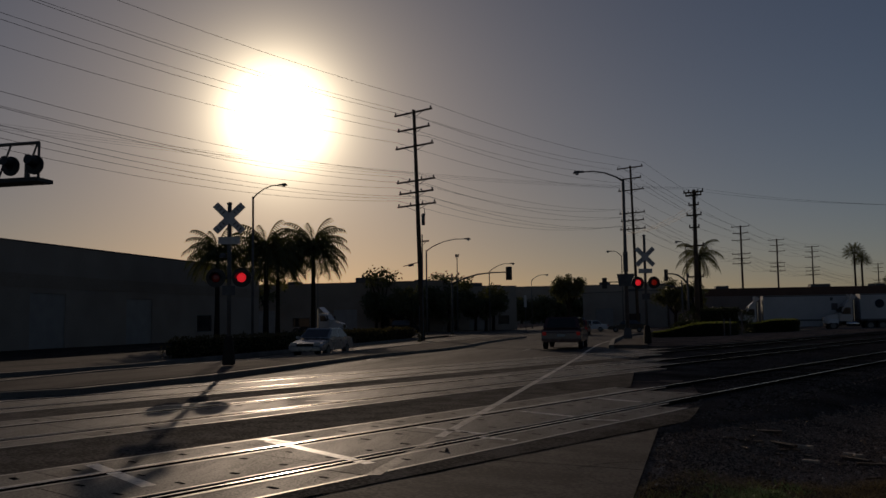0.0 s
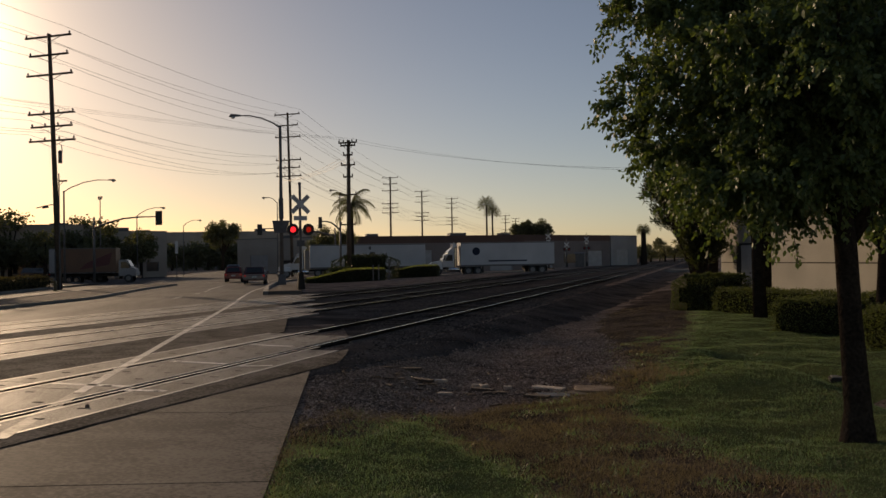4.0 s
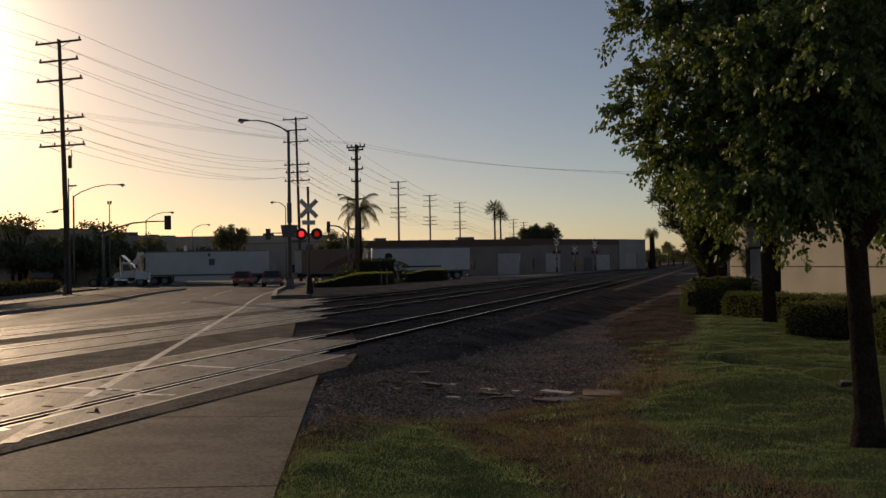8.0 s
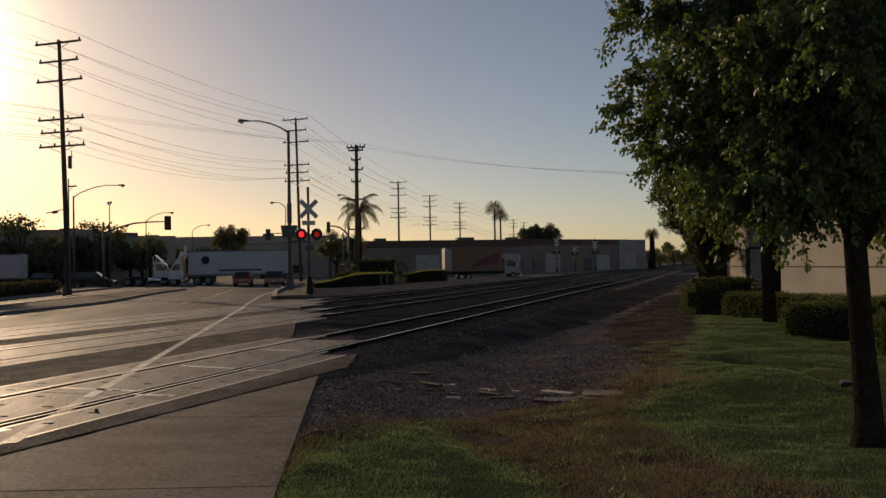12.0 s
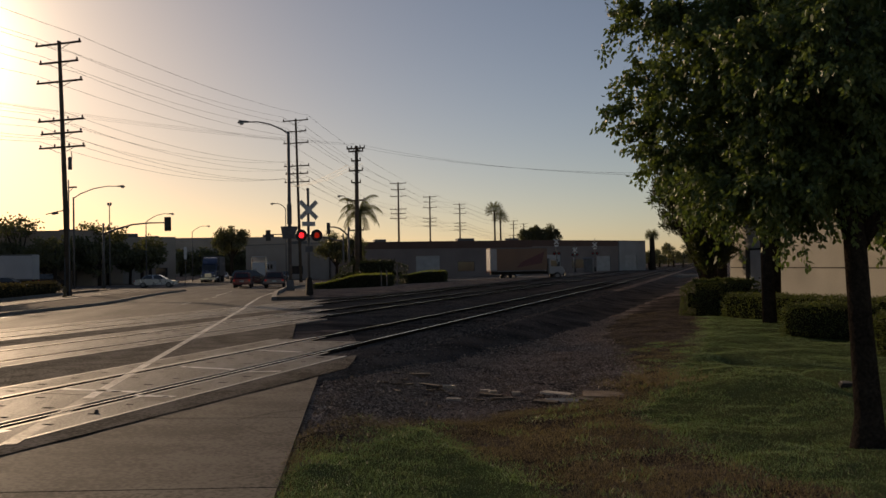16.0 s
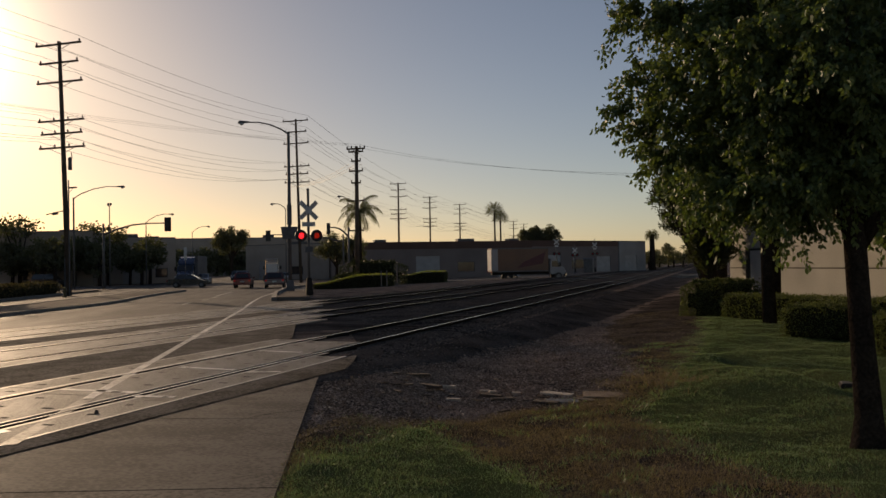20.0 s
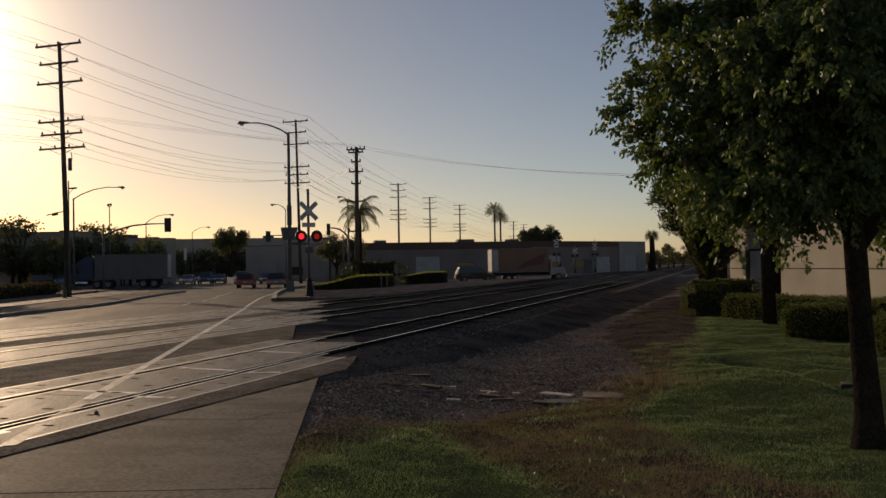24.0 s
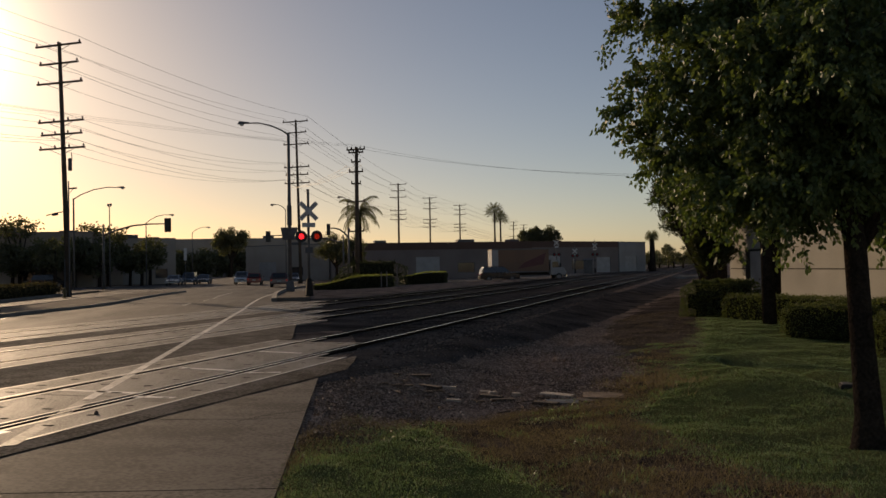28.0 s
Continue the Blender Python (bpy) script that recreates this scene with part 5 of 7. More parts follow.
def conifer(x, y, z0, h, r, lean, label, tufts=900, start=0.25, trunk_r=0.2, needle=0.25):
    tree = base("conifer", pose(x, y, z0), label, "tree", "trees by the tracks")
    lx, ly = lean
    part("trunk", Shape().pipe([(0, 0, -0.2), (lx * 0.2, ly * 0.2, h * 0.25), (lx * 0.55, ly * 0.55, h * 0.55), (lx, ly, h)], [trunk_r * 1.2, trunk_r, trunk_r * 0.7, 0.03], 12), M_BARK, tree, smooth=True)
    pts, ways = [], []
    boughs = max(14, tufts // 20)
    for k in range(boughs):
        t = start + (0.98 - start) * (k + rng.uniform(0, 1)) / boughs
        a = rng.uniform(0, 2 * math.pi)
        reach = r * (1.0 - 0.6 * abs(t - 0.5)) * rng.uniform(0.6, 1.1) * (1.0 if t < 0.8 else 1.9 * (1.03 - t) / 0.42 + 0.1)
        o = np.array([lx * t, ly * t, h * t])
        tip = o + np.array([math.cos(a) * reach, math.sin(a) * reach, reach * 0.25])
        if k % 2 == 0:
            part("limb", Shape().pipe([o, (o + tip) / 2 + np.array([0, 0, 0.05]), tip], [trunk_r * 0.22, trunk_r * 0.14, 0.01], 5), M_BARK, tree)
        for j in range(36):
            f = rng.uniform(0.25, 1.05)
            pts.append(o + (tip - o) * f + rng.normal(size=3) * 0.14 * r)
            ways.append((tip - o) / max(reach, 0.1) * 0.7 + np.array([0, 0, 0.5]))
    leaf_cloud("needles", np.repeat(np.array(pts), 6, axis=0) + rng.normal(size=(6 * len(pts), 3)) * 0.12, needle, needle * 0.2, M_PINE, tree, 0.0, ways=np.repeat(np.array(ways), 6, axis=0))
    return tree


conifer(1.83, 29.0, -0.32, 16.5, 1.65, (0.3, 0.2), "tall narrow dark conifer rising behind the lawn trees", 3600, 0.17, 0.24)
# added out of sight behind the pear trunk, only to shade the hall wall
conifer(3.9, 25.9, -0.32, 12.5, 1.5, (0.1, 0.0), "unseen conifer added to shade the hall's long wall", 1500, 0.25, 0.17)
conifer(1.45, 23.9, -0.32, 7.5, 1.0, (-0.2, 0.1), "slender pine on the lawn before the hedge", 700, 0.4, 0.16)
conifer(-0.1, 51.0, -0.35, 6.6, 1.1, (-2.6, 0.0), "sparse leaning dark pine beside the tracks", 460, 0.5, 0.24, 0.3)
conifer(0.0, 41.2, -0.35, 9.0, 1.05, (-0.2, 0.2), "dark pine with drooping boughs by the hall's corner", 1000, 0.16, 0.27, 0.34)
conifer(0.6, 56.0, -0.35, 9.0, 1.8, (0.5, 0.0), "dark pine beside the tracks", 1400, 0.3, 0.3, 0.4)


def hedge(p, q, width, h, label, z=None, leaves=260, leaf=0.05, rounded=0.12, wob=0.06, skin=M_HEDGE, h0=None, top=None):
    """A clipped hedge from p to q: a core of twigs under a skin of leaves. h0: its height at p; top: brighter leaves
    that paint sunlight on it.
    """
    p, q = Vector((*p, 0)), Vector((*q, 0))
    d = q - p
    L, ang = d.length, math.degrees(math.atan2(d.y, d.x))
    z0 = hz(p.x, p.y) - 0.05 if z is None else z
    h0 = h if h0 is None else h0

    def high(u):
        return h0 + (h - h0) * ease(u * 1.5)
    ob = base("hedge", pose(p.x, p.y, z0, 0, 0, ang), label, "hedge", "clipped hedges")
    core = Shape()
    cuts = [0.0, 1.0] if h0 == h else [0.0, 0.17, 0.34, 0.5, 0.67, 1.0]
    rings = [[(0.04 + (L - 0.08) * u, y_, z_) for y_, z_ in ((0.05, 0.0), (width - 0.05, 0.0), (width - 0.05, high(u) - 0.06), (0.05, high(u) - 0.06))] for u in cuts]
    core.add([v for r_ in rings for v in r_], [(0, 1, 2, 3), tuple(4 * (len(cuts) - 1) + i for i in (3, 2, 1, 0))]
             + [(4 * k + i, 4 * k + 4 + i, 4 * k + 4 + (i + 1) % 4, 4 * k + (i + 1) % 4) for k in range(len(cuts) - 1) for i in range(4)])
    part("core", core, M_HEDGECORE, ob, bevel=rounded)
    k = int((L * width + 2 * (L + width) * h) * leaves)
    face = rng.uniform(0, L * width + 2 * (L + width) * h, k)
    pts, ways, tops = [], [], []
    for f in face:
        u, v, j = rng.uniform(0, 1), rng.uniform(0, 1), rng.normal() * 0.03
        if f < L * width:
            pt, w = (u * L, v * width, high(u)), (0, 0, 1)
        elif f < L * width + 2 * L * h:
            fr = rng.uniform() < 0.5
            pt, w = (u * L, 0 if fr else width, v * high(u)), (0, -1 if fr else 1, 0.4)
        else:
            fr = rng.uniform() < 0.5
            pt, w = (0 if fr else L, u * width, v * (h0 if fr else h)), (-1 if fr else 1, 0, 0.4)
        n_ = wob * noise.noise((pt[0] * 2.2 + p.x, pt[1] * 2.2, pt[2] * 2.2)) + j
        e = rounded * max(0.0, pt[2] / h - 0.82) / 0.18
        x_, y_ = pt[0], pt[1]
        x_ = min(max(x_, e), L - e)
        y_ = min(max(y_, e), width - e)
        pts.append((x_ + w[0] * n_, y_ + w[1] * n_, pt[2] + (n_ if w[2] == 1 else 0)))
        ways.append(w)
        tops.append(w[2] == 1)
    pts, ways, tops = np.array(pts), np.array(ways) * 0.8, np.array(tops)
    if top:
        leaf_cloud("top_leaves", pts[tops], leaf * 0.9, leaf * 0.45, top, ob, 0.0, "green top with sunlight in its leaf colour", ways[tops] * 1.5)
        pts, ways = pts[~tops], ways[~tops]
    leaf_cloud("leaves", pts, leaf, leaf * 0.6, skin, ob, 0.0, ways=ways)
    return ob


hedge((2.72, 17.2), (3.6, 15.35), 4.4, 0.76, "thick clipped box hedge with lit top leaves", leaves=1500, leaf=0.042)
hedge((1.39, 19.75), (2.85, 18.75), 1.1, 0.74, "low clipped dark hedge on the lawn", leaves=1200, leaf=0.042)
hedge((0.28, 26.8), (5.2, 20.4), 1.1, 0.74, "long clipped hedge before the cream hall", leaves=700)
hedge((-0.97, 28.5), (0.27, 27.65), 2.6, 1.12, "rounded shrub clipped like a hedge", leaves=1300, rounded=0.3, wob=0.1)
hedge((5.4, 20.6), (9.5, 15.0), 1.0, 0.8, "clipped hedge along the cream wall", leaves=220)
# dark pine leaves paint the shaded faces, M_BERM leaves the sunlit top
hedge((-33.63, 68.5), (-27.02, 69.5), 2.6, 1.18, "low bank hedge with sun and shade in its leaf colours", z=-0.3, skin=M_PINE, top=M_BERM, leaves=150, leaf=0.11, rounded=0.06, wob=0.05, h0=0.42)
hedge((-34.0, 77.4), (-29.8, 82.4), 2.6, 2.35, "tall dark rounded hedge by the pole", z=-0.3, leaves=160, leaf=0.12, rounded=1.0, wob=0.45, skin=M_PINE)
# same dark leaf colour for shaded faces, bright one for the lit top
hedge((-31.98, 86.0), (-27.25, 86.6), 2.2, 1.3, "low bank hedge along the cross street", z=-0.3, skin=M_PINE, top=M_BERM, leaves=130, leaf=0.12, rounded=0.06, wob=0.06, h0=0.9)
hedge((-33.2, 71.6), (-30.6, 72.2), 1.6, 1.2, "dark shrub at the street corner", z=-0.3, leaves=120, leaf=0.12, rounded=0.5, wob=0.35, skin=M_PINE)
hedge(st(-21.2, 36.0), st(-21.2, 77.0), 1.2, 1.0, "long dusty dark hedge along the far pavement", z=-0.3, skin=M_HEDGEDRY, leaves=50, leaf=0.14, rounded=0.3, wob=0.2)


def far_tree(x, y, h, r, label, count=2600, z0=-0.3, squash=0.8, leaf=0.42):
    tree = base("tree", pose(x, y, z0), label, "tree", "distant trees")
    part("trunk", Shape().pipe([(0, 0, -0.2), (0.1, 0, h * 0.35), (0, 0.1, h * 0.7)], [r * 0.09, r * 0.07, r * 0.03], 8), M_BARK, tree, smooth=True)
    c = np.array([0, 0, h - r * squash])
    ctr = []
    while len(ctr) < 34:
        p = rng.uniform(-1, 1, 3)
        if np.linalg.norm(p) < 0.95:
            ctr.append(c + p * np.array([r, r, r * squash]))
    for k in range(5):
        part("limb", Shape().pipe([(0, 0, h * 0.3), tuple((np.array([0, 0, h * 0.3]) + ctr[k]) / 2), tuple(ctr[k])], [r * 0.05, r * 0.035, 0.02], 5), M_BARK, tree)
    pts = np.concatenate([q + ball(count // 34) * r * 0.3 * rng.uniform(0.6, 1.2) for q in ctr])
    leaf_cloud("crown", pts, leaf, leaf * 0.6, M_FARLEAF, tree, 0.1)
    return tree


far_tree(-142.0, 232.0, 15.0, 6.2, "broad dark tree rising behind the warehouse roof", 6000, squash=0.6, leaf=0.6)
far_tree(-86.0, 104.0, 9.9, 3.8, "dark tree before the warehouse", 2200)
far_tree(-80.0, 108.0, 7.2, 3.0, "dark street tree before the warehouses", 1800)
far_tree(-92.6, 96.0, 10.1, 3.4, "sparse tree rising over the roof", 650, squash=0.5, leaf=0.5)
far_tree(-106.0, 84.0, 11.2, 4.0, "sparse tree rising over the roof", 650, leaf=0.6)
far_tree(-43.0, 211.0, 11.6, 3.0, "large dark tree over the far roofs", 6500)
far_tree(-38.8, 212.0, 11.8, 3.3, "dark tree over the far roofs", 6500)
far_tree(-52.4, 114.2, 6.9, 2.9, "dark leafy tree beyond the cross street", 5200, leaf=0.26, squash=0.7)
far_tree(-49.8, 114.4, 6.2, 2.4, "dark leafy shrub beyond the cross street", 3600, leaf=0.26)
far_tree(-83.0, 92.0, 7.0, 3.0, "dark tree in the forecourt", 1700)
for n_, s_, h_, r_ in ((-41.0, 125.5, 6.4, 2.8), (-33.0, 126.0, 6.9, 3.0), (-26.5, 131.0, 6.0, 2.6), (-29.4, 125.0, 6.3, 2.9), (-24.2, 127.5, 6.2, 2.8), (-36.5, 124.0, 6.2, 2.8)):
    far_tree(*st(n_, s_), h_, r_, "dusty dark street tree before the warehouse", 2600)
for n_, h_ in ((-44.5, 9.8), (-40.5, 9.2), (-36.6, 9.9), (-32.4, 9.3), (-28.4, 9.8), (-24.2, 9.0), (-20.4, 9.4)):
    far_tree(*st(n_, 303), h_, 5.2, "hazy dark tree at the street's far end", 1900, leaf=0.8, squash=0.9)
for x_, y_, h_, r_ in ((-19.5, 285, 6.0, 3.2), (-16.8, 300, 6.6, 3.4), (-15.2, 330, 9.2, 2.6), (-12.5, 310, 6.2, 3.4), (-9.0, 300, 7.2, 3.6), (-5.0, 320, 7.6, 4.2), (-1.0, 300, 7.0, 4.0), (4.0, 320, 8.0, 4.6), (-22.0, 360, 7.0, 4.4)):
    far_tree(x_, y_, h_, r_, "hazy dark tree beyond the far crossing", 1300, leaf=0.5)


def palm(x, y, h, r, fronds, label, trunk_r=0.2, fan=False, z0=-0.3, droop=1.0):
    fronds = int(fronds * 1.5)
    tree = base("palm_tree", pose(x, y, z0), label, "palm tree", "palm trees")
    part("trunk", Shape().pipe([(0, 0, -0.1), (0.05, 0, h * 0.4), (0, 0.05, h)], [trunk_r * 1.3, trunk_r, trunk_r * 0.85], 10), M_BARK, tree, smooth=True)
    for k in range(fronds):
        a = 2 * math.pi * (k * 0.618 % 1)
        el = 1.35 - 1.6 * (k + 0.5) / fronds
        pts, p = [], np.array([0, 0, h], float)
        d = np.array([math.cos(a) * math.cos(el), math.sin(a) * math.cos(el), math.sin(el)])
        n_ = 8
        for j in range(n_ + 1):
            pts.append(p.copy())
            p = p + d * r / n_
            d[2] -= 0.25 * droop
            d /= np.linalg.norm(d)
        sh = Shape().pipe(pts, [0.035] * (n_ + 1), 4)
        side = np.array([-math.sin(a), math.cos(a), 0])
        for j in range(1, n_ + 1):
            for m_ in (0.0, 0.5):
                q = pts[j] * (1 - m_) + pts[j - 1] * m_
                ll = r * (0.30 if not fan else 0.42) * (1.0 - 0.55 * abs(j / n_ - 0.5) * 2) * (0.75 if fan and j < 3 else 1)
                if fan and j < n_ * 0.45:
                    continue
                for sg in (-1, 1):
                    e = q + (side * sg * (0.75 if not fan else 0.55) + d * 0.5 - np.array([0, 0, 0.45 * droop])) * ll
                    w = (pts[j] - pts[j - 1]) * 0.16
                    sh.add([q - w, q + w, e], [(0, 1, 2)])
        part("frond", sh, M_FROND, tree)
    return tree


palm(-39.2, 92.2, 8.5, 3.2, 12, "feathery queen palm behind the signals", 0.17, droop=1.15)
palm(-61.3, 43.3, 7.6, 3.3, 30, "feathery queen palm by the warehouse", 0.2)
palm(-59.6, 52.6, 8.4, 3.9, 36, "large feathery queen palm by the warehouse", 0.2)
palm(-58.8, 46.5, 7.9, 3.6, 34, "feathery queen palm by the warehouse", 0.2)
palm(-61.5, 50.0, 7.4, 3.4, 28, "feathery queen palm by the warehouse", 0.18)
palm(-48.3, 194.1, 14.6, 2.5, 34, "tall slender fan palm over the roofs", 0.22, True, droop=0.35)
palm(-47.2, 195.3, 12.9, 2.2, 34, "tall slender fan palm beside its twin", 0.22, True, droop=0.35)
palm(-12.1, 189.6, 7.7, 1.7, 34, "stout fan palm beyond the far crossing", 0.6, True, droop=0.6)

# ---------------------------------------------------------------- lawn
def knots(t, *pairs):
    """A line through (t, value) pairs, level at both ends."""
    return float(np.interp(t, [p[0] for p in pairs], [p[1] for p in pairs]))


def lawn_cover(x, y):
    """How green the ground is: 1 mown lawn, 0 bare or dry."""
    wob = 0.3 * noise.noise((x * 0.9, y * 0.9, 1.0)) + 0.16 * noise.noise((x * 2.6, y * 2.6, 4.0))
    right = x - knots(y, (2, 1.1), (6.2, 0.8), (7.4, 0.3), (8.1, -0.3), (9.4, -0.8), (11, -0.85), (13.3, -0.6), (17, -0.45), (24, -0.3), (46, 0.1))
    left = min(knots(y, (3, -0.1), (6.2, -0.85), (7.2, -1.5), (8, -2.25), (8.8, -3.0), (9, -3.4)) - x, x + knots(y, (5, 4.2), (6.5, 3.5), (7.5, 3.4), (8.4, 3.25), (9.2, 2.8)))
    grow = ease((max(right, left - 0.12) + wob) / 0.8 + 0.5)
    return grow * ease((edge_n(x, y) + 0.02) / 0.12)


def dry_cover(x, y):
    wob = 0.35 * noise.noise((x * 1.2, y * 1.2, 2.0)) + 0.2 * noise.noise((x * 3.1, y * 3.1, 6.0))
    edge = knots(y, (5, -4.2), (7.4, -3.75), (8.2, -3.5), (8.8, -3.2), (9.8, -2.5), (10.4, -1.75), (11, -1.45), (13.3, -1.15), (17, -1.5), (21, -2.6), (26, -2.9), (36, -2.7), (46, -2.4))
    return ease((x - edge + wob) / 0.9 + 0.5) * ease((edge_n(x, y) + 0.02) / 0.12)


# cover and turf height on a grid of the lawn
CELL, LX0, LY0 = 0.1, -4.2, -6.0
LXN, LYN = 105, 520
green = np.zeros((LYN, LXN))
brown = np.zeros((LYN, LXN))
turf = np.zeros((LYN, LXN))
for j in range(LYN):
    for i in range(LXN):
        x, y = LX0 + i * CELL, LY0 + j * CELL
        green[j, i], brown[j, i] = lawn_cover(x, y), dry_cover(x, y)
        g = max(green[j, i], 0.35 * brown[j, i])
        turf[j, i] = hz(x, y) + g * (0.045 * noise.noise((x * 1.1, y * 1.1, 8)) + 0.028 * noise.noise((x * 3.3, y * 3.3, 2)) + 0.015)


def at_grid(grid, x, y):
    u, v = (np.asarray(x) - LX0) / CELL, (np.asarray(y) - LY0) / CELL
    i, j = np.clip(u.astype(int), 0, LXN - 2), np.clip(v.astype(int), 0, LYN - 2)
    u, v = np.clip(u - i, 0, 1), np.clip(v - j, 0, 1)
    return (grid[j, i] * (1 - u) + grid[j, i + 1] * u) * (1 - v) + (grid[j + 1, i] * (1 - u) + grid[j + 1, i + 1] * u) * v


def patch(name, grid, low, rise, material, label, category):
    """A sheet that dives under the ground where its cover ends."""
    sh = Shape()
    w = LXN
    verts = [(LX0 + i * CELL, LY0 + j * CELL, turf[j, i] + low + rise * grid[j, i]) for j in range(LYN) for i in range(LXN)]
    faces = []
    for j in range(LYN - 1):
        for i in range(LXN - 1):
            if grid[j:j + 2, i:i + 2].max() > 0.05:
                faces.append((j * w + i, j * w + i + 1, (j + 1) * w + i + 1, (j + 1) * w + i))
    used = sorted({k for f in faces for k in f})
    number = {k: m for m, k in enumerate(used)}
    sh.add([verts[k] for k in used], [tuple(number[k] for k in f) for f in faces])
    return tagged(part(name, sh, material, smooth=True), label, category, kind="structure")


patch("soil", brown, -0.062, 0.05, M_SOIL, "dry brown soil and thatch at the lawn's edge", "ground")
patch("lawn", green, -0.062, 0.062, M_LAWN, "mown green lawn with worn edges", "lawn")
# lawn beyond the near part
back = Shape()
bx = steps((-0.3, 6.2, 0.5), (6.2, 14, 1.3))
by = steps((45.9, 60, 1.0))
back.add([(x, y, hz(x, y) - 0.004) for y in by for x in bx], [(j * len(bx) + i, j * len(bx) + i + 1, (j + 1) * len(bx) + i + 1, (j + 1) * len(bx) + i) for j in range(len(by) - 1) for i in range(len(bx) - 1)])
bx2, by2 = steps((6.2, 14, 0.8)), steps((-6, 45.9, 0.8))
back.add([(x, y, hz(x, y) - 0.004) for y in by2 for x in bx2], [(j * len(bx2) + i, j * len(bx2) + i + 1, (j + 1) * len(bx2) + i + 1, (j + 1) * len(bx2) + i) for j in range(len(by2) - 1) for i in range(len(bx2) - 1)])
tagged(part("lawn_back", back, M_LAWN, smooth=True), "green lawn beside the cream hall", "lawn", kind="structure")


def blades(name, count, area, chance, height, width, material, label, power=1.0, seed=11):
    (x0, x1), (y0, y1) = area
    r_ = np.random.default_rng(seed)
    foot = np.zeros((0, 3))
    while len(foot) < count:
        x = r_.uniform(x0, x1, count)
        y = y0 + (y1 - y0) * r_.uniform(0, 1, count) ** power
        x = np.clip(x, LX0, LX0 + CELL * (LXN - 1))
        ok = r_.uniform(0, 1, count) < chance(x, y)
        foot = np.concatenate([foot, np.stack([x, y, at_grid(turf, x, y) - 0.015], 1)[ok]])
    foot = foot[:count]
    k = count
    a = r_.uniform(0, 2 * math.pi, k)
    w = np.stack([np.cos(a), np.sin(a), np.zeros(k)], 1) * width * (1 + 0.12 * foot[:, 1:2])
    swell = 0.75 + 0.5 * np.sin(foot[:, :1] * 2.1 + 1.3 * np.sin(foot[:, 1:2] * 1.7)) * np.sin(foot[:, 1:2] * 2.6 + np.sin(foot[:, :1] * 3.1))
    tall = height * r_.uniform(0.45, 1.25, (k, 1)) * (0.7 + 0.4 * swell)
    tip = foot + np.concatenate([r_.normal(size=(k, 2)) * tall * 0.6, tall], 1)
    v = np.stack([foot - w, foot + w, tip], 1)
    me = bpy.data.meshes.new(name)
    me.vertices.add(3 * k)
    me.vertices.foreach_set("co", v.ravel())
    me.loops.add(3 * k)
    me.loops.foreach_set("vertex_index", np.arange(3 * k, dtype=np.int32))
    me.polygons.add(k)
    me.polygons.foreach_set("loop_start", np.arange(0, 3 * k, 3, dtype=np.int32))
    me.polygons.foreach_set("loop_total", np.full(k, 3, dtype=np.int32))
    me.materials.append(material)
    me.update(calc_edges=True)
    return tagged(new(name, me), label, "grass", "", "stuff")


blades("grass", 640000, ((-4.0, 6.2), (4.2, 31)), lambda x, y: at_grid(green, x, y) ** 1.5, 0.031, 0.0014, M_BLADE, "short mown green grass blades", 2.2)
blades("dry_grass", 120000, ((-4.0, 2.5), (4.4, 31)), lambda x, y: np.clip(1.15 - at_grid(green, x, y), 0, 1) * at_grid(brown, x, y) * np.clip(1.2 - 0.1 * (y - 9), 0.06, 1) * (0.35 + 0.65 * (np.sin(x * 3.1 + np.sin(y * 2.2)) * np.sin(y * 2.7 + x) > -0.3)), 0.03, 0.0015, M_STRAW, "dry brown grass stubble", 2.0, 12)
blades("sparse_grass", 6500, ((-4.0, 1.0), (5.0, 19)), lambda x, y: np.clip(at_grid(brown, x, y) * (np.sin(x * 5.3 + 2 * np.sin(y * 2.9)) * np.sin(y * 4.1 - x * 2) - 0.15), 0, 1), 0.045, 0.0022, M_BLADE, "sparse green grass tufts in the dry soil", 1.1, 13)
blades("dead_blades", 40000, ((-4.0, 6.2), (4.2, 31)), lambda x, y: at_grid(green, x, y) * (0.3 + 0.7 * (np.sin(x * 2.3 + 1.7 * np.sin(y * 1.3)) * np.sin(y * 1.9 - x) > 0.1)), 0.028, 0.001, M_STRAW, "dead straw blades among the green grass", 2.2, 15)
blades("tall_weeds", 1000, ((-2.2, 0.6), (10.8, 14.2)), lambda x, y: np.exp(-((x + 0.75) / 0.45) ** 2 - ((y - 12.5) / 0.7) ** 2) * (0.1 + 0.9 * (np.sin(x * 7) * np.sin(y * 6 + x * 3) > 0.1)), 0.1, 0.0025, M_STRAW, "pale dry weeds beside the boards", 1.0, 14)

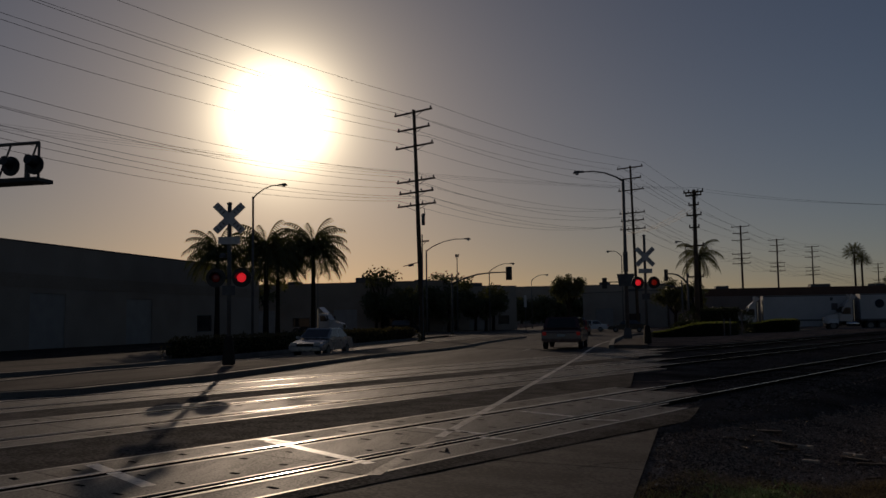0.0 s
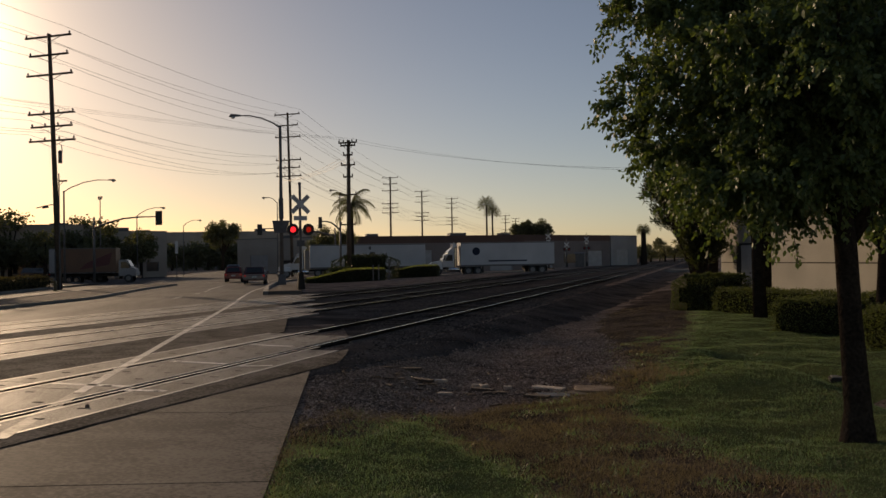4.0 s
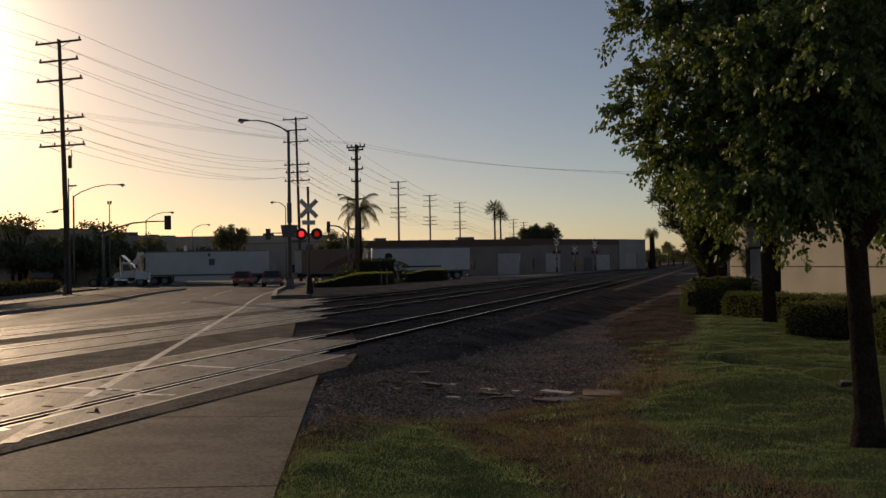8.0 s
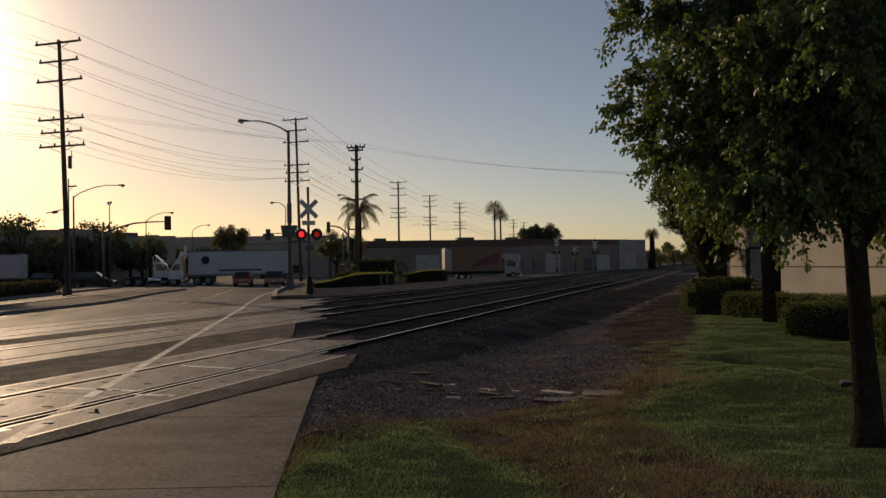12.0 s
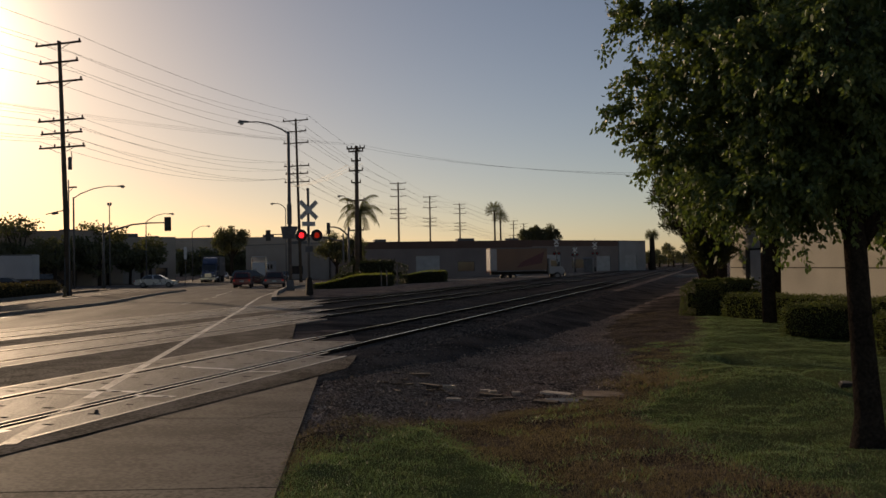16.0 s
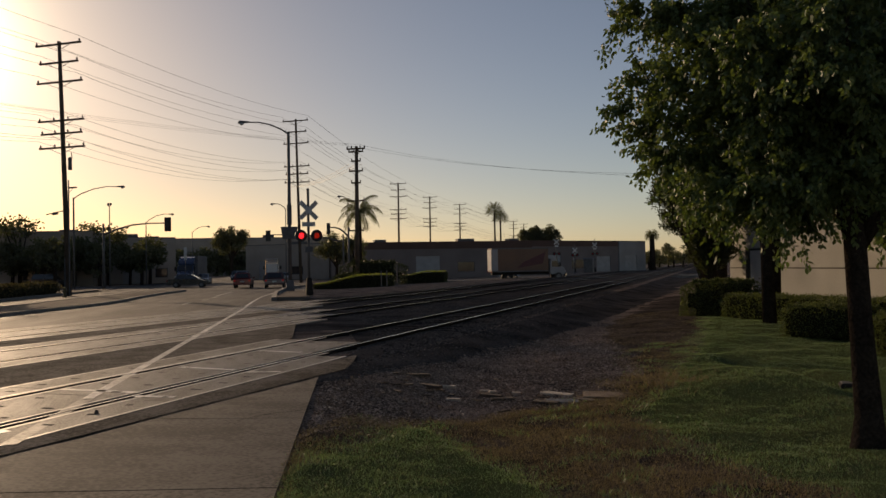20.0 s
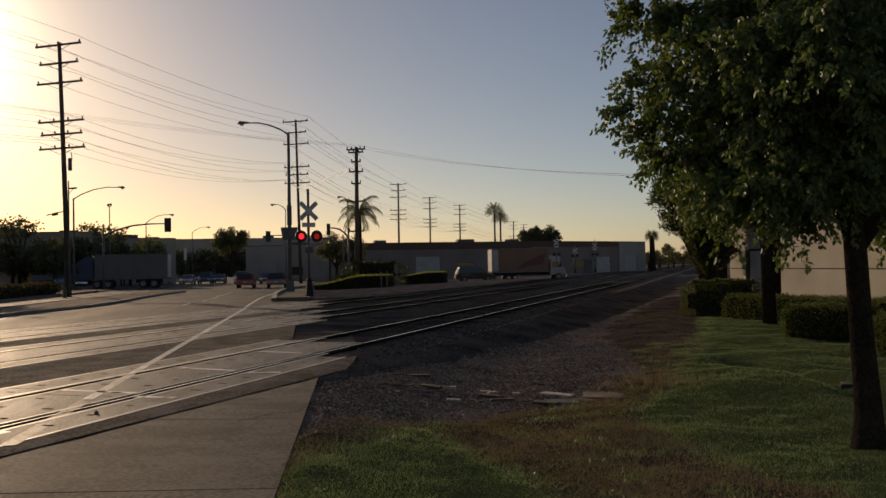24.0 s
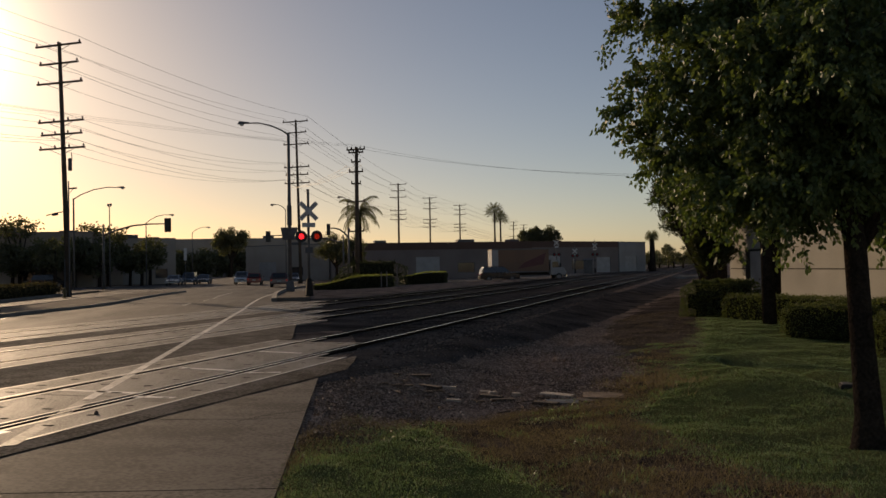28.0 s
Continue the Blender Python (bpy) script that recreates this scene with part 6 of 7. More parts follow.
# loose stones on the gravel
def stones(name, count, area, size, chance, material, label):
    (x0, x1), (y0, y1) = area
    r_ = random.Random(5)
    sh = Shape()
    made = 0
    while made < count:
        x, y = r_.uniform(x0, x1), y0 + (y1 - y0) * r_.random() ** 1.6
        if r_.random() > chance(x, y):
            continue
        made += 1
        s_ = size * r_.uniform(0.5, 1.6)
        z = hz(x, y) - 0.03 if x > -5.5 else -0.07
        v = [(x + s_ * r_.uniform(0.6, 1), y, z), (x, y + s_ * r_.uniform(0.6, 1), z), (x - s_ * r_.uniform(0.6, 1), y, z), (x, y - s_ * r_.uniform(0.6, 1), z),
             (x + s_ * r_.uniform(-0.3, 0.3), y + s_ * r_.uniform(-0.3, 0.3), z + s_ * r_.uniform(0.3, 0.8))]
        sh.add(v, [(0, 1, 4), (1, 2, 4), (2, 3, 4), (3, 0, 4)])
    return tagged(part(name, sh, material), label, "gravel", "", "stuff")


def bare(x, y):
    return (1.0 if edge_n(x, y) > 0.08 and x > -5.2 else 0.0) * (1 - (0.85 - 0.5 * ease((y - 12.5) / 3)) * dry_cover(x, y)) * (1 - lawn_cover(x, y))


def in_bed(x, y):
    """Chance of a ballast stone, none on rails or road."""
    # stones also cover the shoulder that paints the bank's shade
    if x > -5.5:
        return 1.0 if x < -5.5 + np.interp(y, [10.3, 11.2, 13.5, 16, 21.4, 24, 35, 48], [0.2, 0.7, 0.95, 1.3, 1.8, 2.0, 2.5, 3.1]) and y > 10.6 else 0.0
    if to_ns(x, y)[0] < 1.3 or any(abs(x - c - e) < 0.1 for c in TRACKS.values() for e in (-0.755, 0.755)):
        return 0.0
    return 1.0


stones("gravel_stones", 62000, ((-5.6, 0.3), (5.5, 30)), 0.014, bare, M_STONE, "loose grey gravel stones")
stones("gravel_lumps", 2600, ((-5.4, 0.3), (6.5, 24)), 0.026, bare, M_STONE, "larger dusty stones among the gravel")
stones("ballast_stones", 34000, ((-14.5, -3.9), (10.4, 48)), 0.034, in_bed, M_BALLASTSTONE, "dark crushed ballast stones")

# pale chips and dry leaf litter on the gravel
stones("pale_chips", 700, ((-5.2, 0.2), (7.0, 24)), 0.02, bare, M_WOOD, "pale stone and wood chips on the gravel")
lit = np.random.default_rng(21)
spots = []
while len(spots) < 3600:
    x, y = lit.uniform(-5.0, 0.5), 6.0 + 16.0 * lit.random() ** 1.4
    clump = noise.noise((x * 1.6, y * 1.6, 12.0)) + 0.5 * noise.noise((x * 4.5, y * 4.5, 3.0))
    if edge_n(x, y) > 0.05 and clump + 0.45 * ease(1 - abs(edge_n(x, y) - 0.4) / 0.5) > 0.22 and lawn_cover(x, y) < 0.4:
        spots.append((x, y, hz(x, y) - 0.012))
flat = lit.normal(size=(len(spots), 3)) * np.array([1, 1, 0.25])
tagged(leaf_cloud("leaf_litter", spots, 0.036, 0.022, M_LITTER, None, 0.0, "", flat), "dry brown leaf litter on the gravel", "leaf litter", "", "stuff")

# ---------------------------------------------------------------- debris on the gravel
def board(x, y, length, width, thick, turn, material, label, tilt=2.0):
    ob = part("board", Shape().box(-length / 2, length / 2, -width / 2, width / 2, 0, thick), material, bevel=0.006)
    ob.matrix_basis = pose(x, y, hz(x, y) - 0.028, tilt, tilt * 0.5, turn)
    return tagged(ob, label, "board", "loose boards on the gravel")


for x, y, ln, wd, th, tn, m_, lb in (
        (-3.75, 12.05, 0.22, 0.08, 0.04, 12, M_WOOD, "short pale broken board"), (-3.95, 11.7, 0.5, 0.10, 0.04, -24, M_WOODDARK, "dark old timber offcut"),
        (-3.4, 11.15, 0.2, 0.07, 0.03, 5, M_WOOD, "short pale broken board"), (-3.05, 11.95, 0.12, 0.07, 0.04, 40, M_WOOD, "pale wood splinter on gravel"),
        (-2.98, 11.6, 0.34, 0.09, 0.04, -14, M_WOODDARK, "dark old timber offcut"), (-2.66, 11.75, 0.12, 0.07, 0.04, 3, M_WOOD, "pale wood splinter on gravel"),
        (-2.04, 11.55, 0.46, 0.16, 0.03, -18, M_WOOD, "long pale weathered board"), (-1.32, 11.5, 0.72, 0.42, 0.025, 9, M_WOODTAN, "large pale weathered sheet of board"),
        (-1.85, 10.9, 0.42, 0.26, 0.025, 18, M_GREY, "grey broken slab on gravel"), (-2.05, 10.75, 0.34, 0.12, 0.04, -8, M_WOODDARK, "dark old timber offcut"),
        (-4.3, 12.3, 0.36, 0.09, 0.04, 22, M_WOODDARK, "dark old timber offcut"), (-3.2, 12.1, 0.16, 0.06, 0.03, 10, M_WOOD, "small pale splinter on gravel"),
        (-2.75, 11.3, 0.3, 0.07, 0.03, 20, M_WOODDARK, "dark old timber offcut"), (-1.6, 11.05, 0.3, 0.14, 0.03, -25, M_WOODDARK, "dark broken board on gravel")):
    board(x, y, ln, wd, th, tn, m_, lb)
bits = random.Random(8)
for k in range(30):
    x = bits.uniform(-4.6, -0.9)
    y = 11.6 + 0.12 * (x + 2.5) + bits.gauss(0, 0.5)
    board(x, y, bits.uniform(0.05, 0.22), bits.uniform(0.03, 0.07), 0.02, bits.uniform(-40, 40), M_WOODDARK if k % 3 else M_WOODTAN, "small dark wood splinter on gravel" if k % 3 else "small tan wood splinter on gravel", bits.uniform(-8, 8))
cinder = base("drain_box", pose(1.7, 12.05, hz(1.7, 12.05) - 0.07) @ Matrix.Scale(0.6, 4), "small concrete valve box in the lawn", "valve box")
part("collar", Shape().box(-0.25, 0.25, -0.2, 0.2, 0, 0.16), M_CHASSIS, cinder, bevel=0.02)
part("lid", Shape().box(-0.21, 0.21, -0.16, 0.16, 0.16, 0.18), M_GREY, cinder)
lump = part("rubble_lump", Shape().hull([(-0.05, -0.04, 0), (0.05, -0.05, 0), (0.06, 0.04, 0), (-0.04, 0.05, 0)], [(-0.03, -0.03, 0.09), (0.03, -0.03, 0.1), (0.04, 0.03, 0.08), (-0.03, 0.02, 0.1)]), M_STONE, bevel=0.01)
lump.matrix_basis = pose(-6.2, 7.45, 0.003) @ Matrix.Scale(0.42, 4)
tagged(lump, "small lump of broken concrete on the crossing", "rubble")


# ---------------------------------------------------------------- vehicles (local x ahead, y to the left)
def wheel(parent, x, y, r, w, rim=M_RIM):
    out = 1 if y > 0 else -1
    hub = part("wheel", Shape().pipe([(0, -w / 2, 0), (0, -w / 2 + 0.02, 0), (0, w / 2 - 0.02, 0), (0, w / 2, 0)], [r * 0.86, r, r, r * 0.86], 20), M_TYRE, parent, "black tyre on its wheel", smooth=False)
    hub.matrix_basis = pose(x, y, r)
    part("rim", Shape().pipe([(0, out * (w / 2 + 0.004), 0), (0, out * (w / 2 - 0.05), 0)], [r * 0.6, r * 0.55], 14), rim, hub)
    part("hub_cap", Shape().pipe([(0, out * (w / 2 - 0.05), 0), (0, out * (w / 2 + 0.02), 0)], [r * 0.22, r * 0.16], 10), rim, hub)
    return hub


def car(kind, paint, label, lit=False, category="car"):
    """kind: sedan, suv, estate or hatch; origin on the ground under its middle."""
    v = base({"sedan": "sedan", "suv": "sport_utility_car", "hatch": "hatchback_car", "estate": "estate_car"}[kind], pose(0, 0, 0), label, category, "cars on the road")
    if kind == "sedan":
        L, W, H, belt = 4.7, 1.8, 1.45, 0.92
        low = [(-2.3, 0.32), (2.3, 0.3), (2.36, 0.5), (2.28, 0.68), (1.15, 0.9), (-1.5, 0.98), (-2.25, 0.94), (-2.36, 0.7), (-2.36, 0.45)]
        b0, b1, t0, t1 = -1.75, 1.2, -1.0, 0.35
    elif kind == "suv":
        L, W, H, belt = 4.75, 1.88, 1.78, 1.08
        low = [(-2.3, 0.38), (2.3, 0.36), (2.38, 0.6), (2.3, 0.9), (1.25, 1.06), (-2.2, 1.1), (-2.36, 0.9), (-2.38, 0.5)]
        b0, b1, t0, t1 = -2.28, 1.3, -1.95, 0.5
    elif kind == "estate":
        L, W, H, belt = 4.7, 1.92, 1.56, 0.98
        low = [(-2.25, 0.34), (2.3, 0.32), (2.36, 0.55), (2.26, 0.76), (1.2, 0.95), (-2.15, 1.0), (-2.3, 0.85), (-2.32, 0.45)]
        b0, b1, t0, t1 = -2.2, 1.3, -1.8, 0.4
    else:
        L, W, H, belt = 4.3, 1.78, 1.55, 0.98
        low = [(-2.1, 0.34), (2.1, 0.32), (2.15, 0.55), (2.05, 0.78), (1.2, 0.95), (-2.0, 1.0), (-2.14, 0.85), (-2.15, 0.45)]
        b0, b1, t0, t1 = -2.05, 1.35, -1.65, 0.3
    w = W / 2
    part("body", Shape().side(low, -w, w), paint, v, bevel=0.07)
    tw = w - 0.2
    cab = Shape().hull([(b0, -w + 0.06, belt), (b1, -w + 0.06, belt), (b1, w - 0.06, belt), (b0, w - 0.06, belt)], [(t0, -tw, H), (t1, -tw, H), (t1, tw, H), (t0, tw, H)])
    part("cabin", cab, paint, v, bevel=0.05)

    def lerp(p, q, t):
        return tuple(a + (b - a) * t for a, b in zip(p, q))

    def pane(name, a, b, c, d, m=0.1, k=0.12):
        """a, b below, c, d above."""
        p0, p1 = lerp(a, b, m), lerp(a, b, 1 - m)
        p3, p2 = lerp(d, c, m), lerp(d, c, 1 - m)
        q = [lerp(p0, p3, k), lerp(p1, p2, k), lerp(p1, p2, 1 - k), lerp(p0, p3, 1 - k)]
        part(name, Shape().slab(*q, 0.012), M_PANE, v)
    yb = w - 0.06
    pane("windscreen", (b1, -yb, belt), (b1, yb, belt), (t1, tw, H), (t1, -tw, H), 0.06)
    pane("rear_window", (b0, yb, belt), (b0, -yb, belt), (t0, -tw, H), (t0, tw, H), 0.1)
    for sg in (-1, 1):
        a, b, c, d = (b0, sg * yb, belt), (b1, sg * yb, belt), (t1, sg * tw, H), (t0, sg * tw, H)
        mb, mt = lerp(a, b, 0.5), lerp(d, c, 0.5)
        for q in ((a, mb, mt, d), (mb, b, c, mt)):
            q = q if sg < 0 else (q[1], q[0], q[3], q[2])
            pane("side_window", *q, 0.07, 0.1)
        part("mirror", Shape().box(b1 - 0.35, b1 - 0.2, sg * w, sg * (w + 0.18), belt, belt + 0.13), paint, v, bevel=0.02)
        fx, rx = low[1][0], low[0][0]
        part("headlight", Shape().box(fx - 0.1, fx + 0.062, sg * (w - 0.42), sg * (w - 0.1), 0.6, 0.75), M_HEADLIGHT, v, bevel=0.02)
        hi = 0.85 if kind != "suv" else 1.0
        part("tail_light", Shape().box(rx - 0.075, rx + 0.1, sg * (w - 0.24), sg * (w - 0.06), hi - 0.17, hi), M_BRAKE if lit else M_TAIL, v, "lit red brake light" if lit else "", bevel=0.015)
    part("front_bumper", Shape().box(fx - 0.1, fx + 0.09, -w + 0.08, w - 0.08, 0.34, 0.52), paint, v, bevel=0.04)
    part("rear_bumper", Shape().box(rx - 0.1, rx + 0.1, -w + 0.08, w - 0.08, 0.36, 0.56), M_CHASSIS if kind == "suv" else paint, v, bevel=0.04)
    part("number_plate", Shape().box(rx - 0.115, rx - 0.09, -0.2, 0.2, 0.62, 0.74), M_PLATE, v)
    part("grille", Shape().box(fx + 0.03, fx + 0.07, -0.45, 0.45, 0.56, 0.7), M_CHASSIS, v)
    r = 0.36 if kind == "suv" else 0.32
    for wx in (-L * 0.29, L * 0.3):
        for sg in (-1, 1):
            wheel(v, wx, sg * (w - 0.1), r, 0.22)
    if kind == "suv":
        for sg in (-1, 1):
            part("roof_rail", Shape().pipe([(t0 + 0.1, sg * (tw - 0.08), H + 0.05), (t1 - 0.1, sg * (tw - 0.08), H + 0.05)], 0.02, 6), M_CHASSIS, v)
    return v


def tractor_parts(v, paint, x0=0.0, sleeper=True, fairing=True):
    """A bonneted road tractor whose bumper stands at x0; it reaches back about six metres."""
    part("chassis", Shape().box(x0 - 6.6, x0 - 0.4, -0.45, 0.45, 0.75, 1.0), M_CHASSIS, v)
    hood = [(x0 - 0.1, 0.75), (x0 - 0.12, 1.35), (x0 - 0.5, 1.62), (x0 - 1.75, 1.9), (x0 - 1.75, 0.75)]
    part("bonnet", Shape().hull([(x, -0.85, z) for x, z in hood], [(x, 0.85, z) for x, z in hood]), paint, v, bevel=0.1)
    for sg in (-1, 1):
        part("mudguard", Shape().hull([(x0 - 0.45, sg * 0.8, 0.75), (x0 - 1.75, sg * 0.8, 0.75), (x0 - 1.75, sg * 1.2, 0.75), (x0 - 0.35, sg * 1.2, 0.75)] if sg > 0 else [(x0 - 0.35, sg * 1.2, 0.75), (x0 - 1.75, sg * 1.2, 0.75), (x0 - 1.75, sg * 0.8, 0.75), (x0 - 0.45, sg * 0.8, 0.75)],
                                      [(x0 - 0.55, sg * 0.8, 1.3), (x0 - 1.6, sg * 0.8, 1.35), (x0 - 1.6, sg * 1.15, 1.3), (x0 - 0.55, sg * 1.15, 1.25)] if sg > 0 else [(x0 - 0.55, sg * 1.15, 1.25), (x0 - 1.6, sg * 1.15, 1.3), (x0 - 1.6, sg * 0.8, 1.35), (x0 - 0.55, sg * 0.8, 1.3)]), paint, v, bevel=0.06)
        part("headlight", Shape().box(x0 - 0.35, x0 - 0.12, sg * 0.85, sg * 1.1, 0.95, 1.15), M_HEADLIGHT, v, bevel=0.03)
        part("fuel_tank", Shape().pipe([(x0 - 3.9, sg * 0.95, 0.7), (x0 - 2.5, sg * 0.95, 0.7)], 0.3, 12), M_CHROME, v, "polished fuel tank", smooth=True)
        part("step", Shape().box(x0 - 2.5, x0 - 1.95, sg * 0.95, sg * 1.15, 0.45, 0.55), M_CHROME, v)
        part("mirror", Shape().box(x0 - 1.98, x0 - 1.85, sg * 1.2, sg * 1.45, 1.9, 2.5), M_CHASSIS, v, bevel=0.03)
    part("bumper", Shape().box(x0 - 0.3, x0, -1.2, 1.2, 0.4, 0.78), M_CHROME, v, "bright front bumper", bevel=0.06)
    part("grille", Shape().box(x0 - 0.2, x0 - 0.07, -0.5, 0.5, 0.85, 1.4), M_CHROME, v, bevel=0.03)
    cab = [(x0 - 1.7, 1.0), (x0 - 1.78, 1.85), (x0 - 2.35, 2.75), (x0 - 3.2, 2.85), (x0 - 3.2, 1.0)]
    part("cab", Shape().hull([(x, -1.1, z) for x, z in cab], [(x, 1.1, z) for x, z in cab]), paint, v, bevel=0.08)
    part("windscreen", Shape().slab((x0 - 1.77, -1.0, 1.95), (x0 - 1.77, 1.0, 1.95), (x0 - 2.25, 0.95, 2.68), (x0 - 2.25, -0.95, 2.68), 0.03), M_PANE, v)
    for sg in (-1, 1):
        q = [(x0 - 3.0, sg * 1.1, 1.8), (x0 - 2.0, sg * 1.1, 1.8), (x0 - 2.4, sg * 1.1, 2.55), (x0 - 3.0, sg * 1.1, 2.55)]
        q = q if sg < 0 else [q[1], q[0], q[3], q[2]]
        part("side_window", Shape().slab(*q, 0.012), M_PANE, v)
        part("door_handle", Shape().box(x0 - 3.1, x0 - 2.95, sg * 1.1, sg * 1.13, 1.6, 1.66), M_CHROME, v)
    back = x0 - 3.2
    if sleeper:
        part("sleeper", Shape().box(x0 - 4.6, x0 - 3.2, -1.18, 1.18, 1.0, 2.95), paint, v, bevel=0.08)
        back = x0 - 4.6
    if fairing:
        f = [(x0 - 2.3, 2.78), (x0 - 2.75, 3.25), (x0 - 3.5, 3.75), (back, 3.95), (back, 2.78)]
        part("roof_fairing", Shape().hull([(x, -1.1, z) for x, z in f], [(x, 1.1, z) for x, z in f]), paint, v, "tall curved roof fairing", bevel=0.14)
    for sg in (-1, 1):
        part("exhaust_stack", Shape().pipe([(back - 0.15, sg * 0.95, 1.0), (back - 0.15, sg * 0.95, 3.4)], 0.07, 8), M_CHROME, v)
        wheel(v, x0 - 1.1, sg * 1.0, 0.51, 0.3)
        for wx in (x0 - 5.0, x0 - 6.25):
            wheel(v, wx, sg * 0.95, 0.51, 0.55)


def trailer_parts(v, x1, length, panel, deco=None, door=M_TRAILER):
    """A van trailer whose front stands at x1."""
    x0 = x1 - length
    part("trailer_box", Shape().box(x0, x1, -1.28, 1.28, 1.15, 4.08), panel, v, "long plain van trailer", bevel=0.03)
    for sg in (-1, 1):
        part("lower_rail", Shape().box(x0, x1, sg * 1.285, sg * 1.3, 1.05, 1.25), M_GALV, v)
        part("upper_rail", Shape().box(x0, x1, sg * 1.285, sg * 1.295, 3.95, 4.06), M_GALV, v)
        for k in range(int(length / 1.2)):
            part("panel_rib", Shape().box(x0 + 0.6 + 1.2 * k, x0 + 0.63 + 1.2 * k, sg * 1.284, sg * 1.29, 1.26, 3.94), panel, v)
        part("landing_leg", Shape().box(x1 - 3.0, x1 - 2.85, sg * 0.75, sg * 0.9, 0.25, 1.1), M_CHASSIS, v)
        if length > 12.5:
            part("side_skirt", Shape().box(x0 + 4.4, x1 - 3.4, sg * 1.2, sg * 1.23, 0.42, 1.04), panel, v)
        if deco == "disc":
            part("emblem", Shape().pipe([(x1 - 2.0, sg * 1.29, 2.95), (x1 - 2.0, sg * 1.3, 2.95)], 0.5, 18), M_EMBLEM, v, "round dark emblem")
            part("stripe", Shape().box(x1 - 8.6, x1 - 3.6, sg * 1.29, sg * 1.296, 1.62, 1.8), M_EMBLEM, v)
        elif deco == "mark":
            part("emblem", Shape().box(x1 - 8.2, x1 - 7.5, sg * 1.29, sg * 1.296, 2.3, 3.1), M_GREY, v)
            part("emblem", Shape().box(x1 - 7.7, x1 - 7.4, sg * 1.29, sg * 1.296, 3.4, 3.8), M_GREY, v)
        for wx in (x0 + 1.6, x0 + 2.85):
            wheel(v, wx, sg * 0.98, 0.51, 0.55)
            part("mud_flap", Shape().box(wx - 0.68, wx - 0.66, sg * 0.72, sg * 1.24, 0.3, 0.9), M_CHASSIS, v)
        part("tail_light", Shape().box(x0 - 0.03, x0, sg * 0.9, sg * 1.2, 1.0, 1.1), M_TAIL, v)
        part("rear_door", Shape().box(x0 - 0.04, x0 - 0.002, sg * 0.02, sg * 1.24, 1.25, 4.0), door, v)
    part("underride_guard", Shape().box(x0 - 0.05, x0 + 0.05, -1.15, 1.15, 0.5, 0.62), M_CHASSIS, v)
    part("undercarriage", Shape().box(x0 + 0.8, x0 + 3.8, -0.6, 0.6, 0.6, 1.1), M_CHASSIS, v)


def semi_truck(paint, panel, length, label, deco=None, sleeper=True):
    v = base("semi_truck", pose(0, 0, 0), label, "truck", "trucks on the cross street")
    tractor_parts(v, paint, sleeper=sleeper)
    trailer_parts(v, -4.75 if sleeper else -4.0, length, panel, deco)
    return v


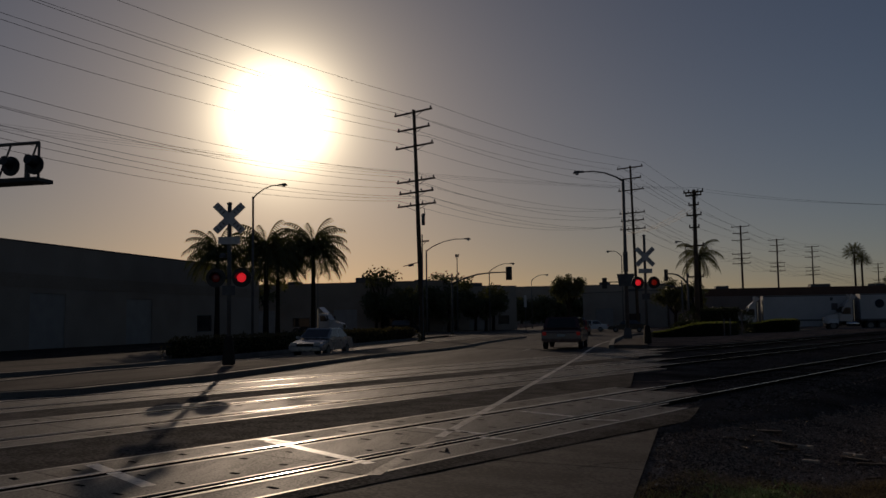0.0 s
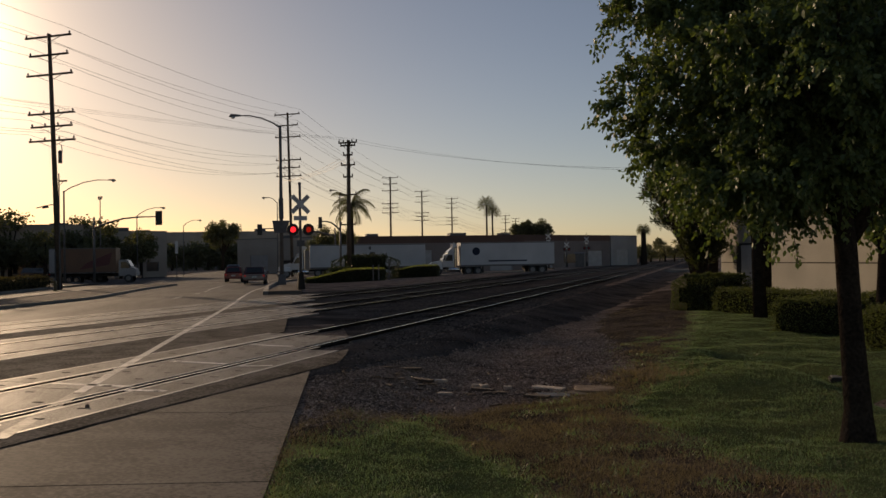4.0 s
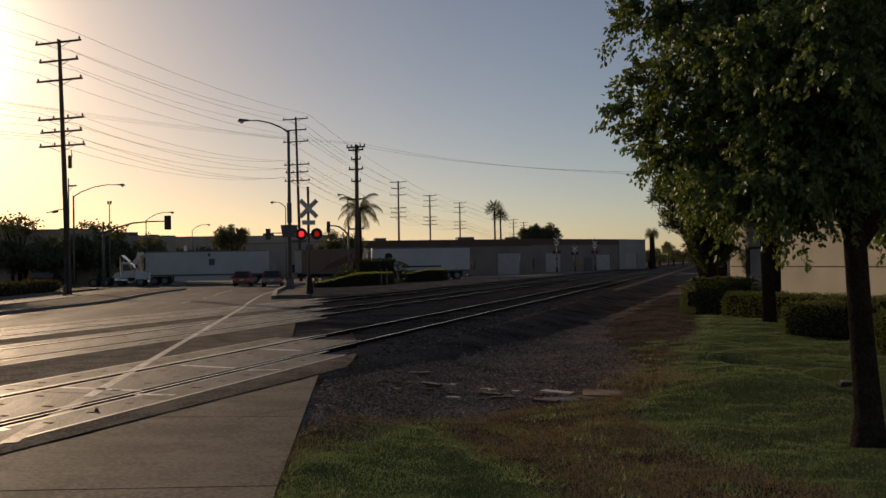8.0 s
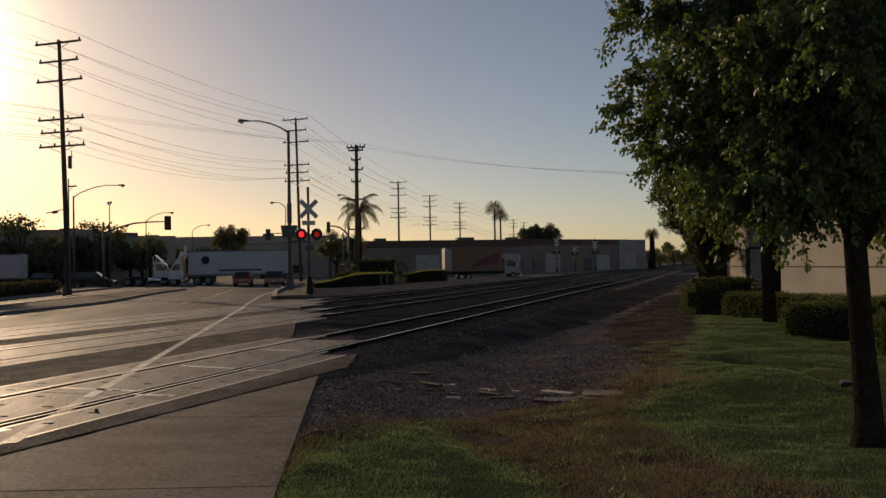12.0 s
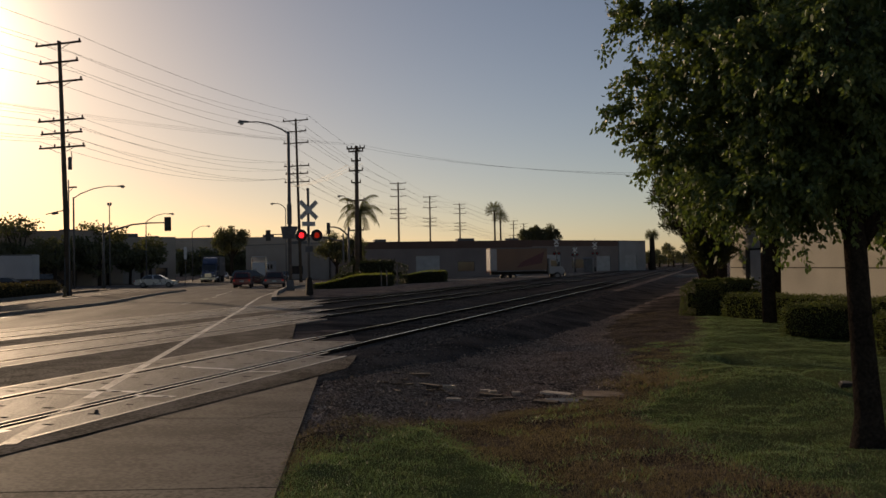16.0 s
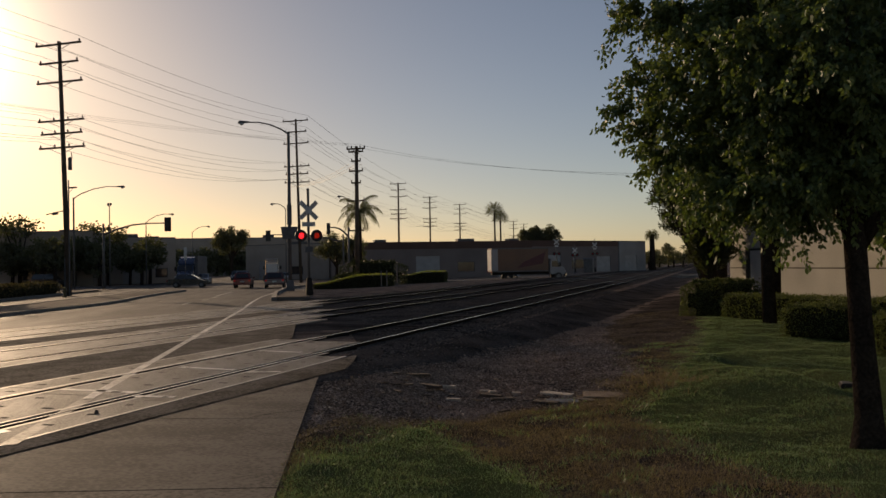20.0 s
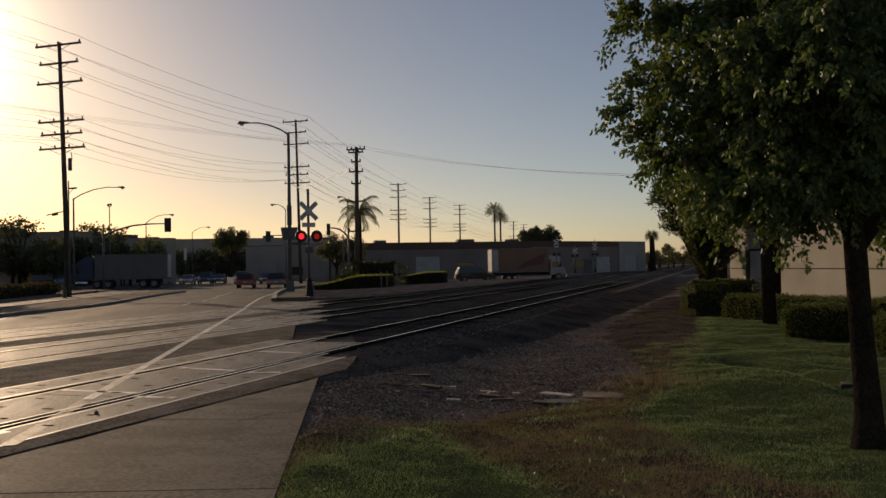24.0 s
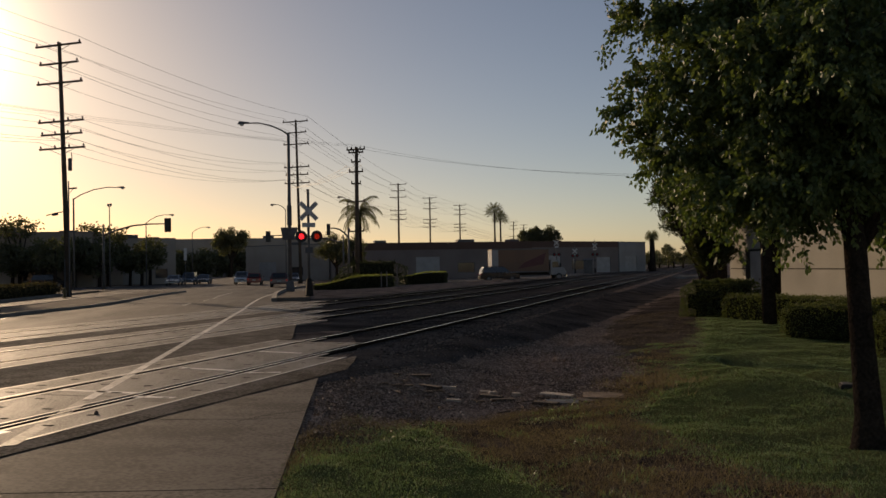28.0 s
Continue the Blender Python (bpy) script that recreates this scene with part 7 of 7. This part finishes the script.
def box_truck(paint, panel, length, label):
    """Origin on the ground under its tail."""
    v = base("box_truck", pose(0, 0, 0), label, "truck", "trucks on the cross street")
    part("cargo_box", Shape().box(0, length, -1.25, 1.25, 1.1, 3.9), panel, v, "orange-brown cargo box", bevel=0.04)
    part("chassis", Shape().box(0.2, length + 1.4, -0.45, 0.45, 0.7, 1.05), M_CHASSIS, v)
    part("rear_door", Shape().box(-0.03, -0.002, -1.1, 1.1, 1.25, 3.75), M_TRAILER, v, "pale roll-up rear door")
    for sg in (-1, 1):
        part("upper_rail", Shape().box(0, length, sg * 1.255, sg * 1.265, 3.8, 3.9), M_GALV, v)
        part("lower_rail", Shape().box(0, length, sg * 1.255, sg * 1.265, 1.1, 1.2), M_GALV, v)
        part("stripe", Shape().hull([(length * 0.45, sg * 1.255, 1.5), (length * 0.9, sg * 1.255, 2.0), (length * 0.95, sg * 1.255, 3.4), (length * 0.55, sg * 1.255, 2.2)],
                                    [(length * 0.45, sg * 1.262, 1.5), (length * 0.9, sg * 1.262, 2.0), (length * 0.95, sg * 1.262, 3.4), (length * 0.55, sg * 1.262, 2.2)]), M_MAROON, v)
        # corner panel takes the same shade-greyed paint
        part("rear_corner", Shape().box(-0.03, 0.75, sg * 1.252, sg * 1.268, 1.21, 3.79), M_CABGREY, v, "pale rear corner panel")
        part("tail_light", Shape().box(-0.05, 0, sg * 0.95, sg * 1.2, 0.95, 1.07), M_TAIL, v)
        for wx in (2.0, 2.8):
            wheel(v, wx, sg * 0.97, 0.38, 0.5, M_CHROME)
        wheel(v, length + 1.3, sg * 0.95, 0.45, 0.28)
    x0 = length + 0.25
    cab = [(x0, 0.7), (x0, 2.55), (x0 + 0.85, 2.55), (x0 + 1.3, 1.7), (x0 + 1.85, 1.5), (x0 + 1.95, 0.7)]
    part("cab", Shape().hull([(x, 1.05, z) for x, z in cab], [(x, -1.05, z) for x, z in cab]), paint, v, "white cab with shade greyed into its paint", bevel=0.08)
    part("windscreen", Shape().slab((x0 + 1.29, 0.9, 1.82), (x0 + 1.29, -0.9, 1.82), (x0 + 0.94, -0.85, 2.46), (x0 + 0.94, 0.85, 2.46), -0.02), M_PANE, v)
    for sg in (-1, 1):
        q = [(x0 + 0.25, sg * 1.05, 1.6), (x0 + 1.2, sg * 1.05, 1.6), (x0 + 0.9, sg * 1.05, 2.3), (x0 + 0.25, sg * 1.05, 2.3)]
        q = q if sg < 0 else [q[1], q[0], q[3], q[2]]
        part("side_window", Shape().slab(*q, 0.012), M_PANE, v)
        part("headlight", Shape().box(x0 + 1.88, x0 + 1.98, sg * 0.7, sg * 1.0, 0.95, 1.15), M_HEADLIGHT, v)
        part("mirror", Shape().box(x0 + 1.15, x0 + 1.25, sg * 1.15, sg * 1.4, 1.6, 2.1), M_CHASSIS, v)
    part("bumper", Shape().box(x0 + 1.9, x0 + 2.08, -1.1, 1.1, 0.45, 0.75), M_CHROME, v, bevel=0.04)
    return v


TRUCK_1 = semi_truck(M_TRUCKWHITE, M_TRAILER, 14.6, "white semi-truck with a long plain white trailer", "mark", sleeper=False)
TRUCK_2 = semi_truck(M_TRUCKWHITE, M_TRAILER, 12.2, "white semi-truck with a round emblem on its trailer", "disc", sleeper=False)
TRUCK_3 = semi_truck(M_TRUCKBLUE, M_DUSKPANEL, 8.4, "dark blue semi-truck with a short dusty dark trailer")
BOX_TRUCK = box_truck(M_CABGREY, M_BOXORANGE, 7.0, "box truck with orange-brown cargo box and grey-white cab")
TRACTOR = base("road_tractor", pose(0, 0, 0), "white road tractor without a trailer", "truck", "trucks on the cross street")
tractor_parts(TRACTOR, M_TRUCKWHITE, 0.0, False, False)
part("roof_deflector", Shape().slab((-2.45, -0.95, 2.84), (-2.45, 0.95, 2.84), (-3.25, 0.95, 3.6), (-3.25, -0.95, 3.6), 0.04), M_TRUCKWHITE, TRACTOR, "thin slanted roof wind deflector")
part("fifth_wheel", Shape().box(-6.0, -5.0, -0.45, 0.45, 1.0, 1.15), M_CHASSIS, TRACTOR, "greasy coupling plate", bevel=0.03)
RED_CAR = car("hatch", M_CARRED, "bright red hatchback waiting with brake lights on", True)
GREY_VAN = car("estate", M_CARMAROON, "dark plum-grey estate car driving up to the junction", True)
SUV_WAIT = car("suv", M_CARSILVER, "silver sport utility car waiting across the junction")
SUV_EAST = car("suv", M_CARDARK, "dark sport utility car on the cross street")
SEDAN_SILVER = car("sedan", M_CARSILVER, "silver sedan turning at the junction")
SEDAN_DARK = car("sedan", M_CARDARK, "dark sedan on the cross street")
SEDAN_WHITE = car("sedan", M_CARWHITE, "white sedan crossing the junction")
SEDAN_BLACK = car("sedan", M_CARDARK, "black sedan crossing the junction")
QUEUE_1 = car("sedan", M_CARSILVER, "silver sedan queueing beyond the junction")
QUEUE_2 = car("suv", M_CARBLUE, "blue-grey sport utility car queueing beyond the junction")
QUEUE_3 = car("sedan", M_CARBLUE, "blue-grey sedan queueing beyond the junction")
QUEUE_4 = car("sedan", M_CARBLUE, "blue-grey sedan coming up to the junction")
SILVER_NEAR = car("sedan", M_CARSILVER, "silver sedan on the oncoming lanes")
PARKED = car("suv", M_CARDARK, "dark sport utility car parked on the forecourt")
PARKED_VAN = car("suv", M_CARWHITE, "white car parked behind the tracks")

# ---------------------------------------------------------------- pieces of the crossing and tracks
def panel_rows():
    """Precast panels between and beside the rails, with their lifting slots."""
    plank = {}
    slot = mesh_of("lifting_slot", Shape().box(-0.065, 0.065, -0.024, 0.024, 0, 0.003), M_DARKGAP)
    for which, cx in TRACKS.items():
        deck = base("crossing_deck", pose(cx, 0, 0), "precast concrete crossing panels beside worn rails", "railway crossing", "crossing decks", "structure")
        for x0, x1 in ((-1.50, -0.805), (-0.61, 0.62), (0.87, 1.50)):
            key = (x0, x1)
            if key not in plank:
                plank[key] = mesh_of("panel", Shape().box(x0 + 0.004, x1 - 0.004, 0.003, 2.437, -0.1, 0.003), M_PANEL, bevel=0.005)
            last = (0.3 - (cx + x1) * UY) / -UX + ({-0.805: -1.0, 0.62: 1.5, 1.5: 0.6}[x1] if which == "near" else 1.2 if x1 < 1 else 0.3)
            y = last
            row = 0
            while y > -7:
                y -= 2.44
                if y < 40:
                    ob = new("panel", plank[key])
                    ob.parent = deck
                    ob.matrix_basis = pose(0, y, 0.001 * ((row * 7) % 3))
                    for sx_ in () if which == "far" or (which == "middle" and row % 3) else ((x0 + x1) / 2,) if x1 - x0 < 1 else (x0 + 0.28, x1 - 0.28):
                        for sy_ in (0.3, 0.92, 1.53, 2.14):
                            if (row * 5 + int(sx_ * 10) + int(sy_ * 3)) % 7 == 0:
                                continue
                            sl = new("lifting_slot", slot)
                            sl.parent = ob
                            sl.matrix_basis = pose(sx_ + 0.02 * ((row * 3) % 5 - 2), sy_, 0.0035, 0, 0, ((row * 7) % 5 - 2) * 2.0) @ Matrix.Diagonal((0.6 + 0.12 * ((row * 3 + int(sy_ * 7)) % 5), 0.65 + 0.15 * ((row + int(sy_ * 5)) % 4), 1, 1))
                row += 1
        trim = Shape()
        for e, over in ((-1.5, (0.3 - (cx - 0.82) * UY) / -UX + (-1.0 if which == "near" else 1.2)), (1.45, (0.3 - (cx + 1.5) * UY) / -UX + (0.6 if which == "near" else 0.3))):
            trim.box(e, e + 0.05, -7, over, -0.05, 0.006)
        part("edge_angle", trim, M_NOSING, deck, "pale worn steel edge angle")
        gap, lip = Shape(), Shape()
        for c_, spans in ((-0.755, ((-0.1, -0.05), (0.145, 0.19))), (0.755, ((-0.175, -0.135), (0.115, 0.175)))):
            stop = (0.3 - (cx + c_) * UY) / -UX
            for a, b in spans:
                lip.box(c_ + a, c_ + b, -7, stop - 0.4, -0.002, 0.0068)
            gap.box(c_ - 0.15, c_ - 0.036, -7, stop + 0.9, -0.09, -0.005)
            gap.box(c_ + 0.036, c_ + 0.15, -7, stop + 0.9, -0.09, -0.005)
        part("flangeway_angle", lip, M_NOSING, deck, "pale worn steel angle beside the rail")
        part("flangeway_seal", gap, M_DARKGAP, deck, "black rubber flangeway seal beside the rail")



def ties():
    tie = mesh_of("tie", Shape().box(-1.3, 1.3, -0.115, 0.115, -0.22, -0.062), M_TIE, bevel=0.01)
    for ob in [o for o in scene.collection.objects if o.name.startswith("railway_track")]:
        cx = ob.location.x
        y0 = (1.7 - cx * UY) / -UX + 0.4
        for k in range(90):
            t = new("tie", tie)
            t.parent = ob
            t.matrix_basis = pose(0, y0 + 0.55 * k, 0.004 * ((k * 5) % 4))
        rest = Shape()
        for k in range(90, 260):
            y = y0 + 0.55 * k
            rest.box(-1.3, 1.3, y - 0.115, y + 0.115, -0.22, -0.062)
        tagged(part("tie_rest", rest, M_TIE, ob), kind="stuff")


panel_rows()
ties()


# ---------------------------------------------------------------- what moves
def along(thing, s, heading, rows):
    """Rows of (seconds, n) on a lane s metres along the street."""
    out = []
    for t, n in rows:
        x, y = st(n, s)
        out.append((t, pose(x, y, -0.32, 0, 0, heading)))
    walk(thing, out)


def track(thing, rows):
    """Rows of (seconds, n, s, heading)."""
    walk(thing, [(t, pose(*st(n, s), hz(*st(n, s)) - 0.02, 0, 0, a)) for t, n, s, a in rows])


EAST, WEST, NORTH, SOUTH = 26.3, 206.3, 116.3, 296.3


def motions():
    along(TRUCK_1, 109, WEST, [(0, 9.25), (0.5, 8.25), (1, 7.05), (1.5, 5.55), (2, 3.85), (2.5, 2.25), (4.5, -5.35), (5, -7.65), (6, -12.6), (7, -17.85), (8, -24.0), (9, -30.4), (10, -37.5), (11, -45.15), (14, -69.25), (28, -239.25)])
    along(TRUCK_2, 106.5, WEST, [(0, 19.35), (1, 18.45), (2, 17.25), (2.5, 16.85), (4.5, 14.75), (5, 13.65), (6, 10.65), (7, 7.15), (8, 3.45), (9, -1.1), (10, -6.2), (11, -12.0), (11.5, -15.2), (12, -18.6), (12.5, -22.2), (14.5, -36.5), (15, -40.25), (18, -67), (28, -185)])
    along(BOX_TRUCK, 101, EAST, [(0, -62), (2.5, -39.0), (4.5, -24.1), (5, -20.45), (6, -13.75), (7, -7.45), (8, -1.9), (10, 8.5), (11, 12.7), (12, 15.7), (12.5, 17.0), (14.5, 20.4), (15, 20.9), (16, 21.2), (28, 21.4)])
    track(TRACTOR, [(0, -38, 103.5, EAST), (2, -26.2, 103.5, EAST), (2.5, -24.6, 103.5, EAST), (4.5, -21.4, 103.5, EAST), (5, -21.0, 103.5, EAST), (6, -20.1, 103.5, EAST), (7, -19.2, 103.5, EAST), (9, -17.8, 103.5, EAST), (10, -16.9, 103.5, EAST), (11, -15.9, 103.5, EAST), (12, -14.8, 103.5, EAST), (12.5, -14.3, 103.5, EAST), (13.5, -11.6, 104.0, 34), (14.5, -8.9, 106.8, 54), (15, -7.8, 108.9, 64), (16, -6.25, 119.0, 104), (17, -6.6, 128, NORTH), (18, -6.3, 134, NORTH), (20, -6.3, 142, NORTH), (21, -6.5, 147, NORTH), (24, -6.6, 178, NORTH), (28, -6.6, 225, NORTH)])
    track(TRUCK_3, [(0, -13.6, 260, SOUTH), (8, -13.6, 215, SOUTH), (14, -14.6, 146, SOUTH), (16, -15.6, 133, SOUTH), (18, -16.8, 126, SOUTH), (19, -17.4, 125, 294), (20, -17.8, 122.5, 294), (20.5, -18.2, 121, 294), (21, -18.5, 119, 292), (21.5, -19.0, 117, 288), (22.0, -21.5, 114.5, 272), (22.5, -24.5, 112, 255), (23.0, -26.8, 109.5, 228), (23.5, -28.2, 108, WEST), (24, -30.4, 108, WEST), (25, -36.0, 108, WEST), (26, -43, 108, WEST), (28, -64, 108, WEST)])
    track(RED_CAR, [(0, -7.0, 90.0, NORTH), (12, -7.0, 90.0, NORTH), (20, -7.0, 90.4, NORTH), (24, -6.9, 92.8, NORTH), (26, -6.9, 96.4, NORTH), (27, -7.0, 102.6, NORTH), (28, -7.2, 111.5, NORTH)])
    track(GREY_VAN, [(0, -4.15, 43.5, NORTH), (0.5, -4.45, 50.0, NORTH), (1, -4.7, 57.5, NORTH), (1.5, -4.7, 63.2, NORTH), (2, -4.8, 69.0, NORTH), (2.5, -4.7, 73.6, NORTH), (4.5, -4.2, 80.0, NORTH), (5, -4.1, 81.2, NORTH), (6, -3.9, 83.0, NORTH), (8, -3.8, 85.4, NORTH), (12, -3.65, 86.6, NORTH), (20, -3.65, 87.6, NORTH), (24, -3.6, 90.5, NORTH), (28, -3.5, 95.5, NORTH)])
    track(SUV_WAIT, [(0, -9.6, 121.5, SOUTH), (28, -9.6, 121.5, SOUTH)])
    along(SUV_EAST, 99, EAST, [(0, -92), (6, -56), (12, -24.0), (12.5, -22.0), (14.5, -12.6), (15, -10.8), (16, -6.7), (17, -2.1), (18, 1.7), (19, 5.1), (21, 12.2), (23.5, 18.4), (24, 19.1), (25, 20.3), (26, 21.1), (27, 21.8), (28, 22.0)])
    track(SEDAN_SILVER, [(0, -100, 101, EAST), (10, -52, 101, EAST), (15, -21.2, 101, EAST), (16, -17.5, 101, EAST), (17, -12.4, 101, EAST), (18, -6.6, 106, 75), (19, -4.2, 116, NORTH), (20, -3.9, 128, NORTH), (24, -4.4, 190, NORTH), (28, -4.4, 260, NORTH)])
    track(SEDAN_DARK, [(0, -110, 99.5, EAST), (12, -52, 99.5, EAST), (18, -23.3, 99.5, EAST), (19, -18.4, 99.5, EAST), (20, -13.7, 99.5, EAST), (21, -9.0, 101, 45), (22.2, -7.5, 112, 105), (23.5, -7.0, 126, NORTH), (25, -6.2, 138, NORTH), (28, -6.0, 172, NORTH)])
    along(SEDAN_WHITE, 111.5, WEST, [(0, -7.5), (1, -11.2), (1.5, -13.5), (2, -16.0), (2.5, -18.4), (4.5, -29.5), (5.5, -36.5), (8, -56), (28, -200)])
    along(SEDAN_BLACK, 106, WEST, [(0, -2.6), (1, -4.6), (1.5, -7.2), (2, -11.0), (2.5, -14.8), (4.5, -29.3), (5.5, -37), (8, -58), (28, -220)])
    track(QUEUE_1, [(0, -18.0, 290, SOUTH), (14, -18.0, 215, SOUTH), (18, -17.0, 150, SOUTH), (20, -15.6, 128, SOUTH), (21, -16.1, 126.5, SOUTH), (23.5, -17.1, 125, SOUTH), (25, -18.0, 124.2, SOUTH), (28, -19.0, 123.2, SOUTH)])
    track(QUEUE_2, [(0, -14.2, 292, SOUTH), (16, -14.0, 226, SOUTH), (20, -13.6, 160, SOUTH), (21.5, -14.4, 138, SOUTH), (23.5, -15.4, 130, SOUTH), (25, -15.7, 129, SOUTH), (28, -17.4, 126.5, SOUTH)])
    track(QUEUE_3, [(0, -13.6, 304, SOUTH), (18, -13.2, 240, SOUTH), (22, -13.0, 150, SOUTH), (23.5, -13.5, 135, SOUTH), (25, -14.4, 134, SOUTH), (28, -15.9, 131, SOUTH)])
    track(QUEUE_4, [(0, -4.8, 330, SOUTH), (12, -4.8, 250, SOUTH), (18, -4.7, 121, SOUTH), (21, -5.4, 120.5, SOUTH), (23.6, -6.3, 120.5, SOUTH), (25, -5.2, 120.5, SOUTH), (26, -4.0, 120.5, SOUTH), (27, -2.9, 120.3, SOUTH), (28, -2.6, 120.2, SOUTH)])
    track(SILVER_NEAR, [(0, -16.9, 42.5, SOUTH), (0.5, -17.0, 42.0, SOUTH), (2, -17.2, 34, SOUTH), (5, -17.4, 8, SOUTH), (12, -17.4, -70, SOUTH), (28, -17.4, -230, SOUTH)])
    track(PARKED, [(0, -35.2, 122.5, EAST), (28, -35.2, 122.5, EAST)])
    track(PARKED_VAN, [(0, 30.9, 141, WEST), (28, 30.9, 141, WEST)])


motions()
